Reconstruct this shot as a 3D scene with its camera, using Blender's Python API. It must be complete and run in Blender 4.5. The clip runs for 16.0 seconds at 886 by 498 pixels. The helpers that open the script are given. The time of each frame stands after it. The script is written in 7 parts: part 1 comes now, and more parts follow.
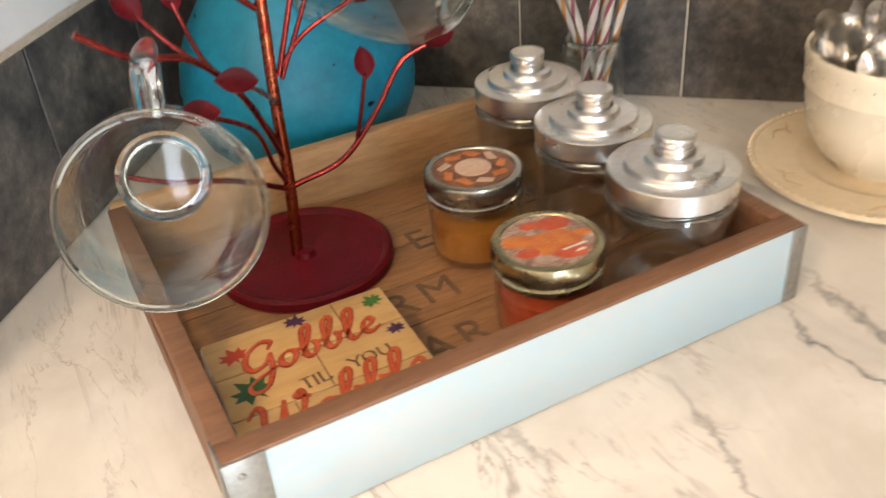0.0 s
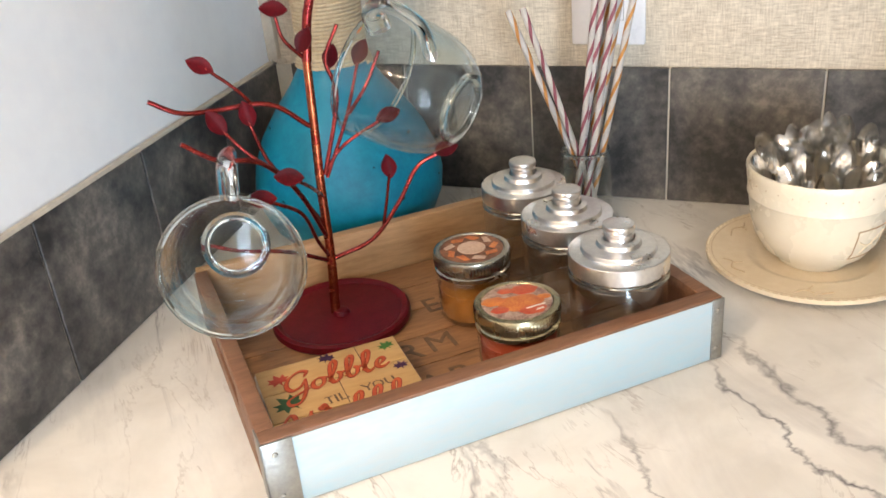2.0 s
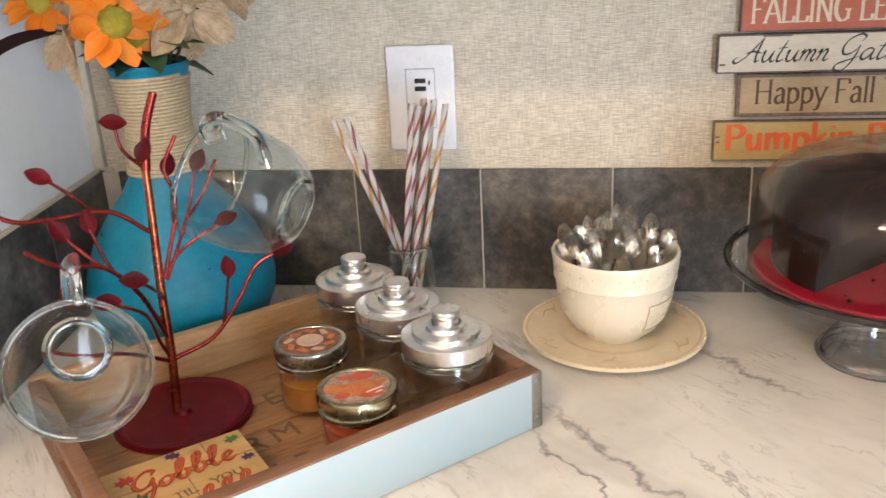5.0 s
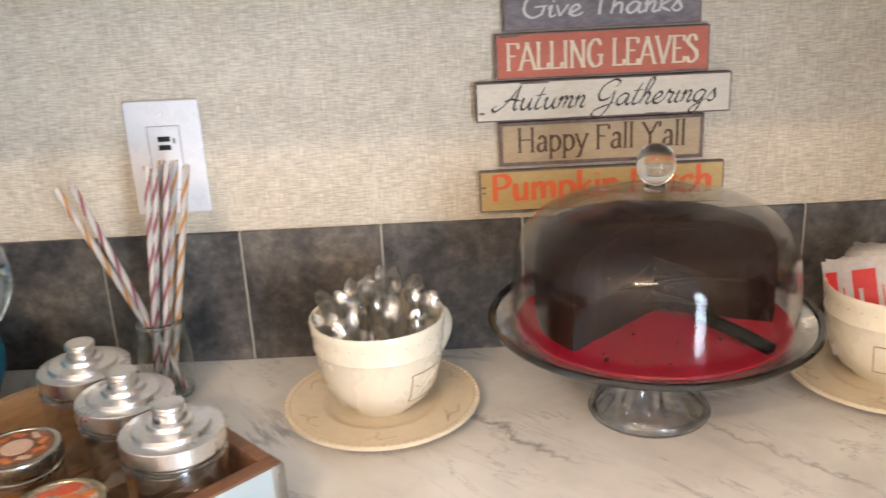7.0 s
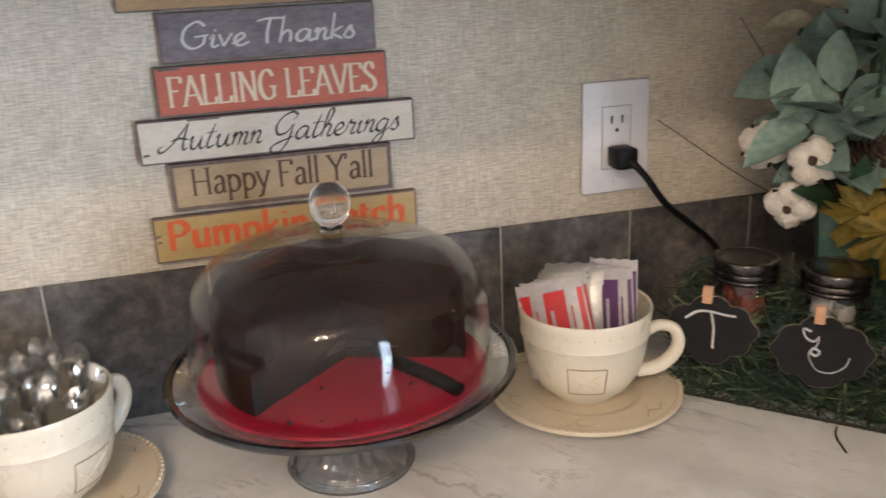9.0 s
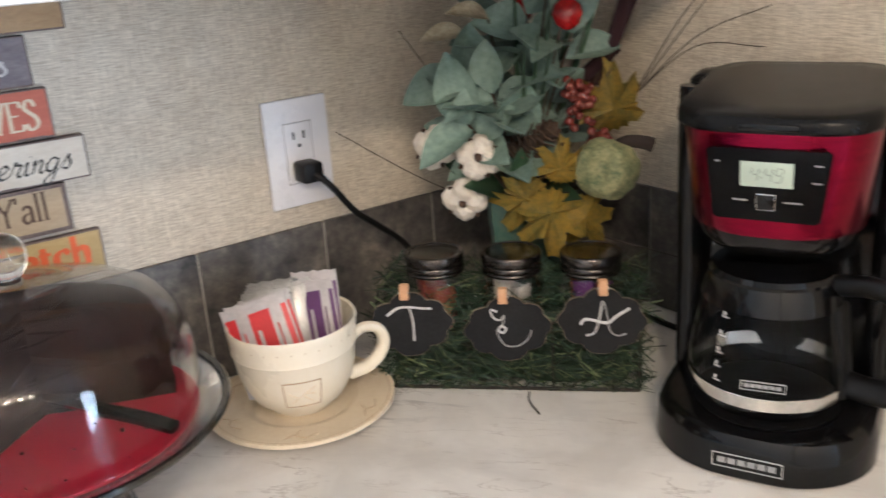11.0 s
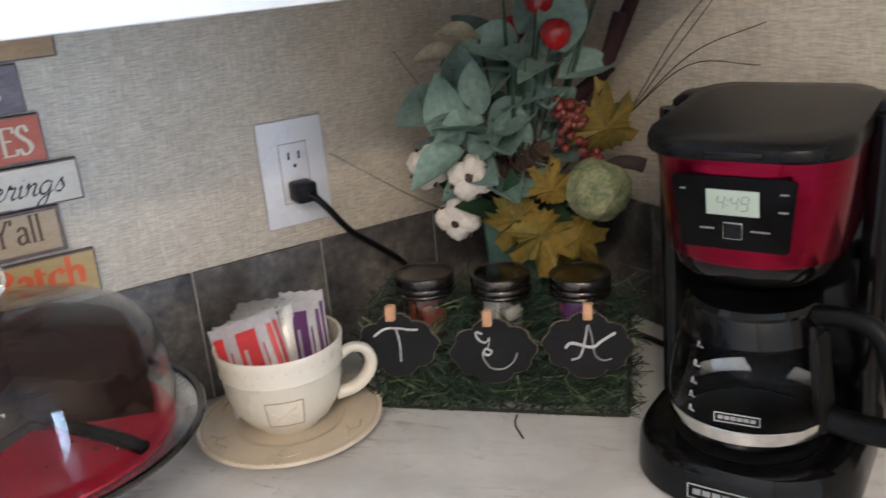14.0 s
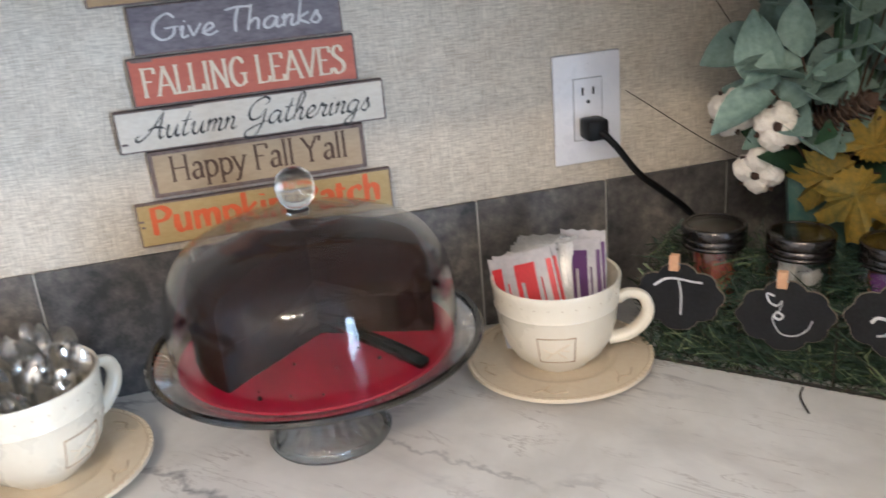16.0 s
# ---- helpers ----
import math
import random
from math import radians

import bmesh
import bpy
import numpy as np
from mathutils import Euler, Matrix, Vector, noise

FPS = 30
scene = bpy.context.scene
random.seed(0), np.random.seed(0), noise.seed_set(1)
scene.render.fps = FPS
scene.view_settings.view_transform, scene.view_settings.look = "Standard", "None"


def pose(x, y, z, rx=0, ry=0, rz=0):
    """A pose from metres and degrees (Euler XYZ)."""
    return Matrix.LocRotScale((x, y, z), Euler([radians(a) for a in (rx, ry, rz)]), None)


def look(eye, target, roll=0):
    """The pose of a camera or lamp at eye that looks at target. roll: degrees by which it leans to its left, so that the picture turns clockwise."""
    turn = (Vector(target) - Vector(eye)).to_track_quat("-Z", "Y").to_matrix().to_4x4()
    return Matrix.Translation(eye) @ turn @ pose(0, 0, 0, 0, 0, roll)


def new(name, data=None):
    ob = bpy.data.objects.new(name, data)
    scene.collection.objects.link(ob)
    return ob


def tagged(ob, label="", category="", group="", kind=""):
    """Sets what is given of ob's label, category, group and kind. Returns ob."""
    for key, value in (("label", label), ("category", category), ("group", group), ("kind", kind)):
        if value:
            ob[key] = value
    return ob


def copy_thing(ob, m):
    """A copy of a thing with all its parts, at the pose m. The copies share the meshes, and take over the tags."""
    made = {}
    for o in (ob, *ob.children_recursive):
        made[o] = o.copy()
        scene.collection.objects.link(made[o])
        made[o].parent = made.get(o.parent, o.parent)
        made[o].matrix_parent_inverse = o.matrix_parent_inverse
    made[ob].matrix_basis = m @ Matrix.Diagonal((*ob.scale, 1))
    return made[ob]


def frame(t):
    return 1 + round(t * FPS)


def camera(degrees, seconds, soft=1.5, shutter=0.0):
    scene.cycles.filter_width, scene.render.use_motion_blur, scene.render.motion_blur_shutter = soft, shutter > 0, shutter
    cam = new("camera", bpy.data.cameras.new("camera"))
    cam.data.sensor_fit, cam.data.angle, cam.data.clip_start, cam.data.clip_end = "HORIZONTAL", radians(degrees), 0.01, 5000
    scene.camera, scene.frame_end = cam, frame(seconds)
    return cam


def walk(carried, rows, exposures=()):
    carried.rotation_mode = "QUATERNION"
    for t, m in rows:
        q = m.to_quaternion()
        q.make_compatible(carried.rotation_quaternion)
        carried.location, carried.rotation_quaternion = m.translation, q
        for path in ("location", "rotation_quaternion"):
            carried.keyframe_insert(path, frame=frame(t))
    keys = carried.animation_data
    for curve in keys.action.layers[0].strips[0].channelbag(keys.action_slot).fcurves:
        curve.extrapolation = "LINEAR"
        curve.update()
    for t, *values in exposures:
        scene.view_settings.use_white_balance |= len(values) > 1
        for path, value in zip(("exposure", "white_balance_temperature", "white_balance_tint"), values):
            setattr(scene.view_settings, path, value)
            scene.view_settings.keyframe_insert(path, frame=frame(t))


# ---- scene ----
cam = camera(53.1, 16.0, shutter=0.5)
PATH = [
    (0, (0.507, -0.817, 1.259), (-0.014, 0.773, 0.163), -4.9),
    (0.5, (0.6, -0.858, 1.285), (-0.087, 0.712, 0.254), -5.9),
    (1, (0.629, -0.897, 1.289), (-0.218, 0.595, 0.261), -7.2),
    (1.5, (0.635, -0.917, 1.307), (-0.123, 0.686, 0.381), -6.8),
    (2, (0.615, -0.953, 1.318), (-0.089, 0.698, 0.435), -5.5),
    (2.5, (0.617, -0.99, 1.325), (-0.082, 0.714, 0.545), -6.1),
    (3, (0.628, -1.01, 1.333), (-0.044, 0.72, 0.587), -6.2),
    (3.2, (0.613, -1.022, 1.331), (-0.017, 0.738, 0.622), -5.6),
    (5.3, (0.624, -1.006, 1.338), (0.329, 0.847, 0.644), -3.0),
    (5.5, (0.641, -0.996, 1.322), (0.367, 0.875, 0.67), -2.9),
    (6, (0.671, -0.976, 1.32), (0.481, 0.915, 0.698), -2.6),
    (6.5, (0.691, -0.954, 1.33), (0.573, 0.939, 0.694), -3.1),
    (7, (0.717, -0.927, 1.339), (0.708, 0.965, 0.688), -2.9),
    (7.5, (0.761, -0.904, 1.339), (0.822, 0.982, 0.675), -2.7),
    (8, (0.803, -0.882, 1.331), (0.987, 1.005, 0.694), -2.9),
    (8.2, (0.804, -0.873, 1.334), (1.058, 1.003, 0.69), -2.5),
    (10.3, (0.821, -0.867, 1.364), (1.676, 0.821, 0.716), -4.3),
    (10.5, (0.817, -0.875, 1.368), (1.737, 0.773, 0.708), -4.0),
    (11, (0.811, -0.889, 1.362), (1.891, 0.653, 0.686), -3.8),
    (11.5, (0.81, -0.908, 1.357), (2.047, 0.507, 0.674), -4.0),
    (12, (0.805, -0.925, 1.359), (2.126, 0.42, 0.69), -4.8),
    (12.5, (0.797, -0.926, 1.363), (2.153, 0.397, 0.721), -4.1),
    (13, (0.809, -0.921, 1.375), (2.105, 0.481, 0.78), -4.3),
    (13.5, (0.855, -0.93, 1.378), (1.993, 0.603, 0.782), -4.2),
    (14, (0.885, -0.93, 1.373), (1.841, 0.699, 0.715), -5.0),
    (14.5, (0.914, -0.927, 1.366), (1.674, 0.791, 0.678), -4.8),
    (15, (0.923, -0.927, 1.355), (1.516, 0.853, 0.661), -4.6),
    (15.5, (0.911, -0.913, 1.35), (1.371, 0.885, 0.606), -5.0),
    (16, (0.863, -0.904, 1.361), (1.275, 0.915, 0.639), -5.2),
]
walk(cam, [(t, look(eye, target, roll)) for t, eye, target, roll in PATH],
     exposures=[(0, -0.1, 7350, 13), (0.5, -0.08, 7350, 12), (1.0, -0.06, 6850, 11), (1.5, 0.02, 6650, 10), (2.1, -0.04, 6750, 11), (2.6, -0.2, 6900, 11), (3.2, -0.2, 6850, 12), (5.3, -0.14, 6900, 13), (6.0, -0.05, 6750, 14), (7.0, -0.05, 6750, 14), (8.0, -0.42, 6550, 13), (10.5, -0.12, 5900, 12), (11.5, 0.16, 5850, 10), (12.0, 0.27, 5850, 10), (12.6, 0.27, 5850, 10), (13.4, -0.34, 5700, 10), (14.0, -0.34, 5500, 10), (14.6, 0.04, 5600, 10), (15.4, 0.08, 5550, 10), (16.0, -0.1, 5600, 10)])

# ---------- light ----------
world = bpy.data.worlds.new("world")
scene.world = world
world.use_nodes = True
world.node_tree.nodes["Background"].inputs[0].default_value = (0.62, 0.74, 1.0, 1)
world.node_tree.nodes["Background"].inputs[1].default_value = 0.3


def area_lamp(name, at, target, size_x, size_y, watts, colour, shape="RECTANGLE"):
    data = bpy.data.lights.new(name, "AREA")
    data.shape, data.size, data.size_y, data.energy, data.color = shape, size_x, size_y, watts, colour
    ob = new(name, data)
    ob.matrix_world = look(at, target)
    return ob


WARM, COOL = (1.0, 0.76, 0.52), (0.66, 0.82, 1.0)
for x, watts in ((-0.05, 45.0), (0.24, 22.0), (0.50, 7.0)):
    bulb = bpy.data.lights.new("ceiling_lamp_light", "POINT")
    bulb.energy, bulb.color, bulb.shadow_soft_size = watts, WARM, 0.07
    new("ceiling_lamp_light", bulb).matrix_world = pose(x, -2.06, 2.36)
area_lamp("door_window_light", (2.12, -2.985, 1.0), (1.75, 0, 1.0), 0.62, 1.9, 140.0, COOL)

# ---------- materials ----------


def nodes_of(name):
    m = bpy.data.materials.new(name)
    m.use_nodes = True
    nt = m.node_tree
    return m, nt, nt.nodes["Principled BSDF"]


def nd(nt, kind, ins=None, **props):
    n = nt.nodes.new(kind)
    for k, v in props.items():
        setattr(n, k, v)
    for k, v in (ins or {}).items():
        if hasattr(v, "is_output"):
            nt.links.new(v, n.inputs[k])
        else:
            n.inputs[k].default_value = v
    return n


def c4(c):
    return (*c, 1) if len(c) == 3 else c


def ramp(nt, fac, stops):
    r = nd(nt, "ShaderNodeValToRGB", {"Fac": fac})
    while len(r.color_ramp.elements) < len(stops):
        r.color_ramp.elements.new(0.5)
    for e, (p, c) in zip(r.color_ramp.elements, stops):
        e.position, e.color = p, c4(c)
    return r.outputs["Color"]


def coords(nt, scale=(1, 1, 1), rot=(0, 0, 0)):
    tc = nd(nt, "ShaderNodeTexCoord")
    info = nd(nt, "ShaderNodeObjectInfo")
    off = nd(nt, "ShaderNodeVectorMath", {0: (7.3, 3.1, 5.7), "Scale": info.outputs["Random"]}, operation="SCALE")
    add = nd(nt, "ShaderNodeVectorMath", {0: tc.outputs["Object"], 1: off.outputs[0]}, operation="ADD")
    return nd(nt, "ShaderNodeMapping", {"Vector": add.outputs[0], "Scale": scale, "Rotation": rot}).outputs[0]


def noise_tex(nt, vec, scale, detail=4.0, rough=0.6, dist=0.0):
    return nd(nt, "ShaderNodeTexNoise", {"Vector": vec, "Scale": scale, "Detail": detail, "Roughness": rough, "Distortion": dist}).outputs["Fac"]


def bumped(nt, bsdf, height, strength, distance=0.001):
    b = nd(nt, "ShaderNodeBump", {"Height": height, "Strength": strength, "Distance": distance})
    nt.links.new(b.outputs[0], bsdf.inputs["Normal"])


def plain(name, a, b=None, scale=60.0, rough=0.5, metal=0.0, bump=0.0, bscale=300.0, stretch=(1, 1, 1), coat=0.0, wobble=0.12, spec=0.5, vary=0.0):
    """Two tones mixed by fine and broad noise, with uneven gloss and a little relief."""
    m, nt, p = nodes_of(name)
    b = b or tuple(x * 0.82 for x in a)
    v = coords(nt, stretch)
    n1, n2 = noise_tex(nt, v, scale), noise_tex(nt, v, scale * 6.3, 2.0)
    mix = nd(nt, "ShaderNodeMath", {0: n1, 1: n2, 2: 0.0}, operation="ADD")
    half = nd(nt, "ShaderNodeMath", {0: mix.outputs[0], 1: 0.5}, operation="MULTIPLY")
    colour = ramp(nt, half.outputs[0], [(0.36, a), (0.64, b)])
    if vary:
        info = nd(nt, "ShaderNodeObjectInfo")
        lift = nd(nt, "ShaderNodeMapRange", {"Value": info.outputs["Random"], "To Min": 1 - vary, "To Max": 1 + vary})
        colour = nd(nt, "ShaderNodeVectorMath", {0: colour, "Scale": lift.outputs[0]}, operation="SCALE").outputs[0]
    nt.links.new(colour, p.inputs["Base Color"])
    p.inputs["Specular IOR Level"].default_value = spec
    r = nd(nt, "ShaderNodeMapRange", {"Value": n1, "To Min": max(0.02, rough - wobble), "To Max": min(1, rough + wobble)})
    nt.links.new(r.outputs[0], p.inputs["Roughness"])
    p.inputs["Metallic"].default_value = metal
    p.inputs["Coat Weight"].default_value = coat
    if bump:
        bumped(nt, p, noise_tex(nt, v, bscale, 3.0), bump)
    return m


def wallpaper(name, light, dark):
    m, nt, p = nodes_of(name)
    v = coords(nt)
    h = noise_tex(nt, nd(nt, "ShaderNodeMapping", {"Vector": v, "Scale": (70, 70, 800)}).outputs[0], 1.0, 3.0)
    w = noise_tex(nt, nd(nt, "ShaderNodeMapping", {"Vector": v, "Scale": (650, 650, 60)}).outputs[0], 1.0, 3.0)
    broad = noise_tex(nt, v, 22.0, 3.0)
    w = nd(nt, "ShaderNodeMath", {0: w, 1: 0.75}, operation="MULTIPLY").outputs[0]
    s = nd(nt, "ShaderNodeMath", {0: h, 1: 1.25, 2: w}, operation="MULTIPLY_ADD")
    b2 = nd(nt, "ShaderNodeMath", {0: broad, 1: 0.4}, operation="MULTIPLY")
    s2 = nd(nt, "ShaderNodeMath", {0: s.outputs[0], 1: b2.outputs[0]}, operation="ADD")
    t = nd(nt, "ShaderNodeMath", {0: s2.outputs[0], 1: 0.4}, operation="MULTIPLY")
    nt.links.new(ramp(nt, t.outputs[0], [(0.40, dark), (0.58, light)]), p.inputs["Base Color"])
    p.inputs["Roughness"].default_value = 0.62
    bumped(nt, p, s.outputs[0], 0.35, 0.0008)
    return m


def slate(name):
    m, nt, p = nodes_of(name)
    v = coords(nt)
    n1 = noise_tex(nt, v, 16.0, 7.0, 0.62, 0.5)
    n2 = noise_tex(nt, v, 75.0, 5.0, 0.7)
    n3 = noise_tex(nt, v, 7.0, 3.0, 0.5, 0.8)
    s = nd(nt, "ShaderNodeMath", {0: n1, 1: n2}, operation="ADD")
    s = nd(nt, "ShaderNodeMath", {0: s.outputs[0], 1: n3}, operation="ADD")
    t = nd(nt, "ShaderNodeMath", {0: s.outputs[0], 1: 0.3333}, operation="MULTIPLY")
    nt.links.new(ramp(nt, t.outputs[0], [(0.41, (0.032, 0.031, 0.032)), (0.48, (0.076, 0.071, 0.068)), (0.545, (0.130, 0.118, 0.107)), (0.61, (0.23, 0.205, 0.175))]), p.inputs["Base Color"])
    r = nd(nt, "ShaderNodeMapRange", {"Value": n2, "To Min": 0.3, "To Max": 0.55})
    nt.links.new(r.outputs[0], p.inputs["Roughness"])
    bumped(nt, p, n2, 0.25, 0.001)
    return m


def marble(name):
    m, nt, p = nodes_of(name)
    v = coords(nt, rot=(0, 0, radians(-42)))
    base = ramp(nt, noise_tex(nt, v, 7.0, 5.0, 0.6, 0.4), [(0.34, (0.60, 0.575, 0.53)), (0.56, (0.74, 0.72, 0.675))])

    def vein(scale, stretch, width, seed):
        q = nd(nt, "ShaderNodeMapping", {"Vector": v, "Scale": stretch, "Location": seed}).outputs[0]
        n = noise_tex(nt, q, scale, 6.0, 0.62, 0.7)
        d = nd(nt, "ShaderNodeMath", {0: n, 1: 0.5}, operation="SUBTRACT")
        a = nd(nt, "ShaderNodeMath", {0: d.outputs[0]}, operation="ABSOLUTE")
        return nd(nt, "ShaderNodeMapRange", {"Value": a.outputs[0], "From Min": 0.0, "From Max": width, "To Min": 1.0, "To Max": 0.0}).outputs[0]

    gate = nd(nt, "ShaderNodeMapRange", {"Value": noise_tex(nt, v, 5.0, 3.0), "From Min": 0.48, "From Max": 0.66, "To Max": 0.9}).outputs[0]
    v1 = nd(nt, "ShaderNodeMath", {0: vein(5.5, (1, 0.24, 1), 0.017, (2.3, 0.7, 0)), 1: gate}, operation="MULTIPLY").outputs[0]
    gate2 = nd(nt, "ShaderNodeMapRange", {"Value": noise_tex(nt, v, 14.0, 3.0), "From Min": 0.42, "From Max": 0.62}).outputs[0]
    v2 = nd(nt, "ShaderNodeMath", {0: vein(17.0, (1, 0.26, 1), 0.011, (3, 1, 0)), 1: gate2}, operation="MULTIPLY").outputs[0]
    grey = nd(nt, "ShaderNodeMapRange", {"Value": noise_tex(nt, nd(nt, "ShaderNodeMapping", {"Vector": v, "Scale": (1, 0.28, 1), "Location": (9, 4, 0)}).outputs[0], 11.0, 6.0, 0.65, 0.6), "From Min": 0.52, "From Max": 0.76, "To Max": 0.55}).outputs[0]
    m0 = nd(nt, "ShaderNodeMix", {"Factor": grey, 6: base, 7: (0.42, 0.40, 0.385, 1)}, data_type="RGBA")
    m1 = nd(nt, "ShaderNodeMix", {"Factor": v1, 6: m0.outputs[2], 7: (0.20, 0.185, 0.19, 1)}, data_type="RGBA")
    m2 = nd(nt, "ShaderNodeMix", {"Factor": v2, 6: m1.outputs[2], 7: (0.44, 0.40, 0.365, 1)}, data_type="RGBA")
    last = m2.outputs[2]
    place = nd(nt, "ShaderNodeTexCoord").outputs["Object"]
    wander = noise_tex(nt, place, 9.0, 5.0, 0.65, 0.3)
    speckle = noise_tex(nt, place, 60.0, 4.0, 0.7)
    across = nd(nt, "ShaderNodeVectorMath", {0: place, 1: (0.76, 0.65, 0)}, operation="DOT_PRODUCT").outputs["Value"]
    along = nd(nt, "ShaderNodeVectorMath", {0: place, 1: (0.65, -0.76, 0)}, operation="DOT_PRODUCT").outputs["Value"]
    bent = nd(nt, "ShaderNodeMath", {0: wander, 1: 0.11, 2: across}, operation="MULTIPLY_ADD").outputs[0]
    for at, start, end, width, dark in ((0.272, 0.60, 0.86, 0.0042, 0.9), (0.310, 0.58, 0.80, 0.0055, 0.75), (0.512, 0.54, 0.74, 0.006, 0.7), (0.36, 0.70, 0.95, 0.003, 0.6), (0.235, 0.30, 0.62, 0.003, 0.5), (0.075, 0.42, 0.70, 0.004, 0.5), (0.16, 0.62, 0.90, 0.0035, 0.6), (0.66, 0.60, 0.95, 0.004, 0.45), (0.93, 0.85, 1.15, 0.003, 0.4)):
        d = nd(nt, "ShaderNodeMath", {0: bent, 1: at}, operation="SUBTRACT")
        a = nd(nt, "ShaderNodeMath", {0: d.outputs[0]}, operation="ABSOLUTE")
        line = nd(nt, "ShaderNodeMapRange", {"Value": a.outputs[0], "From Max": width, "To Min": dark * 1.7, "To Max": 0.0}).outputs[0]
        g0 = nd(nt, "ShaderNodeMapRange", {"Value": along, "From Min": start, "From Max": start + 0.05}).outputs[0]
        g1 = nd(nt, "ShaderNodeMapRange", {"Value": along, "From Min": end - 0.05, "From Max": end, "To Min": 1.0, "To Max": 0.0}).outputs[0]
        g = nd(nt, "ShaderNodeMath", {0: g0, 1: g1}, operation="MULTIPLY").outputs[0]
        g = nd(nt, "ShaderNodeMath", {0: g, 1: speckle}, operation="MULTIPLY").outputs[0]
        f = nd(nt, "ShaderNodeMath", {0: line, 1: g}, operation="MULTIPLY", use_clamp=True).outputs[0]
        last = nd(nt, "ShaderNodeMix", {"Factor": f, 6: last, 7: (0.10, 0.09, 0.10, 1)}, data_type="RGBA").outputs[2]
    nt.links.new(last, p.inputs["Base Color"])
    p.inputs["Roughness"].default_value = 0.3
    bumped(nt, p, noise_tex(nt, v, 240.0, 2.0), 0.08, 0.0006)
    return m


def wood(name, light, dark, scale=14.0, stretch=(0.16, 1, 1), rough=0.5):
    m, nt, p = nodes_of(name)
    v = coords(nt, stretch)
    n1 = noise_tex(nt, v, scale * 3, 6.0, 0.65, 1.2)
    n2 = noise_tex(nt, v, scale * 22, 3.0, 0.6)
    s = nd(nt, "ShaderNodeMath", {0: n1, 1: n2}, operation="ADD")
    t = nd(nt, "ShaderNodeMath", {0: s.outputs[0], 1: 0.5}, operation="MULTIPLY")
    nt.links.new(ramp(nt, t.outputs[0], [(0.35, dark), (0.62, light)]), p.inputs["Base Color"])
    p.inputs["Roughness"].default_value = rough
    bumped(nt, p, n2, 0.25, 0.0006)
    return m


def thin_glass(name, tint=(0.97, 0.985, 0.985), gloss=0.03, ior=1.5, edge=4.0, most=0.75, dust=0.0):
    m = bpy.data.materials.new(name)
    m.use_nodes = True
    nt = m.node_tree
    nt.nodes.remove(nt.nodes["Principled BSDF"])
    t = nd(nt, "ShaderNodeBsdfTransparent", {"Color": c4(tint)})
    v = coords(nt)
    rr = nd(nt, "ShaderNodeMapRange", {"Value": noise_tex(nt, v, 30.0), "To Min": gloss, "To Max": gloss * 2.5})
    g = nd(nt, "ShaderNodeBsdfGlossy", {"Color": (1, 1, 1, 1), "Roughness": rr.outputs[0]})
    lw = nd(nt, "ShaderNodeLayerWeight", {"Blend": 0.5})
    f5 = nd(nt, "ShaderNodeMath", {0: lw.outputs["Facing"], 1: edge}, operation="POWER")
    f = nd(nt, "ShaderNodeMath", {0: f5.outputs[0], 1: most, 2: ((ior - 1) / (ior + 1)) ** 2}, operation="MULTIPLY_ADD")
    mix = nd(nt, "ShaderNodeMixShader", {0: f.outputs[0], 1: t.outputs[0], 2: g.outputs[0]})
    last = mix.outputs[0]
    if dust:
        film = nd(nt, "ShaderNodeMapRange", {"Value": noise_tex(nt, v, 260.0, 4.0, 0.7), "From Min": 0.42, "From Max": 0.7, "To Min": dust * 0.35, "To Max": dust * 2.0})
        soft = nd(nt, "ShaderNodeBsdfDiffuse", {"Color": (0.8, 0.8, 0.8, 1)})
        last = nd(nt, "ShaderNodeMixShader", {0: film.outputs[0], 1: last, 2: soft.outputs[0]}).outputs[0]
    nt.links.new(last, nt.nodes["Material Output"].inputs["Surface"])
    return m


def solid_glass(name, tint=(0.94, 0.985, 0.99), rough=0.01):
    m, nt, p = nodes_of(name)
    p.inputs["Base Color"].default_value = c4(tint)
    p.inputs["Roughness"].default_value = rough
    p.inputs["IOR"].default_value = 1.48
    p.inputs["Transmission Weight"].default_value = 1.0
    return m


def glowing(name, colour, strength):
    m, nt, p = nodes_of(name)
    p.inputs["Base Color"].default_value = c4(colour)
    p.inputs["Emission Color"].default_value = c4(colour)
    p.inputs["Emission Strength"].default_value = strength
    return m


PAPER = wallpaper("woven_wallpaper", (0.71, 0.645, 0.53), (0.43, 0.375, 0.295))
SLATE, MARBLE = slate("slate_tile"), marble("marble_laminate")
GROUT = plain("grout", (0.55, 0.52, 0.46), rough=0.9)
WHITE_WALL = plain("white_wall_paint", (0.90, 0.92, 0.94), (0.86, 0.88, 0.91), 8.0, 0.5, bump=0.04)
WHITE_CAB = plain("white_cabinet_paint", (0.82, 0.82, 0.81), (0.77, 0.77, 0.76), 12.0, 0.35)
BEIGE_TRIM = plain("beige_trim", (0.6, 0.54, 0.45), (0.5, 0.44, 0.36), 30.0, 0.5)
FLOOR_M = wood("floor_wood", (0.3, 0.22, 0.15), (0.14, 0.1, 0.07))
CEIL_M = plain("ceiling_paint", (0.75, 0.74, 0.72), rough=0.8)
PLASTIC_W = plain("white_plastic", (0.78, 0.78, 0.8), (0.74, 0.74, 0.77), 40.0, 0.28, wobble=0.05)
SEAM = plain("plastic_seam", (0.34, 0.34, 0.35), rough=0.6)
DARK_SLOT = plain("dark_slot", (0.015, 0.015, 0.015), rough=0.6)
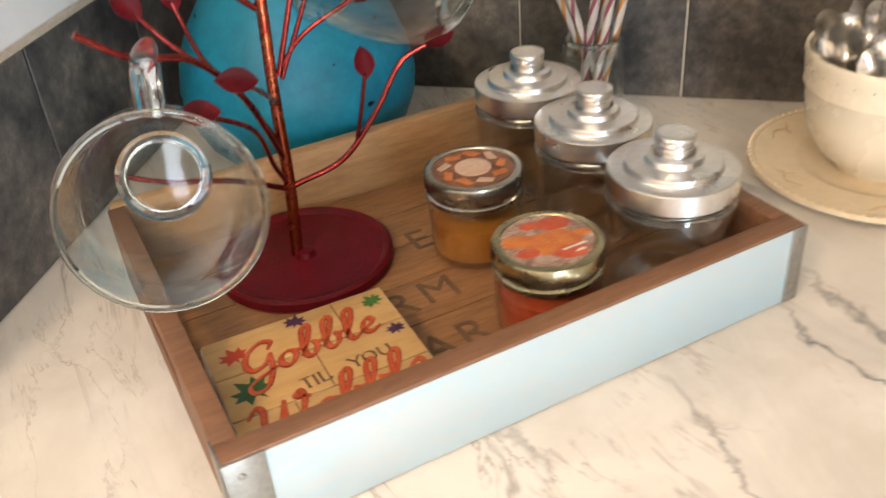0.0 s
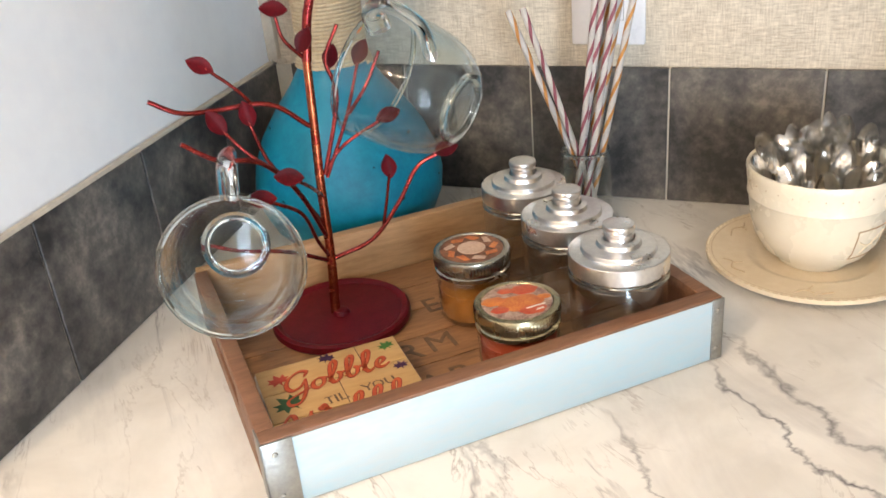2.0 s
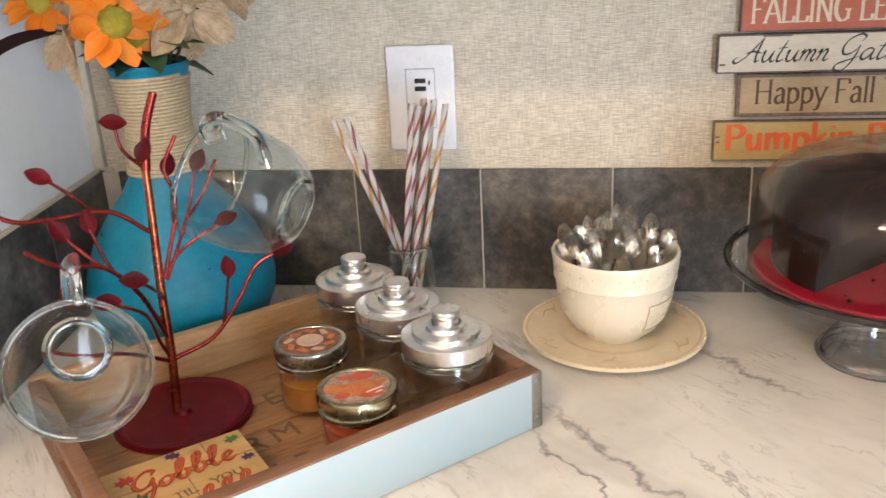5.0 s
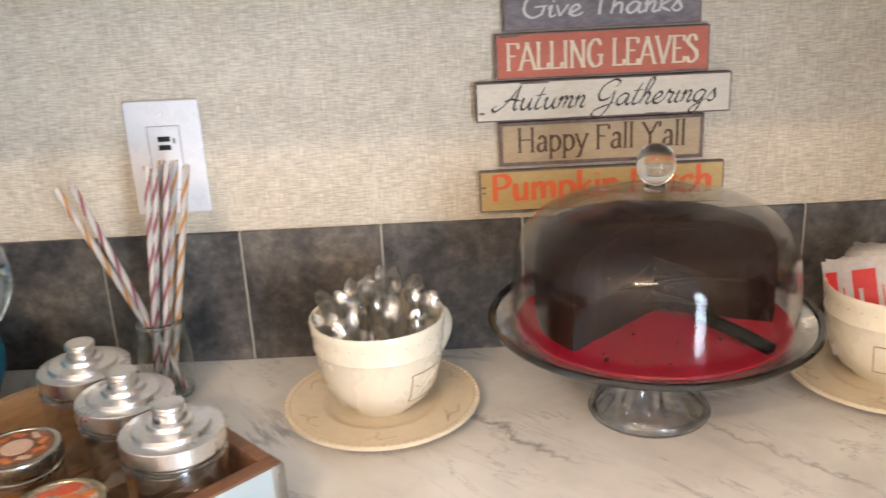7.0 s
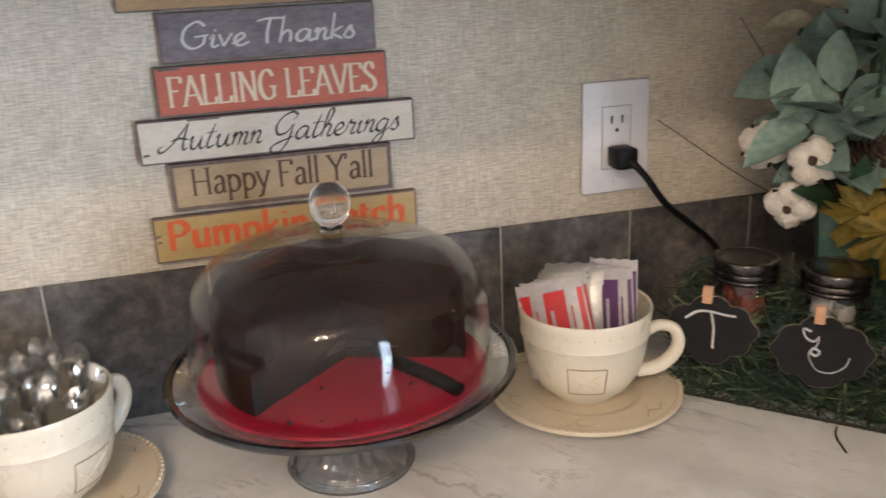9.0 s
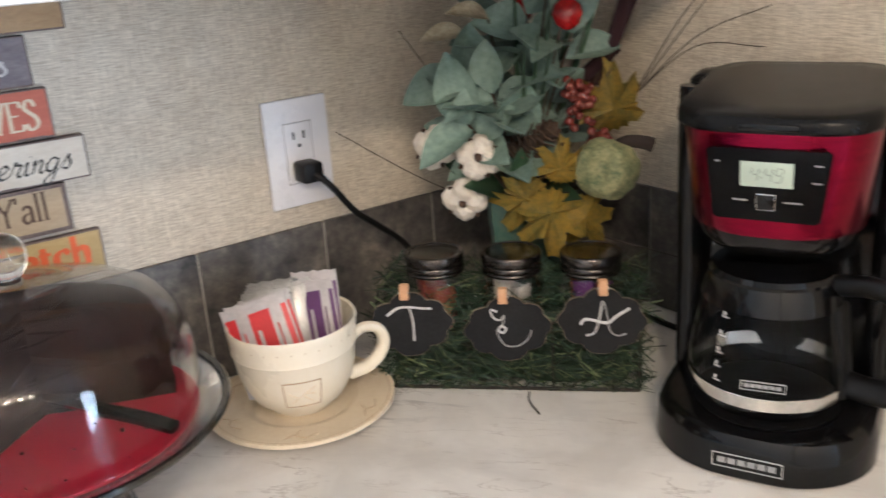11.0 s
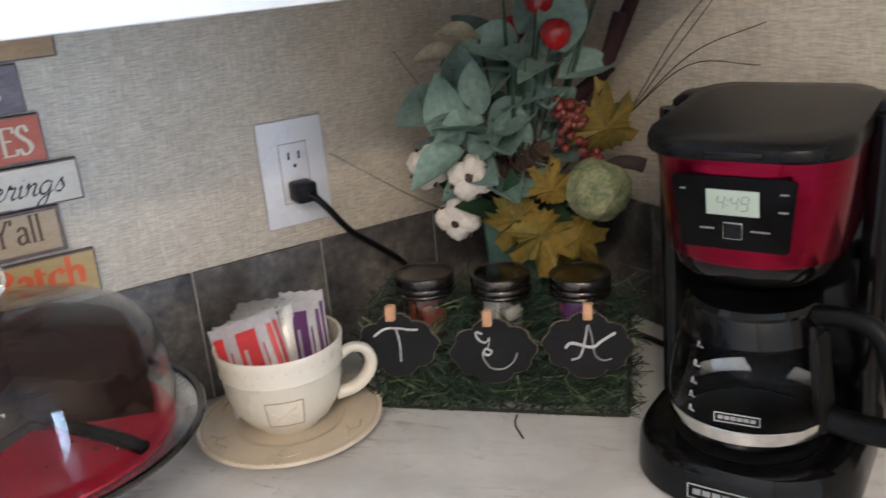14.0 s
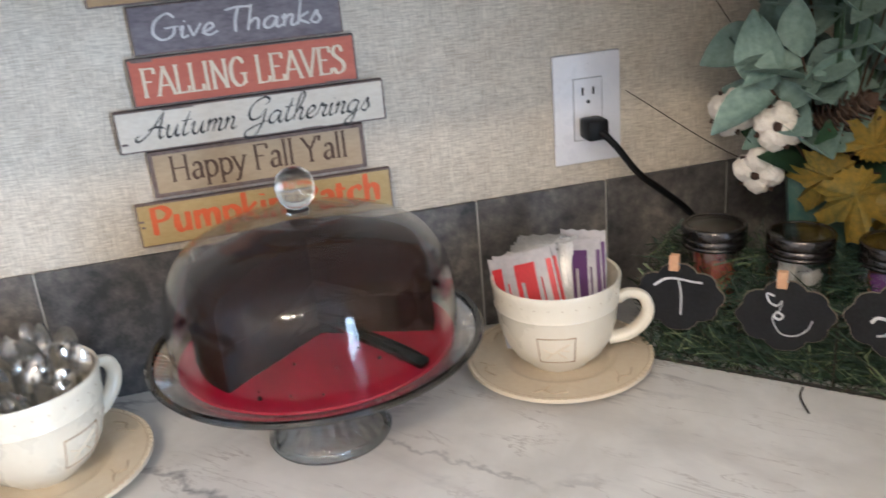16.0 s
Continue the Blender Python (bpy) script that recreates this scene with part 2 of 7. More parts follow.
PALE_BLUE = plain("pale_blue_paint", (0.40, 0.57, 0.65), (0.48, 0.56, 0.60), 30.0, 0.55, bump=0.12, stretch=(0.3, 1, 1))
TRAY_WOOD = wood("tray_wood", (0.36, 0.18, 0.078), (0.20, 0.095, 0.040))
RAIL_WOOD = wood("rail_wood", (0.25, 0.12, 0.065), (0.16, 0.075, 0.04))
PALE_WOOD = wood("pale_wood", (0.46, 0.28, 0.14), (0.30, 0.17, 0.08))
STAMP = plain("faded_black_stamp", (0.10, 0.06, 0.035), (0.20, 0.115, 0.06), 120.0, 0.7)
ZINC = plain("galvanised_metal", (0.42, 0.42, 0.40), (0.32, 0.32, 0.30), 50.0, 0.42, 0.9, bump=0.1)
ALUMINIUM = plain("spun_aluminium", (0.84, 0.84, 0.84), (0.70, 0.70, 0.71), 40.0, 0.29, 1.0, wobble=0.06)
STEEL = plain("polished_steel", (0.75, 0.74, 0.72), (0.6, 0.6, 0.58), 40.0, 0.12, 1.0, wobble=0.05)
TIN = plain("tin_lid", (0.50, 0.48, 0.43), (0.38, 0.36, 0.31), 50.0, 0.26, 1.0, wobble=0.06)
BRASS = plain("pale_brass", (0.46, 0.41, 0.27), (0.36, 0.32, 0.20), 50.0, 0.27, 1.0, wobble=0.06)
GLASS, JAR_GLASS = thin_glass("clear_thin_glass"), thin_glass("jar_glass", (0.90, 0.91, 0.90), 0.03, 1.5, 1.6, 0.7)
THICK_GLASS = solid_glass("thick_clear_glass")
MUG_GLASS = thin_glass("mug_glass", (0.935, 0.972, 0.978), 0.015, 1.28, 2.2, 0.6)
RED_METAL = plain("red_lacquered_metal", (0.17, 0.004, 0.013), (0.10, 0.003, 0.008), 60.0, 0.36, 0.0, bump=0.08, spec=0.2, vary=0.25)
LEAF_RED = plain("dark_red_leaf_metal", (0.095, 0.004, 0.008), (0.055, 0.003, 0.005), 60.0, 0.42, 0.0, bump=0.08, spec=0.08, vary=0.3)
STRAW_GLASS = thin_glass("straw_jar_glass", (0.95, 0.965, 0.96), 0.02, 1.4, 2.0, 0.6)
# pole's orange tone is the lamps' warm highlight, put into the red lacquer's colour
POLE_METAL = plain("red_pole_lamp_highlight", (0.62, 0.20, 0.085), (0.30, 0.03, 0.025), 60.0, 0.26, 1.0, bump=0.05)
RED_WIRE = plain("metallic_red_wire", (0.34, 0.050, 0.040), (0.17, 0.014, 0.018), 60.0, 0.25, 0.9, bump=0.05)
TEAL = plain("teal_glazed_ceramic", (0.0, 0.20, 0.31), (0.0, 0.14, 0.235), 18.0, 0.45, bump=0.12, bscale=70.0, spec=0.3)
TWINE = plain("twine", (0.52, 0.44, 0.31), (0.38, 0.31, 0.21), 200.0, 0.9, bump=0.5, bscale=900.0)
CREAM = plain("cream_stoneware", (0.79, 0.725, 0.59), (0.765, 0.69, 0.55), 18.0, 0.28, bump=0.05, bscale=120.0, coat=0.2)
CREAM_PLATE = plain("cream_plate", (0.76, 0.65, 0.48), (0.70, 0.58, 0.41), 22.0, 0.35, bump=0.05, bscale=120.0)
RUBBED = plain("rubbed_brown_glaze", (0.34, 0.22, 0.12), (0.5, 0.36, 0.22), 90.0, 0.5)
BLACK_P = plain("black_plastic", (0.003, 0.003, 0.0033), (0.005, 0.005, 0.0055), 60.0, 0.11, wobble=0.05, spec=0.32)
BLACK_MATT = plain("matt_black", (0.0035, 0.0035, 0.004), (0.006, 0.006, 0.006), 80.0, 0.4, bump=0.1, spec=0.22)
RED_STEEL = plain("red_brushed_steel", (0.26, 0.004, 0.030), (0.18, 0.003, 0.020), 30.0, 0.2, 0.9, stretch=(1, 1, 8), wobble=0.06)
RED_PAPER = plain("red_board", (0.50, 0.002, 0.035), (0.40, 0.002, 0.026), 40.0, 0.5)
CAKE = plain("chocolate_cake", (0.034, 0.013, 0.008), (0.014, 0.006, 0.004), 60.0, 0.7, bump=0.5, bscale=75.0, spec=0.2)

# ---------- building helpers ----------


def part(name, bm, material, parent=None, label="", smooth=True, at=None):
    me = bpy.data.meshes.new(name)
    bm.normal_update()
    bm.to_mesh(me)
    bm.free()
    me.materials.append(material)
    if smooth:
        me.shade_smooth()
        me.set_sharp_from_angle(angle=radians(38))
    ob = new(name, me)
    if parent is not None:
        ob.parent = parent
    if at is not None:
        ob.matrix_basis = at
    if label:
        ob["label"] = label
    return ob


def thing(name, m, label, category, group="", kind=""):
    ob = new(name)
    ob.empty_display_size = 0.02
    ob.matrix_basis = m
    return tagged(ob, label, category, group, kind)


def box(x0, y0, z0, x1, y1, z1, bevel=0.0, bm=None, seg=2, m=None):
    b = bmesh.new()
    bmesh.ops.create_cube(b, size=1.0)
    for v in b.verts:
        v.co = Vector(((x0 + x1) / 2 + v.co.x * (x1 - x0), (y0 + y1) / 2 + v.co.y * (y1 - y0), (z0 + z1) / 2 + v.co.z * (z1 - z0)))
    if bevel:
        bmesh.ops.bevel(b, geom=b.edges[:], offset=bevel, segments=seg, affect="EDGES", profile=0.5)
    if m is not None:
        b.transform(m)
    return join(bm, b)


def join(bm, b):
    if bm is None:
        return b
    me = bpy.data.meshes.new("tmp")
    b.to_mesh(me)
    b.free()
    bm.from_mesh(me)
    bpy.data.meshes.remove(me)
    return bm


def revolve(profile, seg=48, bm=None, flute=None, m=None):
    """A turned form from (radius, height) pairs; flute(angle, radius, height) may shift the radius."""
    b = bmesh.new()
    rings = []
    for r, z in profile:
        if r < 1e-5:
            rings.append([b.verts.new((0, 0, z))])
        else:
            ring = []
            for i in range(seg):
                a = 2 * math.pi * i / seg
                q = r if flute is None else flute(a, r, z)
                ring.append(b.verts.new((q * math.cos(a), q * math.sin(a), z)))
            rings.append(ring)
    for p, q in zip(rings, rings[1:]):
        for i in range(seg):
            j = (i + 1) % seg
            if len(p) == 1 and len(q) == 1:
                continue
            if len(p) == 1:
                b.faces.new((p[0], q[j], q[i]))
            elif len(q) == 1:
                b.faces.new((p[i], p[j], q[0]))
            else:
                b.faces.new((p[i], p[j], q[j], q[i]))
    bmesh.ops.recalc_face_normals(b, faces=b.faces[:])
    if m is not None:
        b.transform(m)
    return join(bm, b)


def smooth_path(points, steps=6):
    pts = [Vector(p) for p in points]
    if len(pts) < 3:
        return pts
    out = []
    ext = [2 * pts[0] - pts[1], *pts, 2 * pts[-1] - pts[-2]]
    for i in range(1, len(ext) - 2):
        a, b, c, d = ext[i - 1 : i + 3]
        for s in range(steps):
            t = s / steps
            out.append(0.5 * (2 * b + (c - a) * t + (2 * a - 5 * b + 4 * c - d) * t * t + (3 * b - a - 3 * c + d) * t**3))
    return [*out, pts[-1]]


def tube(points, radius, seg=8, steps=6, bm=None, end=None, flat=1.0):
    """A round bar along a smooth path, tapering from radius to end."""
    path = smooth_path(points, steps)
    b = bmesh.new()
    rings, side = [], None
    for i, p in enumerate(path):
        d = (path[min(i + 1, len(path) - 1)] - path[max(i - 1, 0)]).normalized()
        if side is None:
            side = d.orthogonal().normalized()
        side = (side - d * side.dot(d)).normalized()
        up = d.cross(side)
        r = radius if end is None else radius + (end - radius) * i / (len(path) - 1)
        rings.append([b.verts.new(p + r * (math.cos(2 * math.pi * k / seg) * side + flat * math.sin(2 * math.pi * k / seg) * up)) for k in range(seg)])
    for p, q in zip(rings, rings[1:]):
        for k in range(seg):
            b.faces.new((p[k], p[(k + 1) % seg], q[(k + 1) % seg], q[k]))
    b.faces.new(rings[0][::-1])
    b.faces.new(rings[-1])
    return join(bm, b)


def slab(outline, thickness, bm=None, bevel=0.0, m=None):
    """A flat form from an outline in x and y, from z = 0 up to its thickness."""
    b = bmesh.new()
    f = b.faces.new([b.verts.new((x, y, 0)) for x, y in outline])
    got = bmesh.ops.extrude_face_region(b, geom=[f])
    bmesh.ops.translate(b, vec=(0, 0, thickness), verts=[v for v in got["geom"] if isinstance(v, bmesh.types.BMVert)])
    bmesh.ops.recalc_face_normals(b, faces=b.faces[:])
    if bevel:
        bmesh.ops.bevel(b, geom=[e for e in b.edges if abs(e.verts[0].co.z - e.verts[1].co.z) < 1e-6], offset=bevel, segments=2, affect="EDGES", profile=0.5)
    if m is not None:
        b.transform(m)
    return join(bm, b)


def lettering(text, size, material, parent, m, shear=0.0, width=None, raised=0.0006, space=1.0, bold=0.0):
    """Words as a thin mesh, centred on m, reading along its x."""
    cu = bpy.data.curves.new("lettering", "FONT")
    cu.body, cu.size, cu.shear, cu.extrude, cu.align_x, cu.align_y, cu.space_character, cu.offset = text, size, shear, raised, "CENTER", "CENTER", space, bold
    cu.resolution_u = 4
    tmp = new("tmp_text", cu)
    bpy.context.view_layer.update()
    me = bpy.data.meshes.new_from_object(tmp)
    bpy.data.objects.remove(tmp)
    if width:
        xs = [v.co.x for v in me.vertices]
        k = width / (max(xs) - min(xs))
        for v in me.vertices:
            v.co.x *= k
    me.materials.clear()
    me.materials.append(material)
    ob = new("lettering", me)
    ob.parent, ob.matrix_basis = parent, m
    return ob


# pen letters: each letter is (advance, strokes) on a baseline at 0
SERIF, SCRIPT = {" ": (0.25, [])}, {" ": (0.26, [])}
SERIF["A"] = (0.58, [[(0.02, 0), (0.28, 0.7)], [(0.28, 0.7), (0.55, 0)], [(0.11, 0.24), (0.44, 0.24)]])
SERIF["E"] = (0.52, [[(0.1, 0), (0.1, 0.7)], [(0.1, 0.69), (0.46, 0.69)], [(0.45, 0.69), (0.46, 0.55)], [(0.1, 0.37), (0.36, 0.37)], [(0.1, 0.01), (0.46, 0.01)], [(0.46, 0.01), (0.48, 0.15)]])
SERIF["F"] = (0.50, [[(0.1, 0), (0.1, 0.7)], [(0.1, 0.69), (0.46, 0.69)], [(0.45, 0.69), (0.46, 0.55)], [(0.1, 0.37), (0.35, 0.37)]])
SERIF["G"] = (0.63, [[(0.5, 0.55), (0.4, 0.68), (0.24, 0.69), (0.08, 0.5), (0.08, 0.2), (0.24, 0.01), (0.42, 0.03), (0.5, 0.12)], [(0.5, 0.05), (0.5, 0.3)], [(0.37, 0.3), (0.59, 0.3)]])
SERIF["H"] = (0.64, [[(0.1, 0), (0.1, 0.7)], [(0.52, 0), (0.52, 0.7)], [(0.1, 0.36), (0.52, 0.36)]])
SERIF["I"] = (0.24, [[(0.11, 0), (0.11, 0.7)]])
SERIF["L"] = (0.48, [[(0.1, 0), (0.1, 0.7)], [(0.1, 0.01), (0.44, 0.01)], [(0.44, 0.01), (0.46, 0.16)]])
SERIF["N"] = (0.64, [[(0.1, 0), (0.1, 0.7)], [(0.1, 0.69), (0.51, 0.01)], [(0.51, 0), (0.51, 0.7)]])
SERIF["P"] = (0.51, [[(0.1, 0), (0.1, 0.7)], [(0.1, 0.69), (0.32, 0.69), (0.45, 0.53), (0.32, 0.36), (0.1, 0.35)]])
SERIF["S"] = (0.46, [[(0.38, 0.54), (0.3, 0.68), (0.15, 0.68), (0.07, 0.53), (0.2, 0.4), (0.36, 0.28), (0.4, 0.12), (0.26, 0.01), (0.12, 0.02), (0.05, 0.15)]])
SERIF["V"] = (0.56, [[(0.03, 0.7), (0.28, 0)], [(0.28, 0), (0.52, 0.7)]])
SERIF["Y"] = (0.52, [[(0.04, 0.7), (0.27, 0.34)], [(0.50, 0.7), (0.27, 0.34)], [(0.27, 0.34), (0.27, 0)]])
SERIF["a"] = (0.40, [[(0.08, 0.36), (0.18, 0.46), (0.29, 0.4), (0.31, 0.3), (0.31, 0.06), (0.38, 0.01)], [(0.31, 0.27), (0.12, 0.22), (0.06, 0.1), (0.16, 0.0), (0.31, 0.1)]])
SERIF["c"] = (0.38, [[(0.35, 0.36), (0.24, 0.46), (0.09, 0.36), (0.07, 0.14), (0.2, 0.0), (0.35, 0.09)]])
SERIF["h"] = (0.43, [[(0.09, 0), (0.09, 0.74)], [(0.09, 0.32), (0.22, 0.45), (0.33, 0.36), (0.34, 0.12)], [(0.34, 0.14), (0.34, 0)]])
SERIF["i"] = (0.20, [[(0.1, 0), (0.1, 0.46)], [(0.095, 0.61), (0.105, 0.66)]])
SERIF["k"] = (0.42, [[(0.09, 0), (0.09, 0.74)], [(0.36, 0.46), (0.09, 0.2)], [(0.17, 0.26), (0.38, 0)]])
SERIF["l"] = (0.20, [[(0.1, 0), (0.1, 0.74)]])
SERIF["m"] = (0.66, [[(0.09, 0), (0.09, 0.46)], [(0.09, 0.32), (0.22, 0.45), (0.31, 0.36), (0.32, 0.12)], [(0.32, 0.14), (0.32, 0)], [(0.32, 0.32), (0.45, 0.45), (0.55, 0.36), (0.56, 0.12)], [(0.56, 0.14), (0.56, 0)]])
SERIF["n"] = (0.43, [[(0.09, 0), (0.09, 0.46)], [(0.09, 0.32), (0.22, 0.45), (0.33, 0.36), (0.34, 0.12)], [(0.34, 0.14), (0.34, 0)]])
SERIF["p"] = (0.45, [[(0.09, -0.22), (0.09, 0.46)], [(0.09, 0.34), (0.22, 0.45), (0.37, 0.34), (0.37, 0.12), (0.22, 0.0), (0.09, 0.08)]])
SERIF["t"] = (0.29, [[(0.11, 0.62), (0.11, 0.12), (0.17, 0.0), (0.27, 0.05)], [(0.01, 0.45), (0.26, 0.45)]])
SERIF["u"] = (0.44, [[(0.09, 0.46), (0.09, 0.14), (0.17, 0.01), (0.28, 0.05), (0.33, 0.13)], [(0.34, 0), (0.34, 0.46)]])
SERIF["y"] = (0.40, [[(0.03, 0.46), (0.21, 0.02)], [(0.39, 0.46), (0.21, 0.02)], [(0.21, 0.02), (0.12, -0.19), (0.01, -0.2)]])
SERIF["'"] = (0.14, [[(0.08, 0.72), (0.06, 0.56)]])
SCRIPT["A"] = (0.60, [[(-0.16, 0.20), (-0.26, 0.08), (-0.14, -0.04), (0.10, 0.20), (0.30, 0.62), (0.44, 0.96)], [(0.44, 0.96), (0.42, 0.40), (0.48, 0.02), (0.60, 0.08)], [(0.06, 0.34), (0.28, 0.42), (0.56, 0.36)]])
SCRIPT["G"] = (0.74, [[(0.56, 0.70), (0.64, 0.90), (0.44, 1.0), (0.16, 0.80), (0.08, 0.46), (0.22, 0.22), (0.46, 0.30), (0.60, 0.58)], [(0.60, 0.58), (0.58, 0.05), (0.42, -0.38), (0.16, -0.42), (0.10, -0.20), (0.34, -0.04), (0.72, 0.12)]])
SCRIPT["W"] = (1.00, [[(-0.14, 0.70), (0.00, 0.92), (0.12, 0.78), (0.12, 0.30), (0.22, 0.0), (0.38, 0.24), (0.50, 0.86)], [(0.50, 0.86), (0.49, 0.30), (0.58, 0.0), (0.76, 0.26), (0.86, 0.70), (0.80, 0.94), (0.72, 0.82), (0.98, 0.70)]])
SCRIPT["a"] = (0.50, [[(0.36, 0.38), (0.22, 0.45), (0.06, 0.3), (0.05, 0.1), (0.15, 0.0), (0.28, 0.1), (0.38, 0.42)], [(0.38, 0.42), (0.36, 0.12), (0.42, 0.0), (0.52, 0.08)]])
SCRIPT["b"] = (0.47, [[(0.0, 0.1), (0.16, 0.45), (0.26, 0.85), (0.20, 1.0), (0.10, 0.85), (0.07, 0.4), (0.09, 0.1), (0.19, 0.0), (0.32, 0.12), (0.34, 0.34), (0.26, 0.44)], [(0.28, 0.42), (0.36, 0.34), (0.48, 0.38)]])
SCRIPT["e"] = (0.40, [[(0.0, 0.08), (0.16, 0.18), (0.29, 0.32), (0.22, 0.45), (0.10, 0.36), (0.06, 0.16), (0.14, 0.02), (0.27, 0.01), (0.42, 0.12)]])
SCRIPT["g"] = (0.47, [[(0.34, 0.38), (0.2, 0.45), (0.05, 0.3), (0.06, 0.08), (0.18, 0.0), (0.3, 0.12), (0.36, 0.42)], [(0.36, 0.42), (0.30, -0.24), (0.16, -0.44), (0.05, -0.34), (0.16, -0.14), (0.48, 0.1)]])
SCRIPT["h"] = (0.39, [[(0.0, 0.1), (0.16, 0.5), (0.24, 0.85), (0.18, 1.0), (0.09, 0.85), (0.05, 0.0)], [(0.06, 0.22), (0.18, 0.43), (0.27, 0.36), (0.25, 0.08), (0.31, 0.0), (0.40, 0.08)]])
SCRIPT["i"] = (0.22, [[(0.0, 0.3), (0.08, 0.44), (0.06, 0.12), (0.12, 0.0), (0.23, 0.08)], [(0.10, 0.60), (0.13, 0.64)]])
SCRIPT["k"] = (0.36, [[(0.08, 1.0), (0.04, 0.0)], [(0.30, 0.46), (0.07, 0.22), (0.34, 0.0)]])
SCRIPT["l"] = (0.34, [[(0.0, 0.1), (0.16, 0.45), (0.26, 0.85), (0.20, 1.0), (0.10, 0.85), (0.07, 0.3), (0.12, 0.03), (0.22, 0.0), (0.35, 0.12)]])
SCRIPT["m"] = (0.56, [[(0.0, 0.3), (0.08, 0.44), (0.06, 0.0)], [(0.07, 0.22), (0.18, 0.43), (0.26, 0.38), (0.24, 0.0)], [(0.25, 0.22), (0.36, 0.43), (0.44, 0.36), (0.42, 0.08), (0.48, 0.0), (0.57, 0.08)]])
SCRIPT["n"] = (0.40, [[(0.0, 0.3), (0.08, 0.44), (0.06, 0.0)], [(0.07, 0.22), (0.2, 0.43), (0.28, 0.36), (0.26, 0.08), (0.32, 0.0), (0.41, 0.08)]])
SCRIPT["o"] = (0.46, [[(0.2, 0.44), (0.06, 0.32), (0.05, 0.1), (0.18, 0.0), (0.32, 0.12), (0.34, 0.34), (0.2, 0.44)], [(0.30, 0.40), (0.47, 0.34)]])
SCRIPT["r"] = (0.36, [[(0.0, 0.1), (0.09, 0.50), (0.14, 0.40), (0.26, 0.38), (0.21, 0.1), (0.27, 0.0), (0.37, 0.08)]])
SCRIPT["s"] = (0.32, [[(0.0, 0.08), (0.16, 0.47), (0.19, 0.34), (0.27, 0.14), (0.18, 0.0), (0.04, 0.06)]])
SCRIPT["t"] = (0.30, [[(0.17, 0.85), (0.08, 0.2), (0.14, 0.0), (0.31, 0.1)], [(-0.03, 0.52), (0.28, 0.56)]])
SCRIPT["u"] = (0.49, [[(0.0, 0.3), (0.08, 0.44), (0.08, 0.15), (0.16, 0.0), (0.28, 0.08), (0.36, 0.44)], [(0.36, 0.44), (0.35, 0.12), (0.42, 0.0), (0.51, 0.08)]])
BRUSH = dict(SCRIPT)
BRUSH["G"] = (0.72, [[(0.58, 0.80), (0.38, 0.98), (0.10, 0.72), (0.06, 0.28), (0.28, 0.0), (0.54, 0.12), (0.60, 0.42)], [(0.34, 0.42), (0.68, 0.46)]])
BRUSH["T"] = (0.50, [[(-0.08, 0.86), (0.20, 0.94), (0.58, 0.92)], [(0.26, 0.92), (0.20, 0.45), (0.22, 0.0)]])
BRUSH["v"] = (0.34, [[(0.0, 0.46), (0.13, 0.02)], [(0.13, 0.02), (0.32, 0.48)]])
BRUSH["h"] = (0.42, [[(0.10, 1.0), (0.04, 0.0)], [(0.06, 0.24), (0.20, 0.44), (0.30, 0.34), (0.30, 0.0)]])


def pen_text(text, letters, width, height, thick, thin, material, parent, m, nib=15.0, lean=0.0, serif=0.0, taper=1.0, name="lettering", lift=0.0):
    """Words drawn with a flat pen whose mark is thickest across its edge; width and height fit the whole line."""
    strokes, x = [], 0.0
    for ch in text:
        adv, lines = letters[ch]
        for line in lines:
            strokes.append([(x + px + lean * py, py) for px, py in line])
        x += adv
    xs = [p[0] for st in strokes for p in st]
    kx, mid = width / (max(xs) - min(xs)), (max(xs) + min(xs)) / 2
    bm, rise = bmesh.new(), lift
    for st in strokes:
        pts = [Vector(((px - mid) * kx, py * height, 0)) for px, py in st]
        path = smooth_path(pts, 7)
        pieces = [(path, True)]
        if serif and len(st) == 2 and abs(st[0][1] - st[1][1]) > 0.3:
            for end in (0, 1):
                if min(abs(st[end][1] - h) for h in (-0.22, 0, 0.46, 0.7, 0.74)) < 0.005:
                    p = pts[end]
                    pieces.append(([p + Vector((-serif, 0, 0)), p + Vector((serif, 0, 0))], False))
        for line, main in pieces:
            rise += 0.000004
            rows = []
            for i, p in enumerate(line):
                d = (line[min(i + 1, len(line) - 1)] - line[max(i - 1, 0)]).normalized()
                w = thin + (thick - thin) * abs(math.sin(math.atan2(d.y, d.x) - radians(nib))) if main else thin
                t = i / (len(line) - 1)
                w *= taper + (1 - taper) * min(1.0, 6 * t, 6 * (1 - t))
                side = Vector((-d.y, d.x, 0)) * w / 2
                rows.append((bm.verts.new(p - side + Vector((0, 0, rise))), bm.verts.new(p + side + Vector((0, 0, rise)))))
            for p, q in zip(rows, rows[1:]):
                bm.faces.new((p[0], q[0], q[1], p[1]))
    return part(name, bm, material, parent, at=m, smooth=False)


def shaped(name, bm, material, label, category, at=None, group="", kind="", smooth=True):
    return tagged(part(name, bm, material, None, "", smooth, at), label, category, group, kind)


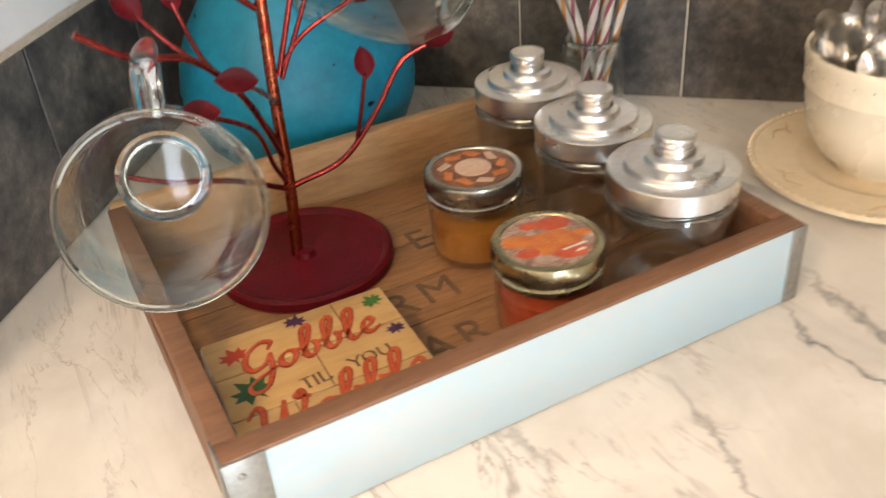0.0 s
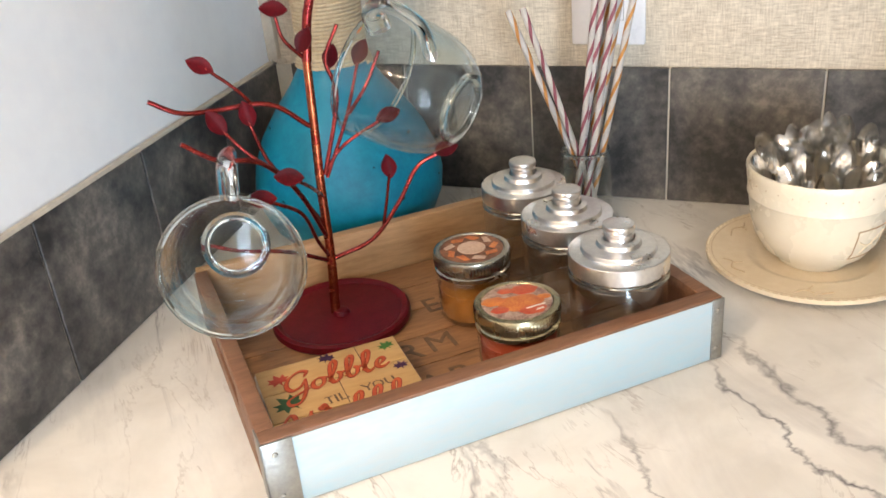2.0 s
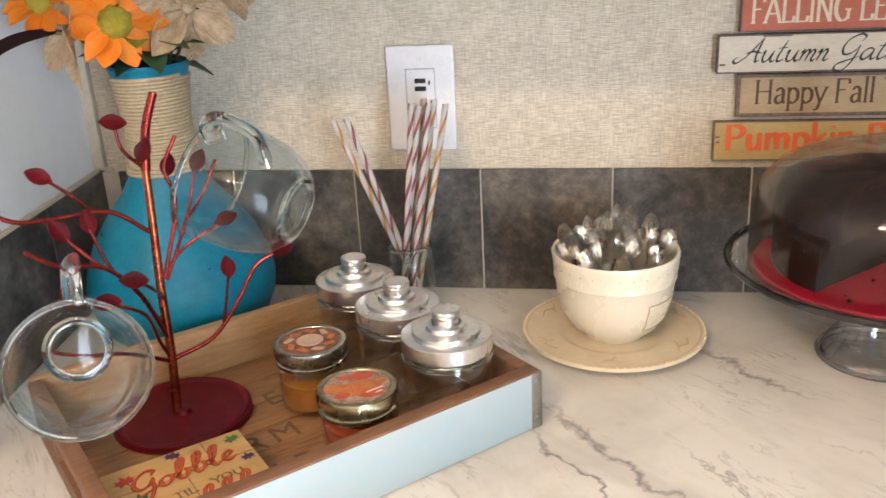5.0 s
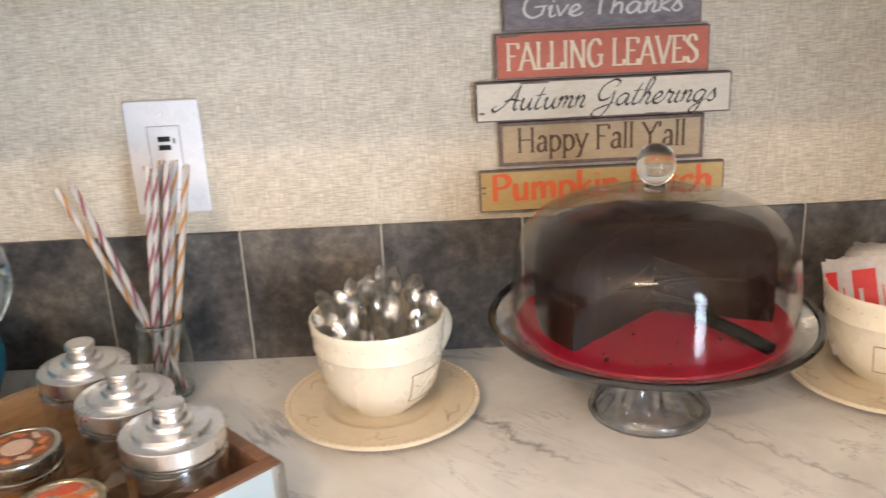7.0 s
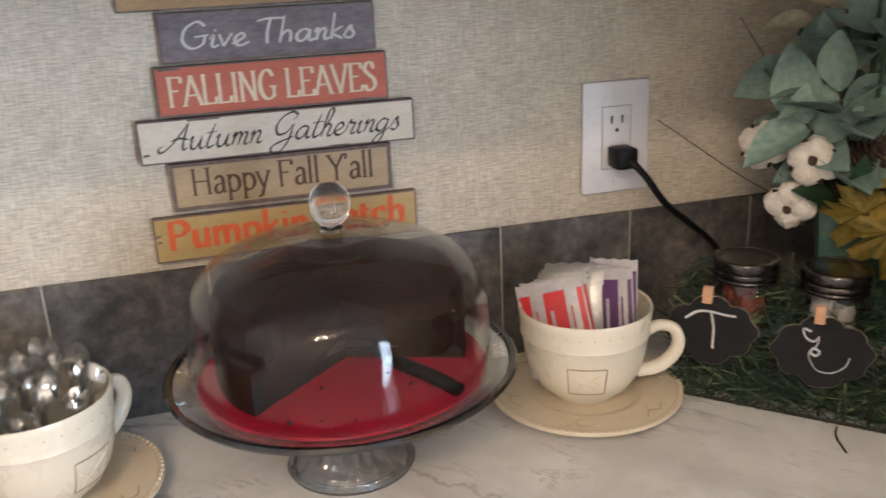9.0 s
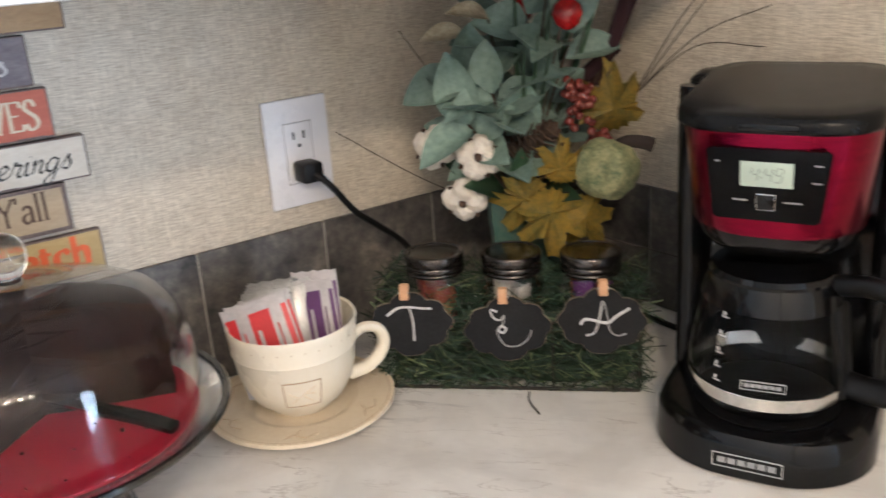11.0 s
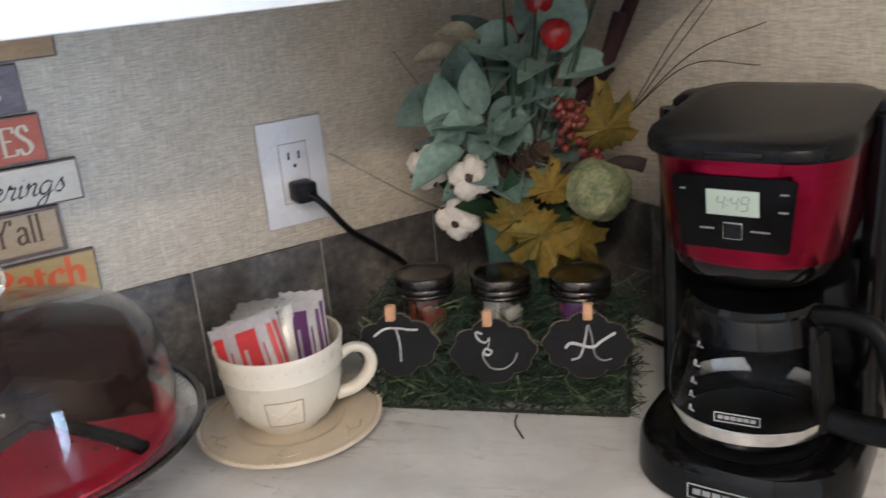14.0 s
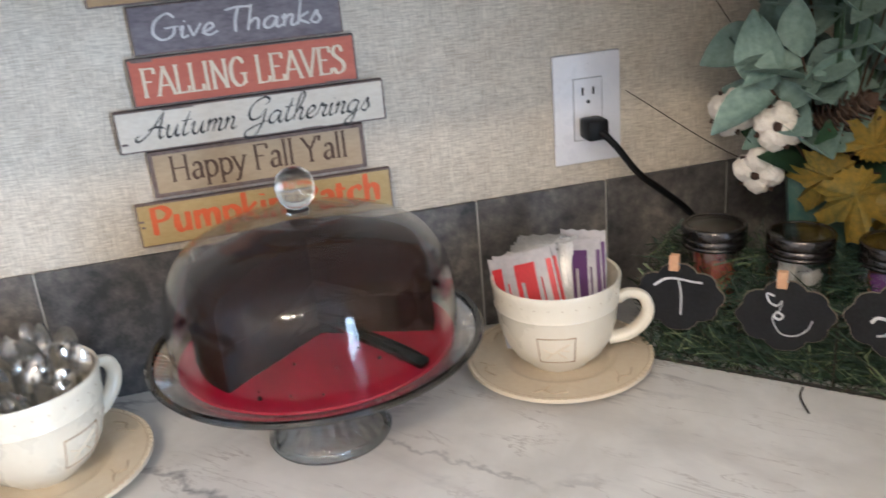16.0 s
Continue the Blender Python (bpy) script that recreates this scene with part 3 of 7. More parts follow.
# ---------- the room ----------
TOP = 0.90
shaped("floor", box(-1.0, -3.0, -0.05, 3.2, 0.12, 0.0), FLOOR_M, "brown wood-look floor of the kitchen", "floor", kind="structure")
shaped("ceiling", box(-1.0, -3.0, 2.48, 3.2, 0.12, 2.58), CEIL_M, "plain white ceiling", "ceiling", kind="structure")
wall_back = shaped("wall_north", box(-1.0, 0.0, 0.0, 3.2, 0.12, 2.48), PAPER, "back wall in beige woven-look wallpaper above slate tiles", "wall", kind="structure")
# unseen length beyond the counter is added to keep door light off the corner
wall_right = shaped("wall_east", box(1.62, -1.72, 0.0, 1.74, 0.0, 2.48), PAPER, "side wall in tan woven-look wallpaper above slate tiles", "wall", kind="structure")
SLANT = math.atan2(0.053, 0.473)
LEFT = pose(0, 0, 0, 0, 0, math.degrees(SLANT))
wall_left = shaped("wall_west", box(-0.12, -0.66, 0.0, 0.0, 0.03, 2.48), WHITE_WALL, "smooth bluish-white painted wall above slate tiles", "wall", at=LEFT, kind="structure")
shaped("wall_outer_east", box(3.2, -3.0, 0, 3.3, 0.12, 2.48), WHITE_WALL, "plain closing wall", "wall", kind="structure")
# the far wall has a tall door opening that lets the daylight in
shaped("wall_south", box(1.0, -3.1, 0, 1.80, -3.0, 2.48, bm=box(2.44, -3.1, 0, 3.3, -3.0, 2.48, bm=box(1.80, -3.1, 1.98, 2.44, -3.0, 2.48, bm=box(-1.1, -3.1, 0, 1.0, -3.0, 2.48)))), WHITE_WALL, "plain wall with a door opening", "wall", kind="structure")
door = thing("door_1", pose(0, 0, 0), "tall glazed door with white frame bars letting in daylight", "door", kind="structure")
for x0, z0, x1, z1 in ((1.801, 0.0, 1.84, 1.979), (2.40, 0.0, 2.439, 1.979), (2.10, 0.0, 2.135, 1.979)):
    part("stile", box(x0, -2.98, z0, x1, -2.945, z1, 0.003), WHITE_CAB, door)
for z in (0.02, 1.30, 1.93):
    part("rail", box(1.841, -2.979, z, 2.399, -2.946, z + 0.04, 0.003), WHITE_CAB, door)
shaped("wall_outer_west", box(-1.1, -3.0, 0, -1.0, 0.12, 2.48), WHITE_WALL, "plain closing wall", "wall", kind="structure")
trim = shaped("trim", box(0.0, -0.012, 1.058, 0.014, 0.0, 2.48, 0.002), BEIGE_TRIM, "narrow beige corner trim strip", "trim", at=LEFT, kind="structure")

# counter with a rounded ogee nose
prof = [(0.0, 0.0), (0.0, -0.040), (-0.652, -0.040), (-0.664, -0.038), (-0.671, -0.031), (-0.671, -0.026), (-0.666, -0.021), (-0.664, -0.014), (-0.659, -0.005), (-0.650, 0.0)]
bm = bmesh.new()
ends = [[bm.verts.new((x, y, TOP + z)) for y, z in prof] for x in (-0.02, 1.62)]
for i in range(len(prof)):
    j = (i + 1) % len(prof)
    bm.faces.new((ends[0][i], ends[0][j], ends[1][j], ends[1][i]))
bm.faces.new(ends[0]), bm.faces.new(ends[1][::-1])
bmesh.ops.recalc_face_normals(bm, faces=bm.faces[:])
shaped("countertop", bm, MARBLE, "white marble-look laminate countertop with grey veins", "countertop", kind="structure")
base = thing("base_cabinet", pose(0, 0, 0), "white base cabinet under the marble countertop", "cabinet", kind="structure")
part("body", box(0.08, -0.62, 0.0, 1.62, -0.001, TOP - 0.041), WHITE_CAB, base)
for x in (0.10, 0.61, 1.12):
    part("door", box(x, -0.64, 0.12, x + 0.49, -0.6205, TOP - 0.06, 0.003), WHITE_CAB, base)

# wall cabinet over the counter
CAB_Z, CAB_Y = 1.337, -0.33
upper = thing("wall_cabinet", pose(0, 0, 0), "white painted wall cabinet hanging above the counter", "cabinet", kind="structure")
part("body", box(0.06, CAB_Y + 0.020, CAB_Z + 0.004, 1.619, -0.001, 2.30), WHITE_CAB, upper)
part("light_rail", box(0.06, CAB_Y - 0.001, CAB_Z, 1.618, CAB_Y + 0.0195, CAB_Z + 0.042, 0.003), WHITE_CAB, upper)
for k in range(3):
    x = 0.065 + k * 0.518
    part("door", box(x, CAB_Y, CAB_Z + 0.044, x + 0.514, CAB_Y + 0.019, 2.29, 0.004), WHITE_CAB, upper)

# ceiling lamps
for x in (-0.05, 0.24, 0.50):
    lamp = thing("ceiling_lamp", pose(x, -2.06, 2.48), "small round ceiling lamp", "lamp", "ceiling lamps")
    part("ring", revolve([(0.080, 0.0), (0.105, -0.004), (0.108, -0.018), (0.100, -0.023), (0.084, -0.02), (0.080, 0.0)]), WHITE_CAB, lamp)

# ---------- wall plates ----------
def wall_plate(name, x, label):
    ob = thing(name, pose(x, 0, 1.1385), label, "outlet")
    part("cover_plate", box(-0.0395, -0.0058, -0.061, 0.0395, 0.0, 0.061, 0.0025), PLASTIC_W, ob)
    part("screw", revolve([(0, 0.001), (0.0028, 0.0006), (0.0032, 0)], 12, m=pose(0, -0.0056, 0.047, 90)), PLASTIC_W, ob)
    part("screw", revolve([(0, 0.001), (0.0028, 0.0006), (0.0032, 0)], 12, m=pose(0, -0.0056, -0.047, 90)), PLASTIC_W, ob)
    part("seam", box(-0.0172, -0.0062, -0.0347, 0.0172, -0.003, 0.0347), SEAM, ob)
    ins = part("insert", box(-0.0165, -0.0072, -0.034, 0.0165, -0.004, 0.034, 0.0012), PLASTIC_W, ob)
    return ob, ins


o, ins = wall_plate("usb_outlet", 0.426, "white USB charging outlet plate on the wall")
for z in (0.018, 0.009):
    part("usb_port", box(-0.0065, -0.0076, z, 0.0065, -0.0065, z + 0.0055, 0.0003), DARK_SLOT, ins)
part("indicator", box(0.0095, -0.0075, 0.016, 0.0115, -0.0065, 0.0215), DARK_SLOT, ins)
o, ins = wall_plate("power_outlet", 1.2435, "white power outlet plate with a black plug in its lower socket")
for dz in (0.017, -0.017):
    for dx in (-0.0062, 0.0062):
        part("slot", box(dx - 0.0012, -0.0077, dz - 0.001, dx + 0.0012, -0.0065, dz + 0.0075), DARK_SLOT, ins)
    part("earth_hole", revolve([(0, 0.0005), (0.0022, 0.0003), (0.0022, 0)], 10, m=pose(0, -0.0074, dz - 0.0085, 90)), DARK_SLOT, ins)

# ---------- tray ----------
TRAY = pose(0.310, -0.573, TOP, 0, 0, 43.8)
TL, TD, TZ = 0.371, 0.292, 0.058
tray = thing("serving_tray", TRAY, "wooden crate tray painted pale blue outside, standing on the counter", "tray")
part("front_board", box(0.0003, 0, 0.001, TL - 0.0003, 0.0105, TZ - 0.0025, 0.0006), PALE_BLUE, tray)
part("front_rail", box(0.0003, 0.0005, TZ - 0.003, TL - 0.0003, 0.0143, TZ, 0.0006), RAIL_WOOD, tray)
part("front_lining", box(0.012, 0.0105, 0.0085, TL - 0.012, 0.0145, TZ - 0.003), RAIL_WOOD, tray)
part("back_board", box(0.003, TD - 0.012, 0.001, TL - 0.003, TD, TZ, 0.001), PALE_WOOD, tray)
for x0, x1 in ((0.0, 0.0125), (TL - 0.0125, TL)):
    bm = box(x0, 0.0145, 0.001, x1, TD - 0.012, 0.022, 0.001)
    box(x0, 0.0145, 0.043, x1, TD - 0.012, TZ, 0.001, bm=bm)
    box(x0, 0.0145, 0.0215, x1, 0.098, 0.0435, 0.0, bm=bm)
    box(x0, 0.188, 0.0215, x1, TD - 0.012, 0.0435, 0.0, bm=bm)
    part("end_board", bm, RAIL_WOOD, tray, "brown end board with a hand slot")
for k in range(6):
    w = (TD - 0.026) / 6
    part("plank", box(0.0125, 0.0135 + k * w + 0.0006, 0.002, TL - 0.0125, 0.0135 + (k + 1) * w - 0.0006, 0.0085, 0.0007), TRAY_WOOD, tray)
for x in (0.0, TL):
    s = 1 if x == 0 else -1
    a, b = sorted((x - s * 0.0012, x + s * 0.021))
    a, b = (a, b) if x == 0 else (x - 0.0095, b)
    bm = box(a, -0.0012, 0.0015, b, 0.0004, TZ - 0.001, 0.0004)
    a, b = sorted((x - s * 0.0012, x + s * 0.0004))
    box(a, -0.0012, 0.0015, b, 0.02, TZ - 0.001, 0.0004, bm=bm)
    brk = part("corner_bracket", bm, ZINC, tray, "galvanised metal corner bracket")
    for z in (0.012, 0.047):
        part("rivet", revolve([(0, 0.0014), (0.0016, 0.001), (0.0022, 0)], 10, m=pose(x + s * (0.008 if s > 0 else 0.0048), -0.0011, z, 90)), ZINC, brk)
for text, x, y in (("R", 0.149, 0.125), ("M", 0.179, 0.127), ("A", 0.150, 0.073), ("R", 0.176, 0.074), ("E", 0.196, 0.190)):
    lettering(text, 0.036, STAMP, tray, pose(x, y, 0.0087), raised=0.0002)

# ---------- lidded glass jars ----------
def lidded_jar(x, y):
    ob = thing("glass_jar", TRAY @ pose(x, y, 0.0087), "empty clear glass jar with a stepped aluminium lid in the tray", "jar", "lidded jars in the tray")
    part("jar", revolve([(0, 0.0011), (0.031, 0.0005), (0.0368, 0.0054), (0.0398, 0.0171), (0.0398, 0.0578), (0.0378, 0.0664), (0.031, 0.0707), (0.031, 0.0798),
                         (0.0292, 0.0798), (0.0292, 0.0734)], 40), JAR_GLASS, ob, "clear glass")
    part("shoulder_ring", revolve([(0.0365, 0.0648), (0.0388, 0.0627), (0.0408, 0.0643), (0.0402, 0.0675), (0.0374, 0.0683), (0.0365, 0.0648)], 40), THICK_GLASS, ob)
    lid = part("lid", revolve([(0, 0.0820), (0.0375, 0.0820), (0.0388, 0.0711), (0.0396, 0.0705), (0.0403, 0.0710), (0.0404, 0.0718), (0.0404, 0.0725), (0.0404, 0.0834), (0.0404, 0.0841), (0.0400, 0.0846), (0.0394, 0.0848), (0.0312, 0.0850), (0.0305, 0.0851), (0.0302, 0.0856), (0.0301, 0.0861), (0.0301, 0.0885),
                               (0.0299, 0.0890), (0.0294, 0.0893), (0.0286, 0.0894), (0.0190, 0.0897), (0.0184, 0.0898), (0.0180, 0.0905), (0.0177, 0.0927), (0.0172, 0.0934), (0.0160, 0.0937), (0.0136, 0.0940), (0.0128, 0.0948)], 56), ALUMINIUM, ob, "stepped aluminium lid")
    part("knob", revolve([(0.0118, 0.0945), (0.0114, 0.0959), (0.0112, 0.0966), (0.0112, 0.0972), (0.0122, 0.0979), (0.0122, 0.1002), (0.0113, 0.1008), (0.0113, 0.1016), (0.0125, 0.1023), (0.0128, 0.1028), (0.0128, 0.1063), (0.0125, 0.1070), (0.0118, 0.1075), (0.009, 0.1078), (0, 0.1080)], 36), ALUMINIUM, lid)
    return ob


lidded_jar(0.313, 0.222)
lidded_jar(0.3120, 0.138)
lidded_jar(0.3110, 0.0550)

# ---------- candles ----------
ORANGE_WAX = plain("orange_wax", (0.44, 0.075, 0.030), (0.36, 0.055, 0.025), 20.0, 0.45)
AMBER_WAX = plain("amber_wax", (0.42, 0.17, 0.03), (0.34, 0.13, 0.02), 20.0, 0.45)
LABEL_A = plain("pie_label", (0.30, 0.12, 0.06), (0.09, 0.035, 0.02), 90.0, 0.4)
LABEL_B = plain("pumpkin_label", (0.55, 0.42, 0.34), (0.12, 0.03, 0.025), 110.0, 0.35)
PUMPKIN_R = plain("red_pumpkin_print", (0.40, 0.045, 0.02), (0.55, 0.12, 0.05), 70.0, 0.35)
LABEL_C = plain("pale_label", (0.62, 0.46, 0.36), (0.48, 0.32, 0.24), 60.0, 0.4)
PUMPKIN_O = plain("pumpkin_print", (0.62, 0.23, 0.05), (0.42, 0.08, 0.025), 110.0, 0.35)


def candle(x, y, wax, metal, label_m, level, words):
    ob = thing("jar_candle", TRAY @ pose(x, y, 0.0087), words, "candle", "jar candles in the tray")
    part("jar", revolve([(0, 0.001), (0.028, 0.0004), (0.0315, 0.004), (0.0325, 0.012), (0.0325, 0.038), (0.030, 0.045), (0.0285, 0.048), (0.0285, 0.056),
                         (0.0268, 0.056), (0.0268, 0.050)], 40), JAR_GLASS, ob, "clear glass")
    part("wax", revolve([(0, 0.0052), (0.0295, 0.0062), (0.0303, 0.012), (0.0303, level - 0.001), (0.028, level), (0, level - 0.0005)], 40), wax, ob, "coloured wax")

    def knurl(a, r, z):
        return r + (0.0005 * math.cos(a * 70) if 0.0535 < z < 0.0645 and r > 0.033 else 0)

    lid = part("lid", revolve([(0.0305, 0.0465), (0.0325, 0.0462), (0.0334, 0.0475), (0.0334, 0.0500), (0.0318, 0.0512), (0.0318, 0.0530), (0.0335, 0.0540), (0.0338, 0.0560), (0.0338, 0.0635), (0.0332, 0.0650), (0.0318, 0.0656), (0.0288, 0.0655), (0.0282, 0.0645), (0, 0.0645)], 144, flute=knurl), metal, ob, "metal screw lid")
    disc = part("label_disc", revolve([(0.0278, 0.0646), (0.0276, 0.0652), (0, 0.0654)], 40), label_m, lid, "printed picture label")
    return ob, disc


c, d = candle(0.2265, 0.157, AMBER_WAX, TIN, LABEL_A, 0.031, "amber jar candle with a silver screw lid and pie-picture label")
part("label_patch", revolve([(0.0125, 0.0654), (0.0122, 0.0658), (0, 0.0658)], 30), LABEL_C, d)
for i in range(9):
    a = 0.7 * i + 0.4
    part("slice_print", slab([(-0.006, -0.002), (0.005, -0.0035), (0.007, 0.001), (-0.003, 0.0035)], 0.0004, m=pose(0.0195 * math.cos(a), 0.0195 * math.sin(a), 0.0652, 0, 0, math.degrees(a) + 70)), PUMPKIN_O if i % 3 else LABEL_C, d)
c, d = candle(0.2175, 0.0535, ORANGE_WAX, BRASS, LABEL_B, 0.036, "orange jar candle with a brass screw lid and pumpkin-picture label")
for px, py, pr, m_ in ((0.002, -0.004, 0.0155, PUMPKIN_O), (-0.016, 0.008, 0.0085, PUMPKIN_O), (0.013, 0.0135, 0.0095, PUMPKIN_R), (-0.017, -0.006, 0.0065, PUMPKIN_R), (-0.001, 0.0185, 0.0055, PUMPKIN_R), (0.005, -0.0165, 0.0095, PUMPKIN_R), (0.0215, -0.004, 0.005, PUMPKIN_O)):
    bm = revolve([(pr, 0.0653), (pr * 0.8, 0.0657), (0, 0.0659)], 24, flute=lambda a, r, z: r * (1 + 0.06 * math.cos(6 * a)))
    bm.transform(pose(px, py, 0, 0, 0, -10) @ Matrix.Diagonal((1.15, 0.8, 1, 1)))
    part("pumpkin_print", bm, m_, d)
PALE_INK = plain("pale_print", (0.8, 0.75, 0.68), rough=0.5)
part("print_bar", box(0.001, -0.0155, 0.0657, 0.017, -0.0138, 0.066), PALE_INK, d)
part("print_bar", box(0.006, -0.0205, 0.0654, 0.013, -0.0185, 0.0658), PALE_INK, d)

# ---------- Gobble block ----------
BLOCK_WOOD = plain("printed_plank_face", (0.63, 0.41, 0.18), (0.52, 0.31, 0.12), 30.0, 0.45, stretch=(0.25, 1, 1))
WHITE_EDGE = plain("worn_white_edge", (0.72, 0.68, 0.62), (0.45, 0.36, 0.30), 110.0, 0.7, bump=0.3)
ORANGE_INK = plain("orange_ink", (0.46, 0.045, 0.014), (0.62, 0.13, 0.04), 90.0, 0.45)
BROWN_INK = plain("brown_ink", (0.10, 0.05, 0.03), (0.2, 0.12, 0.06), 90.0, 0.5)
INKS = {"red": plain("red_leaf_ink", (0.5, 0.05, 0.02)), "green": plain("green_leaf_ink", (0.03, 0.10, 0.03)), "plum": plain("plum_leaf_ink", (0.07, 0.02, 0.07)), "lime": plain("lime_leaf_ink", (0.05, 0.18, 0.03))}
MAPLE = [(0, -0.5), (0.06, -0.2), (0.36, -0.34), (0.30, -0.12), (0.5, 0.02), (0.32, 0.08), (0.36, 0.3), (0.14, 0.16), (0.0, 0.5), (-0.14, 0.16), (-0.36, 0.3), (-0.32, 0.08), (-0.5, 0.02), (-0.30, -0.12), (-0.36, -0.34), (-0.06, -0.2)]


def leaf_print(parent, kind, x, y, z, size, turn):
    bm = bmesh.new()
    mid = bm.verts.new((0, 0, 0.0002))
    ring = [bm.verts.new((px * size, py * size, 0.0002)) for px, py in MAPLE]
    for i in range(len(ring)):
        bm.faces.new((mid, ring[i], ring[(i + 1) % len(ring)]))
    part("leaf_print", bm, INKS[kind], parent, at=pose(x, y, z, 0, 0, turn), smooth=False)


BW, BD, BH = 0.118, 0.112, 0.021
block = thing("wooden_block_sign", TRAY @ pose(0.0145, 0.0165, 0.0087, 0, 0, -2), "small yellow wooden block sign reading Gobble til you Wobble", "sign")
part("block", box(0, 0, 0, BW, BD, BH, 0.0015), WHITE_EDGE, block, "worn white edges")
for k in range(3):
    w = BD / 3
    part("plank_face", box(0.001, k * w + 0.0008, BH - 0.0005, BW - 0.001, (k + 1) * w - 0.0004, BH + 0.0012, 0.0006), BLOCK_WOOD, block)
for k, y in enumerate((0.2, 0.55, 0.82)):
    part("crack_line", box(BW * (0.3 + 0.2 * k), k * BD / 3 + 0.001, BH + 0.001, BW * (0.3 + 0.2 * k) + 0.0007, (k + 1) * BD / 3 - 0.001, BH + 0.0014), BROWN_INK, block)
DARK_ORANGE = plain("dark_orange_outline", (0.24, 0.020, 0.012), (0.32, 0.05, 0.02), 90.0, 0.45)
for text, x, y, w in (("Gobble", 0.060, 0.069, 0.086), ("Wobble", 0.062, 0.018, 0.104)):
    at = pose(x, y, BH + 0.0014, 0, 0, 4)
    pen_text(text, SCRIPT, w, 0.029, 0.0048, 0.0026, DARK_ORANGE, block, at, 35, 0.22, taper=0.6)
    pen_text(text, SCRIPT, w, 0.029, 0.0034, 0.0015, ORANGE_INK, block, at, 35, 0.22, taper=0.6, lift=0.00035)
pen_text("TIL", {**SERIF, "T": (0.5, [[(0.25, 0), (0.25, 0.7)], [(0.02, 0.69), (0.48, 0.69)]])}, 0.017, 0.013, 0.0016, 0.0008, BROWN_INK, block, pose(0.052, 0.0435, BH + 0.0014, 0, 0, 4), serif=0.0011)
pen_text("YOU", {**SERIF, "O": (0.62, [[(0.3, 0.69), (0.1, 0.55), (0.1, 0.15), (0.3, 0.01), (0.5, 0.15), (0.5, 0.55), (0.3, 0.69)]]), "U": (0.6, [[(0.1, 0.7), (0.1, 0.2), (0.28, 0.01), (0.48, 0.2), (0.48, 0.7)]])}, 0.025, 0.013, 0.0016, 0.0008, BROWN_INK, block, pose(0.086, 0.0465, BH + 0.0014, 0, 0, 4), serif=0.0011)
for kind, x, y, s, a in (("red", 0.016, 0.092, 0.019, 15), ("plum", 0.058, 0.105, 0.015, -20), ("lime", 0.107, 0.1, 0.015, 25), ("green", 0.017, 0.058, 0.026, 35), ("plum", 0.109, 0.067, 0.013, 5)):
    leaf_print(block, kind, x, y, BH + 0.0013, s, a)

# ---------- stoneware cups ----------
# brown of the rim line; on leaf reliefs, soft shade painted as darker cream
RELIEF = plain("brown_rim_and_relief_shade", (0.52, 0.39, 0.24), (0.62, 0.48, 0.31), 90.0, 0.4)
def saucer(x, y, turn):
    ob = thing("saucer", pose(x, y, TOP, 0, 0, turn), "cream stoneware saucer with a beaded brown-rubbed rim", "saucer", "stoneware saucers")
    part("dish", revolve([(0, 0.0098), (0.048, 0.010), (0.0525, 0.0106), (0.0575, 0.0138), (0.061, 0.0143), (0.08, 0.0152), (0.0925, 0.0166), (0.0965, 0.0170), (0.0965, 0.0130), (0.09, 0.0112), (0.056, 0.006), (0.048, 0.0), (0.044, 0.0), (0.044, 0.005), (0, 0.005)], 72), CREAM_PLATE, ob)
    bm = bmesh.new()
    for i in range(84):
        a = 2 * math.pi * i / 84
        b = bmesh.new()
        bmesh.ops.create_icosphere(b, subdivisions=1, radius=0.0015, matrix=pose(0.0948 * math.cos(a), 0.0948 * math.sin(a), 0.0168))
        bm = join(bm, b)
    part("beaded_rim", bm, CREAM_PLATE, ob)
    part("rim_line", revolve([(0.0905, 0.0162), (0.0912, 0.0167), (0.0918, 0.0166)], 72), RELIEF, ob)
    for k in range(6):
        a = radians(60 * k + 20)
        m = pose(0.080 * math.cos(a), 0.080 * math.sin(a), 0.0153, 0, 0, math.degrees(a) + 90) @ pose(0, 0, 0, 4) @ Matrix.Diagonal((1.3, 1.25, 1, 1))
        bm = tube([(-0.013, -0.004, 0), (-0.004, 0.002, 0.0008), (0.004, -0.002, 0.0008), (0.014, 0.003, 0)], 0.0007, 5)
        tube([(-0.003, 0.002, 0), (0.001, 0.008, 0.001)], 0.0006, 5, bm=bm)
        tube([(0.004, -0.001, 0), (0.008, -0.007, 0.0006)], 0.0006, 5, bm=bm)
        bm.transform(m)
        part("leaf_relief", bm, RELIEF, ob)
    return ob


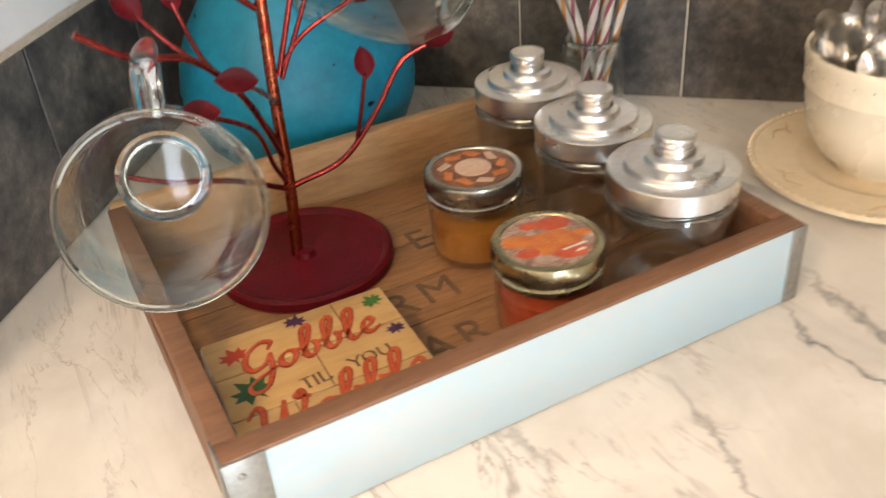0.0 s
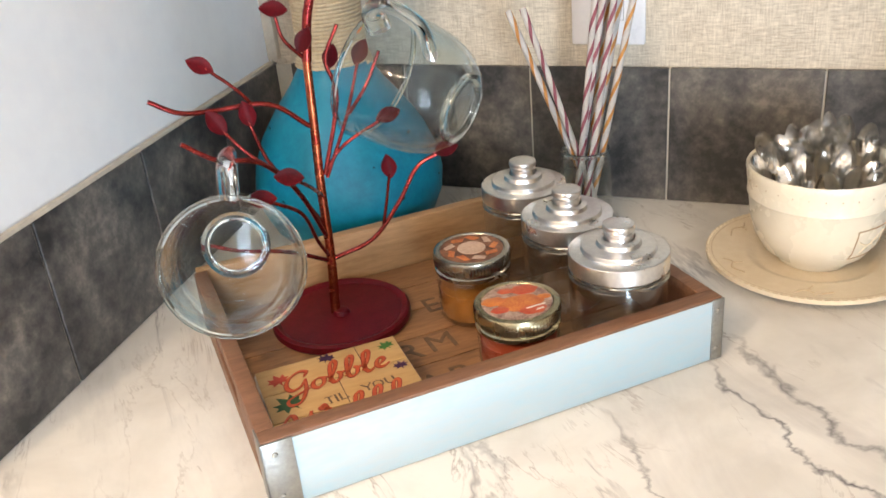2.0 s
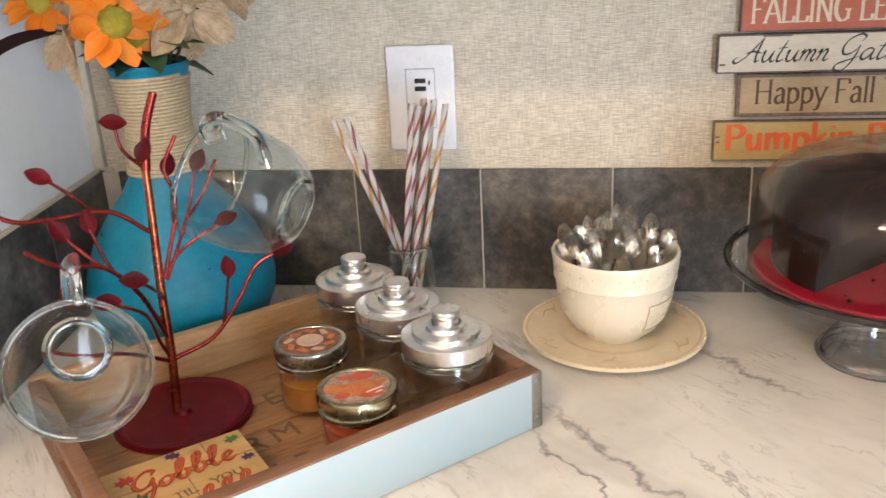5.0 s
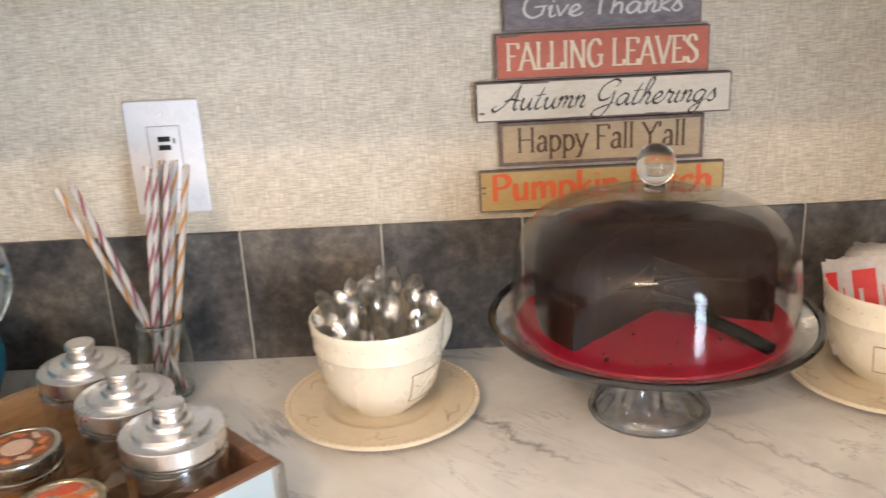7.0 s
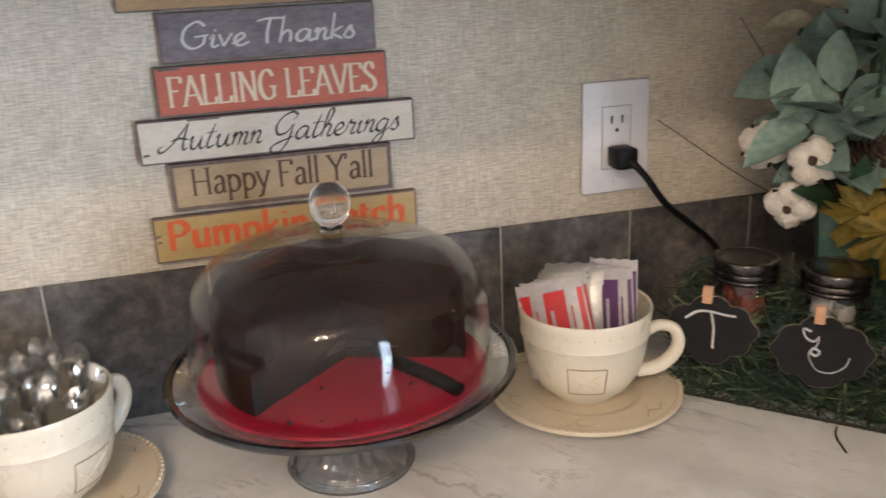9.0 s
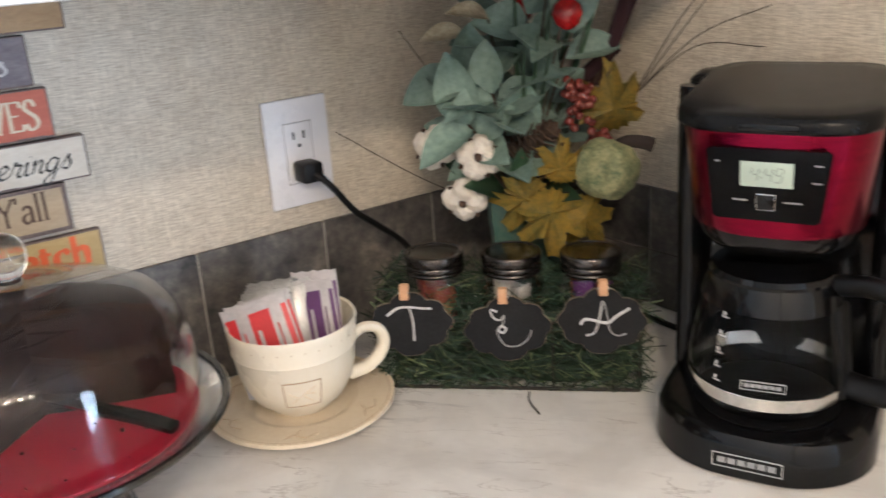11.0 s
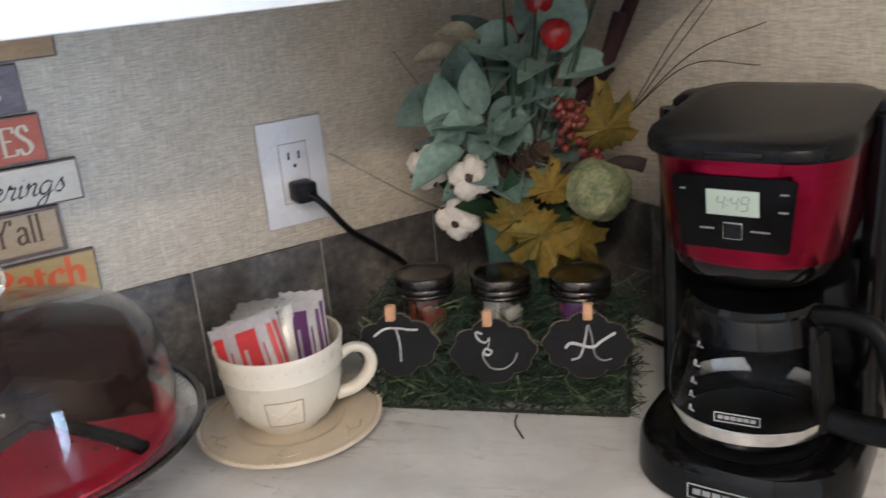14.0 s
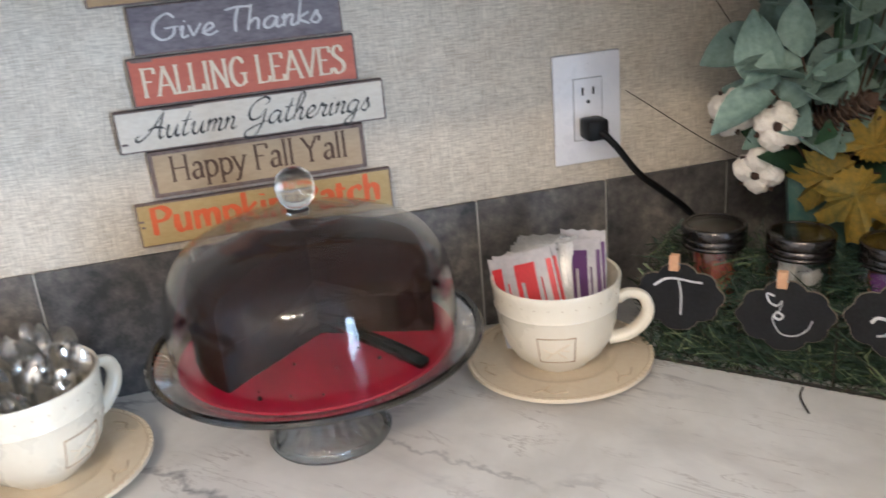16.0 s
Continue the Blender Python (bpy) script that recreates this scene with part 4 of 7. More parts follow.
def cup(x, y, handle_turn, motif_turn):
    ob = thing("stoneware_cup", pose(x, y, TOP + 0.0102, 0, 0, handle_turn), "large cream stoneware cup with a handle on its saucer", "cup", "stoneware cups")
    part("bowl", revolve([(0, 0.003), (0.024, 0.003), (0.026, 0.0), (0.031, 0.0), (0.033, 0.004), (0.0455, 0.0135), (0.0548, 0.029), (0.0598, 0.047), (0.0620, 0.066), (0.0636, 0.0685), (0.0630, 0.071), (0.0648, 0.088),
                          (0.0658, 0.0935), (0.0648, 0.0962), (0.0625, 0.095), (0.0605, 0.084), (0.0575, 0.056), (0.052, 0.034), (0.042, 0.0175), (0.028, 0.0085), (0, 0.007)], 64), CREAM, ob)
    part("handle", tube([(0.060, 0, 0.066), (0.072, 0, 0.0725), (0.086, 0, 0.069), (0.0915, 0, 0.055), (0.086, 0, 0.040), (0.072, 0, 0.028), (0.052, 0, 0.023)], 0.0054, 12, 7, flat=1.35), CREAM, ob)

    def on_bowl(u, h, lift=0.0002):
        r = np.interp(h, [0.0135, 0.029, 0.047, 0.066], [0.0455, 0.0548, 0.0598, 0.0620]) + lift
        a = radians(motif_turn - 90) + u / r
        return (r * math.cos(a), r * math.sin(a), h)

    bm = bmesh.new()
    for p, q in (((-0.017, 0.022), (0.017, 0.022)), ((0.017, 0.022), (0.019, 0.052)), ((0.019, 0.052), (-0.019, 0.052)), ((-0.019, 0.052), (-0.017, 0.022))):
        tube([on_bowl(p[0] + (q[0] - p[0]) * t / 6, p[1] + (q[1] - p[1]) * t / 6) for t in range(7)], 0.00065, 5, 1, bm=bm)
    part("panel_line", bm, RUBBED, ob)
    bm = bmesh.new()
    for line in ([(-0.014, 0.040), (-0.004, 0.035), (0.004, 0.040), (0.013, 0.046)], [(0.0, 0.037), (0.009, 0.028)], [(-0.004, 0.035), (-0.010, 0.028)], [(0.001, 0.039), (0.012, 0.037)]):
        tube([on_bowl(*p) for p in line], 0.0009, 5, bm=bm)
    part("leaf_relief", bm, CREAM_PLATE, ob)
    bm = bmesh.new()
    for i in range(30):
        a = 2 * math.pi * i / 30
        b = bmesh.new()
        bmesh.ops.create_icosphere(b, subdivisions=1, radius=0.0007, matrix=pose(0.0645 * math.cos(a), 0.0645 * math.sin(a), 0.0835))
        bm = join(bm, b)
    part("dotted_band", bm, RUBBED, ob)
    return ob


saucer(0.6455, -0.139, 10)
cup(0.6465, -0.139, 45, 6)
saucer(1.153, -0.128, 40)
cup(1.152, -0.128, -22, 0)

# ---------- cake stand ----------
CAKE_AT = (0.906, -0.160)
stand = thing("cake_stand", pose(*CAKE_AT, TOP), "clear pressed-glass cake stand with a fluted foot", "cake stand")
SMOKE = thin_glass("pressed_glass", (0.86, 0.87, 0.88), 0.03, 1.7, 1.6, 0.65)


def flutes(a, r, z):
    return r * (1 + 0.035 * math.cos(24 * a)) if 0.012 < z < 0.07 else r


part("foot", revolve([(0, 0.004), (0.048, 0.004), (0.0545, 0.0), (0.0565, 0.003), (0.056, 0.008), (0.050, 0.014), (0.041, 0.026), (0.032, 0.044), (0.027, 0.062), (0.028, 0.074), (0.034, 0.083), (0.036, 0.086)], 96, flute=flutes), SMOKE, stand)
part("foot_ring", revolve([(0.0505, 0.0035), (0.0535, 0.0005), (0.0572, 0.0008), (0.0585, 0.004), (0.0565, 0.0075), (0.0525, 0.008), (0.0505, 0.0035)], 72), THICK_GLASS, stand, "thick rounded foot rim")
RIM_GLASS = thin_glass("thick_rim_glass", (0.30, 0.31, 0.32), 0.05, 1.7)
part("plate", revolve([(0, 0.087), (0.036, 0.087), (0.10, 0.0885), (0.13, 0.092), (0.147, 0.099), (0.147, 0.101), (0.13, 0.096), (0.125, 0.0945), (0, 0.093)], 96), SMOKE, stand)
part("rim", revolve([(0.147, 0.0985), (0.1515, 0.0995), (0.1535, 0.1025), (0.1515, 0.105), (0.147, 0.1045), (0.1455, 0.1015), (0.147, 0.0985)], 96), RIM_GLASS, stand, "dark rounded glass edge")
bm = bmesh.new()
for i in range(120):
    a = 2 * math.pi * i / 120
    p0, p1 = Vector((0.134 * math.cos(a), 0.134 * math.sin(a), 0.0985)), Vector((0.146 * math.cos(a), 0.146 * math.sin(a), 0.1035))
    tube([p0, p1], 0.0011, 4, bm=bm)
part("ribbed_border", bm, SMOKE, stand)
shaped("cake_board", revolve([(0, 0.0), (0.1245, 0.0), (0.126, 0.0012), (0.1245, 0.0026), (0, 0.0026)], 72), RED_PAPER, "round bright red cake board on the glass stand", "cake board", at=pose(*CAKE_AT, TOP + 0.0955))

# chocolate cake with a wide slice gone
bm = bmesh.new()
SEG, CR = 56, 0.109
A0, A1 = radians(-22), radians(212)
rows = []
for h, rr in ((0.0, 0.985), (0.012, 1.0), (0.036, 0.99), (0.041, 1.005), (0.072, 0.985), (0.085, 0.93), (0.094, 0.6), (0.096, 0.25)):
    row = []
    for i in range(SEG + 1):
        a = A0 + (A1 - A0) * i / SEG
        q = CR * rr * (1 + 0.02 * noise.noise(Vector((4 * math.cos(a), 4 * math.sin(a), h * 60))))
        row.append(bm.verts.new((q * math.cos(a), q * math.sin(a), h + 0.002 * noise.noise(Vector((9 * a, h * 90, 2))))))
    rows.append(row)
for p, q in zip(rows, rows[1:]):
    for i in range(SEG):
        bm.faces.new((p[i], p[i + 1], q[i + 1], q[i]))
axis = [bm.verts.new((0.006, 0.012, h)) for h in (0.0, 0.012, 0.036, 0.041, 0.072, 0.085, 0.094, 0.096)]
cut_faces = []
for k in range(len(rows) - 1):
    cut_faces.append(bm.faces.new((axis[k], rows[k][0], rows[k + 1][0], axis[k + 1])))
    cut_faces.append(bm.faces.new((rows[k][-1], axis[k], axis[k + 1], rows[k + 1][-1])))
for i in range(SEG):
    bm.faces.new((rows[-1][i], rows[-1][i + 1], axis[-1]))
bmesh.ops.recalc_face_normals(bm, faces=bm.faces[:])
# crumbly cut sides, torn a little where the knife went through
edges = list({e for f in cut_faces for e in f.edges if all(g in cut_faces for g in e.link_faces)} | {e for f in cut_faces for e in f.edges if abs(e.verts[0].co.z - e.verts[1].co.z) < 0.006})
inner = bmesh.ops.subdivide_edges(bm, edges=edges, cuts=22, use_grid_fill=True)["geom_inner"]
bm.normal_update()
for v in [g for g in inner if isinstance(g, bmesh.types.BMVert)]:
    v.co += v.normal * (0.0022 * noise.noise(v.co * 130) + 0.0012 * noise.noise(v.co * 420))
shaped("chocolate_cake", bm, CAKE, "dark chocolate cake with a wide slice missing on the red board", "cake", at=pose(*CAKE_AT, TOP + 0.0982, 0, 0, 8))
bm = bmesh.new()
for _ in range(12):
    a, q = random.uniform(-2.7, -0.5), random.uniform(0.03, 0.115)
    b = bmesh.new()
    bmesh.ops.create_icosphere(b, subdivisions=1, radius=random.uniform(0.0008, 0.0022))
    for v in b.verts:
        v.co *= random.uniform(0.7, 1.3)
    b.transform(pose(q * math.cos(a), q * math.sin(a), 0.0015))
    bm = join(bm, b)
shaped("cake_crumbs", bm, CAKE, "dark cake crumbs scattered on the red board", "crumbs", at=pose(*CAKE_AT, TOP + 0.0981), kind="stuff")
knife = thing("cake_knife", pose(0.962, -0.214, TOP + 0.1055, 0, 4, -56), "knife with a black handle lying on the cake board", "knife")
part("handle", tube([(-0.036, 0, 0), (-0.01, 0, 0.001), (0.02, 0, 0.001), (0.044, 0, -0.001)], 0.0062, 10, bm=None, flat=0.75), BLACK_P, knife)
part("blade", slab([(-0.036, -0.006), (-0.036, 0.006), (-0.10, 0.005), (-0.112, -0.002), (-0.10, -0.006)], 0.0012), STEEL, knife)

dome = thing("glass_dome", pose(*CAKE_AT, TOP + 0.0985), "clear glass dome cover with a ball knob over the cake", "cake dome")
outer = [(0.1325, 0.0), (0.1325, 0.004), (0.1305, 0.02), (0.1295, 0.05), (0.1275, 0.066), (0.121, 0.083), (0.108, 0.098), (0.088, 0.109), (0.064, 0.1155), (0.047, 0.118), (0.044, 0.1205), (0.040, 0.1215), (0.026, 0.1205), (0.014, 0.1215), (0.010, 0.126)]
part("cover", revolve([(0.1300, 0.0), *outer, (0.008, 0.1235), (0.014, 0.1195), (0.026, 0.1183), (0.040, 0.1190), (0.047, 0.1155), (0.064, 0.113), (0.087, 0.1068), (0.1062, 0.0962), (0.1188, 0.082), (0.1253, 0.0655), (0.1272, 0.05), (0.1282, 0.02), (0.1300, 0.0)], 96), thin_glass("dome_glass", (0.91, 0.905, 0.90), 0.025, 1.32, 4.0, 0.6), dome)
part("knob", revolve([(0.009, 0.1215), (0.010, 0.1265), (0.0085, 0.129), (0.011, 0.1315), (0.0150, 0.136), (0.0176, 0.1450), (0.0172, 0.152), (0.0138, 0.1598), (0.0078, 0.1640), (0, 0.1655)], 40), THICK_GLASS, dome, "solid glass ball knob")

verts, faces = [], []
wet = random.Random(8)
for _ in range(420):
    a, h = wet.uniform(0, 2 * math.pi), wet.gauss(0.084, 0.007)
    r = float(np.interp(h, [0.05, 0.0655, 0.082, 0.0962, 0.1068], [0.1272, 0.1253, 0.1188, 0.1062, 0.087])) - 0.0002
    q = wet.uniform(0.0003, 0.0007)
    m = Matrix.Translation((r * math.cos(a), r * math.sin(a), h)) @ Matrix.Rotation(a, 4, "Z") @ pose(0, 0, 0, 0, -90, 0)
    k = len(verts)
    for ring_r, ring_h in ((q, 0.0), (q * 0.7, q * 0.45)):
        verts += [tuple(m @ Vector((ring_r * math.cos(2 * math.pi * j / 6), ring_r * math.sin(2 * math.pi * j / 6), ring_h))) for j in range(6)]
    verts.append(tuple(m @ Vector((0, 0, q * 0.6))))
    for j in range(6):
        i = (j + 1) % 6
        faces += [(k + j, k + i, k + 6 + i, k + 6 + j), (k + 6 + j, k + 6 + i, k + 12)]
me = bpy.data.meshes.new("condensation")
me.from_pydata(verts, [], faces)
me.materials.append(THICK_GLASS)
me.shade_smooth()
drops = new("condensation", me)
drops.parent = dome
drops["label"] = "fine water droplets inside the glass"

# ---------- wall sign ----------
def board_colour(name, a, b):
    return plain(name, a, b, 55.0, 0.6, bump=0.3, bscale=180.0, stretch=(0.35, 1, 1))


WORN = plain("worn_dark_edge", (0.12, 0.08, 0.07), (0.22, 0.17, 0.15), 80.0, 0.8, bump=0.4)
sign = thing("wooden_wall_sign", pose(0, 0, 0), "stacked-board wooden autumn sign hanging on the wallpaper", "sign")
GREY_B, RED_B = board_colour("grey_board", (0.20, 0.17, 0.18), (0.11, 0.09, 0.10)), board_colour("coral_board", (0.50, 0.13, 0.075), (0.42, 0.10, 0.06))
WHITE_B, TAN_B = board_colour("cream_board", (0.68, 0.62, 0.52), (0.60, 0.53, 0.43)), board_colour("tan_board", (0.42, 0.32, 0.20), (0.35, 0.26, 0.16))
MUST_B, BROWN_B = board_colour("mustard_board", (0.46, 0.34, 0.15), (0.40, 0.28, 0.11)), board_colour("ochre_board", (0.42, 0.28, 0.14), (0.32, 0.20, 0.10))
INK_W, INK_C = plain("chalky_white_ink", (0.62, 0.6, 0.58), rough=0.8), plain("cream_ink", (0.72, 0.62, 0.46), rough=0.7)
INK_K, INK_BR, INK_O = plain("black_ink", (0.05, 0.045, 0.04), rough=0.7), plain("dark_brown_ink", (0.09, 0.05, 0.03), rough=0.7), plain("orange_print", (0.72, 0.13, 0.035), rough=0.6)
boards = [
    (0.752, 1.022, 1.299, 1.3335, BROWN_B, None, None, 0, 0, 0.010),
    (0.785, 0.985, 1.2515, 1.297, GREY_B, "Give Thanks", INK_W, 0.15, 0.158, 0.008),
    (0.776, 0.994, 1.2035, 1.2495, RED_B, "FALLING LEAVES", INK_C, 0, 0.192, 0.010),
    (0.754, 1.018, 1.1605, 1.2015, WHITE_B, "Autumn Gatherings", INK_K, 0.4, 0.230, 0.012),
    (0.777, 0.993, 1.1115, 1.1585, TAN_B, "Happy Fall Y'all", INK_BR, 0, 0.172, 0.008),
    (0.755, 1.016, 1.0625, 1.1075, MUST_B, "Pumpkin Patch", INK_O, 0, 0.228, 0.010),
]
for x0, x1, z0, z1, m_, text, ink, shear, width, th in boards:
    part("board", box(x0, -th, z0, x1, -0.001, z1, 0.001), WORN, sign)
    e = 0.0045 if m_ is TAN_B else 0.0018
    face = part("painted_face", box(x0 + e, -th - 0.0006, z0 + e, x1 - e, -th + 0.0004, z1 - e * 0.8), m_, sign)
    if text:
        face_at = pose((x0 + x1) / 2, -th - 0.0009, (z0 + z1) / 2, 90)
        kind, height, thick, thin, base_z = {"G": (BRUSH, 0.024, 0.0030, 0.0018, -0.010), "F": (SERIF, 0.0385, 0.0041, 0.0015, -0.0135), "A": (SCRIPT, 0.0265, 0.0027, 0.0011, -0.0085), "H": (SERIF, 0.0365, 0.0036, 0.0013, -0.0085), "P": (SERIF, 0.0390, 0.0072, 0.0026, -0.0095)}[text[0]]
        pen_text(text, kind, width, height, thick, thin, ink, sign, face_at @ pose(0, base_z, 0), 40 if kind is SCRIPT else 12, 0.34 if kind is SCRIPT else 0.12 if kind is BRUSH else 0.0, serif=0.0024 if kind is SERIF else 0.0, taper=0.45 if kind is SCRIPT else 0.8)
for x, z, w in ((0.757, 1.170, 0.006), (0.80, 1.1998, 0.03), (0.93, 1.162, 0.022), (0.757, 1.090, 0.005), (0.78, 1.247, 0.02), (0.96, 1.205, 0.025), (0.85, 1.1615, 0.03), (0.758, 1.084, 0.004)):
    part("worn_patch", box(x, -0.0129 if 1.155 < z < 1.2 else -0.0109, z - 0.0012, x + w, -0.006, z + 0.0012, 0.0005), WORN, sign)

# ---------- red mug tree ----------
def leaf_form(length, width, thick=0.0012, cup=0.15, point=1.0, n=8, bend=0.0):
    """A pointed leaf lying along x from 0 to length, cupped across and bent along, with thickness."""
    b = bmesh.new()
    tops, unders = [], []
    for i in range(n + 1):
        t = i / n
        w = width / 2 * (math.sin(math.pi * min(1, t * 0.98 + 0.01)) ** 0.8) * (1 - 0.25 * (point - 1) * t)
        zb = -bend * length * t * t
        row = [(length * t, s * w, zb + cup * w * s * s) for s in (-1, -0.5, 0, 0.5, 1)]
        tops.append([b.verts.new((x, y, z + thick / 2)) for x, y, z in row])
        unders.append([b.verts.new((x, y, z - thick / 2)) for x, y, z in row])
    for rows, flip in ((tops, False), (unders, True)):
        for p, q in zip(rows, rows[1:]):
            for k in range(4):
                f = (p[k], q[k], q[k + 1], p[k + 1])
                b.faces.new(f[::-1] if flip else f)
    for p, q, u, w in zip(tops, tops[1:], unders, unders[1:]):
        b.faces.new((p[0], u[0], w[0], q[0]))
        b.faces.new((q[4], w[4], u[4], p[4]))
    b.faces.new([*tops[0], *unders[0][::-1]])
    b.faces.new([*tops[-1][::-1], *unders[-1]])
    bmesh.ops.recalc_face_normals(b, faces=b.faces[:])
    return b


def aimed(at, along, facing):
    """A pose at a point whose x runs along and whose z turns as near as can be to facing."""
    x = Vector(along).normalized()
    y = Vector(facing).cross(x).normalized()
    z = x.cross(y)
    return Matrix.Translation(at) @ Matrix((x, y, z)).transposed().to_4x4()


BRANCHES = [
    ("pole", 0.0045, 0.0036, [(-0.006, -0.0, 0.006), (-0.003, 0.002, 0.064), (-0.002, 0.002, 0.128), (0.0, 0.003, 0.183), (0.002, 0.004, 0.241)]),
    ("branch", 0.0052, 0.0044, [(0.002, 0.004, 0.239), (0.007, 0.007, 0.275), (0.016, 0.012, 0.303)]),
    ("branch", 0.0026, 0.0024, [(-0.003, 0.001, 0.185), (-0.024, -0.021, 0.21), (-0.057, -0.05, 0.213), (-0.074, -0.07, 0.217), (-0.09, -0.084, 0.23)]),
    ("branch", 0.0018, 0.0016, [(-0.034, -0.029, 0.212), (-0.043, -0.037, 0.228), (-0.057, -0.05, 0.247)]),
    ("branch", 0.002, 0.0017, [(-0.003, 0.002, 0.091), (-0.006, -0.031, 0.141), (-0.017, -0.047, 0.172), (-0.025, -0.052, 0.206)]),
    ("branch", 0.0026, 0.0022, [(-0.003, 0.002, 0.081), (0.005, -0.045, 0.145), (0.003, -0.086, 0.186), (-0.013, -0.116, 0.199), (-0.027, -0.134, 0.217)]),
    ("branch", 0.0018, 0.0016, [(0.003, -0.086, 0.186), (-0.007, -0.092, 0.199), (-0.019, -0.099, 0.218)]),
    ("branch", 0.0018, 0.0016, [(-0.001, 0.002, 0.121), (0.023, -0.055, 0.155), (0.034, -0.094, 0.178)]),
    ("branch", 0.0022, 0.0018, [(-0.004, 0.001, 0.064), (0.008, -0.033, 0.096), (0.024, -0.075, 0.141), (0.019, -0.106, 0.164)]),
    ("branch", 0.0024, 0.002, [(-0.004, 0.001, 0.059), (-0.02, -0.039, 0.086), (-0.045, -0.068, 0.099), (-0.067, -0.086, 0.112)]),
    ("branch", 0.0026, 0.0022, [(0.0, 0.003, 0.061), (0.031, 0.021, 0.074), (0.054, 0.034, 0.105), (0.071, 0.044, 0.136), (0.09, 0.055, 0.147)]),
    ("branch", 0.0018, 0.0016, [(0.041, 0.026, 0.087), (0.047, 0.025, 0.109), (0.053, 0.025, 0.136)]),
    ("branch", 0.002, 0.0017, [(0.002, 0.004, 0.141), (0.014, 0.011, 0.159), (0.027, 0.018, 0.17), (0.05, 0.031, 0.183)]),
    ("branch", 0.0024, 0.002, [(0.003, 0.004, 0.141), (0.019, 0.014, 0.206), (0.015, 0.011, 0.238), (0.026, 0.018, 0.265)]),
    ("branch", 0.002, 0.0017, [(0.004, 0.005, 0.138), (0.024, 0.017, 0.189), (0.037, 0.024, 0.233)]),
    ("branch", 0.002, 0.0018, [(0.026, 0.018, 0.191), (0.037, 0.034, 0.211), (0.047, 0.045, 0.237)]),
    ("branch", 0.002, 0.0016, [(0.001, 0.003, 0.241), (-0.007, -0.011, 0.26), (-0.01, -0.013, 0.279)]),
]
LEAVES = [(-0.061, -0.052, 0.25, 150), (-0.025, -0.052, 0.213, 100), (-0.02, -0.1, 0.222, 120), (0.033, -0.1, 0.182, 170), (0.014, -0.111, 0.168, 175), (0.053, 0.025, 0.144, 95), (0.095, 0.057, 0.149, 10), (0.055, 0.034, 0.186, 15), (0.04, 0.026, 0.242, 60), (-0.011, -0.014, 0.284, 170), (0.008, -0.005, 0.259, 60), (0.006, 0.037, 0.235, 70), (-0.035, -0.083, 0.160, 110)]
tree = thing("mug_tree", pose(0.2470, -0.3400, TOP + 0.0087), "dark red metal mug tree with leaf-tipped branches standing in the tray", "mug rack")
part("base", revolve([(0, 0.0), (0.062, 0.0), (0.0635, 0.002), (0.0630, 0.0075), (0.0605, 0.0095), (0.0575, 0.0085), (0.0555, 0.0062), (0.03, 0.0055), (0.008, 0.006), (0.0065, 0.010), (0, 0.011)], 64), RED_METAL, tree)
for kind, r0, r1, pts in BRANCHES:
    k = 1.0 if kind == "pole" else 0.82
    part(kind, tube(pts, r0 * k, 10, 6, end=r1 * k), POLE_METAL if kind == "pole" else RED_WIRE, tree)
for x, y, z, turn in LEAVES:
    a = radians(turn)
    along = (0.86 * math.cos(a), 0.5 * math.cos(a), math.sin(a))
    m = aimed(Vector((x, y, z)) - 0.012 * Vector(along).normalized(), along, (0.45, -0.78, 0.55))
    part("leaf", leaf_form(0.0220, 0.0136, 0.0016, 0.25, 1.1), LEAF_RED, tree, at=m)


def glass_mug(base_at, rim_at, handle_way, scale=1.0):
    z = (Vector(rim_at) - Vector(base_at)).normalized()
    x = Vector(handle_way)
    x = (x - z * x.dot(z)).normalized()
    m = Matrix.Translation(base_at) @ Matrix((x, z.cross(x), z)).transposed().to_4x4() @ Matrix.Scale(scale, 4)
    ob = thing("glass_mug", m, "clear glass mug hanging from a branch of the mug tree", "mug", "glass mugs on the mug tree")
    part("body", revolve([(0, 0.0075), (0.010, 0.0068), (0.019, 0.0035), (0.021, 0.0), (0.026, 0.0), (0.031, 0.003), (0.041, 0.014), (0.0475, 0.030), (0.0505, 0.048), (0.0515, 0.064), (0.0525, 0.078), (0.0532, 0.0815), (0.0522, 0.084), (0.0500, 0.083),
                          (0.0488, 0.076), (0.0482, 0.060), (0.0470, 0.047), (0.0440, 0.031), (0.0375, 0.0165), (0.028, 0.009), (0.014, 0.0112), (0, 0.0122)], 64), MUG_GLASS, ob)
    part("base_ring", revolve([(0.0205, 0.0035), (0.0235, 0.0005), (0.0268, 0.0005), (0.0275, 0.0040), (0.0240, 0.0062), (0.0205, 0.0035)], 48), THICK_GLASS, ob, "thick moulded base ring")
    part("rim", revolve([(0.0498, 0.0825), (0.0512, 0.0845), (0.0530, 0.0842), (0.0538, 0.0825), (0.0530, 0.0805), (0.0505, 0.0808), (0.0498, 0.0825)], 64), THICK_GLASS, ob)
    part("handle", tube([(0.0495, 0, 0.068), (0.064, 0, 0.071), (0.0755, 0, 0.062), (0.0770, 0, 0.045), (0.0690, 0, 0.029), (0.0455, 0, 0.024)], 0.0052, 12, 6, flat=1.7), THICK_GLASS, ob)
    return ob


glass_mug((0.217, -0.432, 1.027), (0.2555, -0.4915, 1.0425), (0.06, 0.10, 1), 0.97)
glass_mug((0.366, -0.297, 1.098), (0.289, -0.281, 1.121), (0.0, -0.45, 0.9), 1.10)

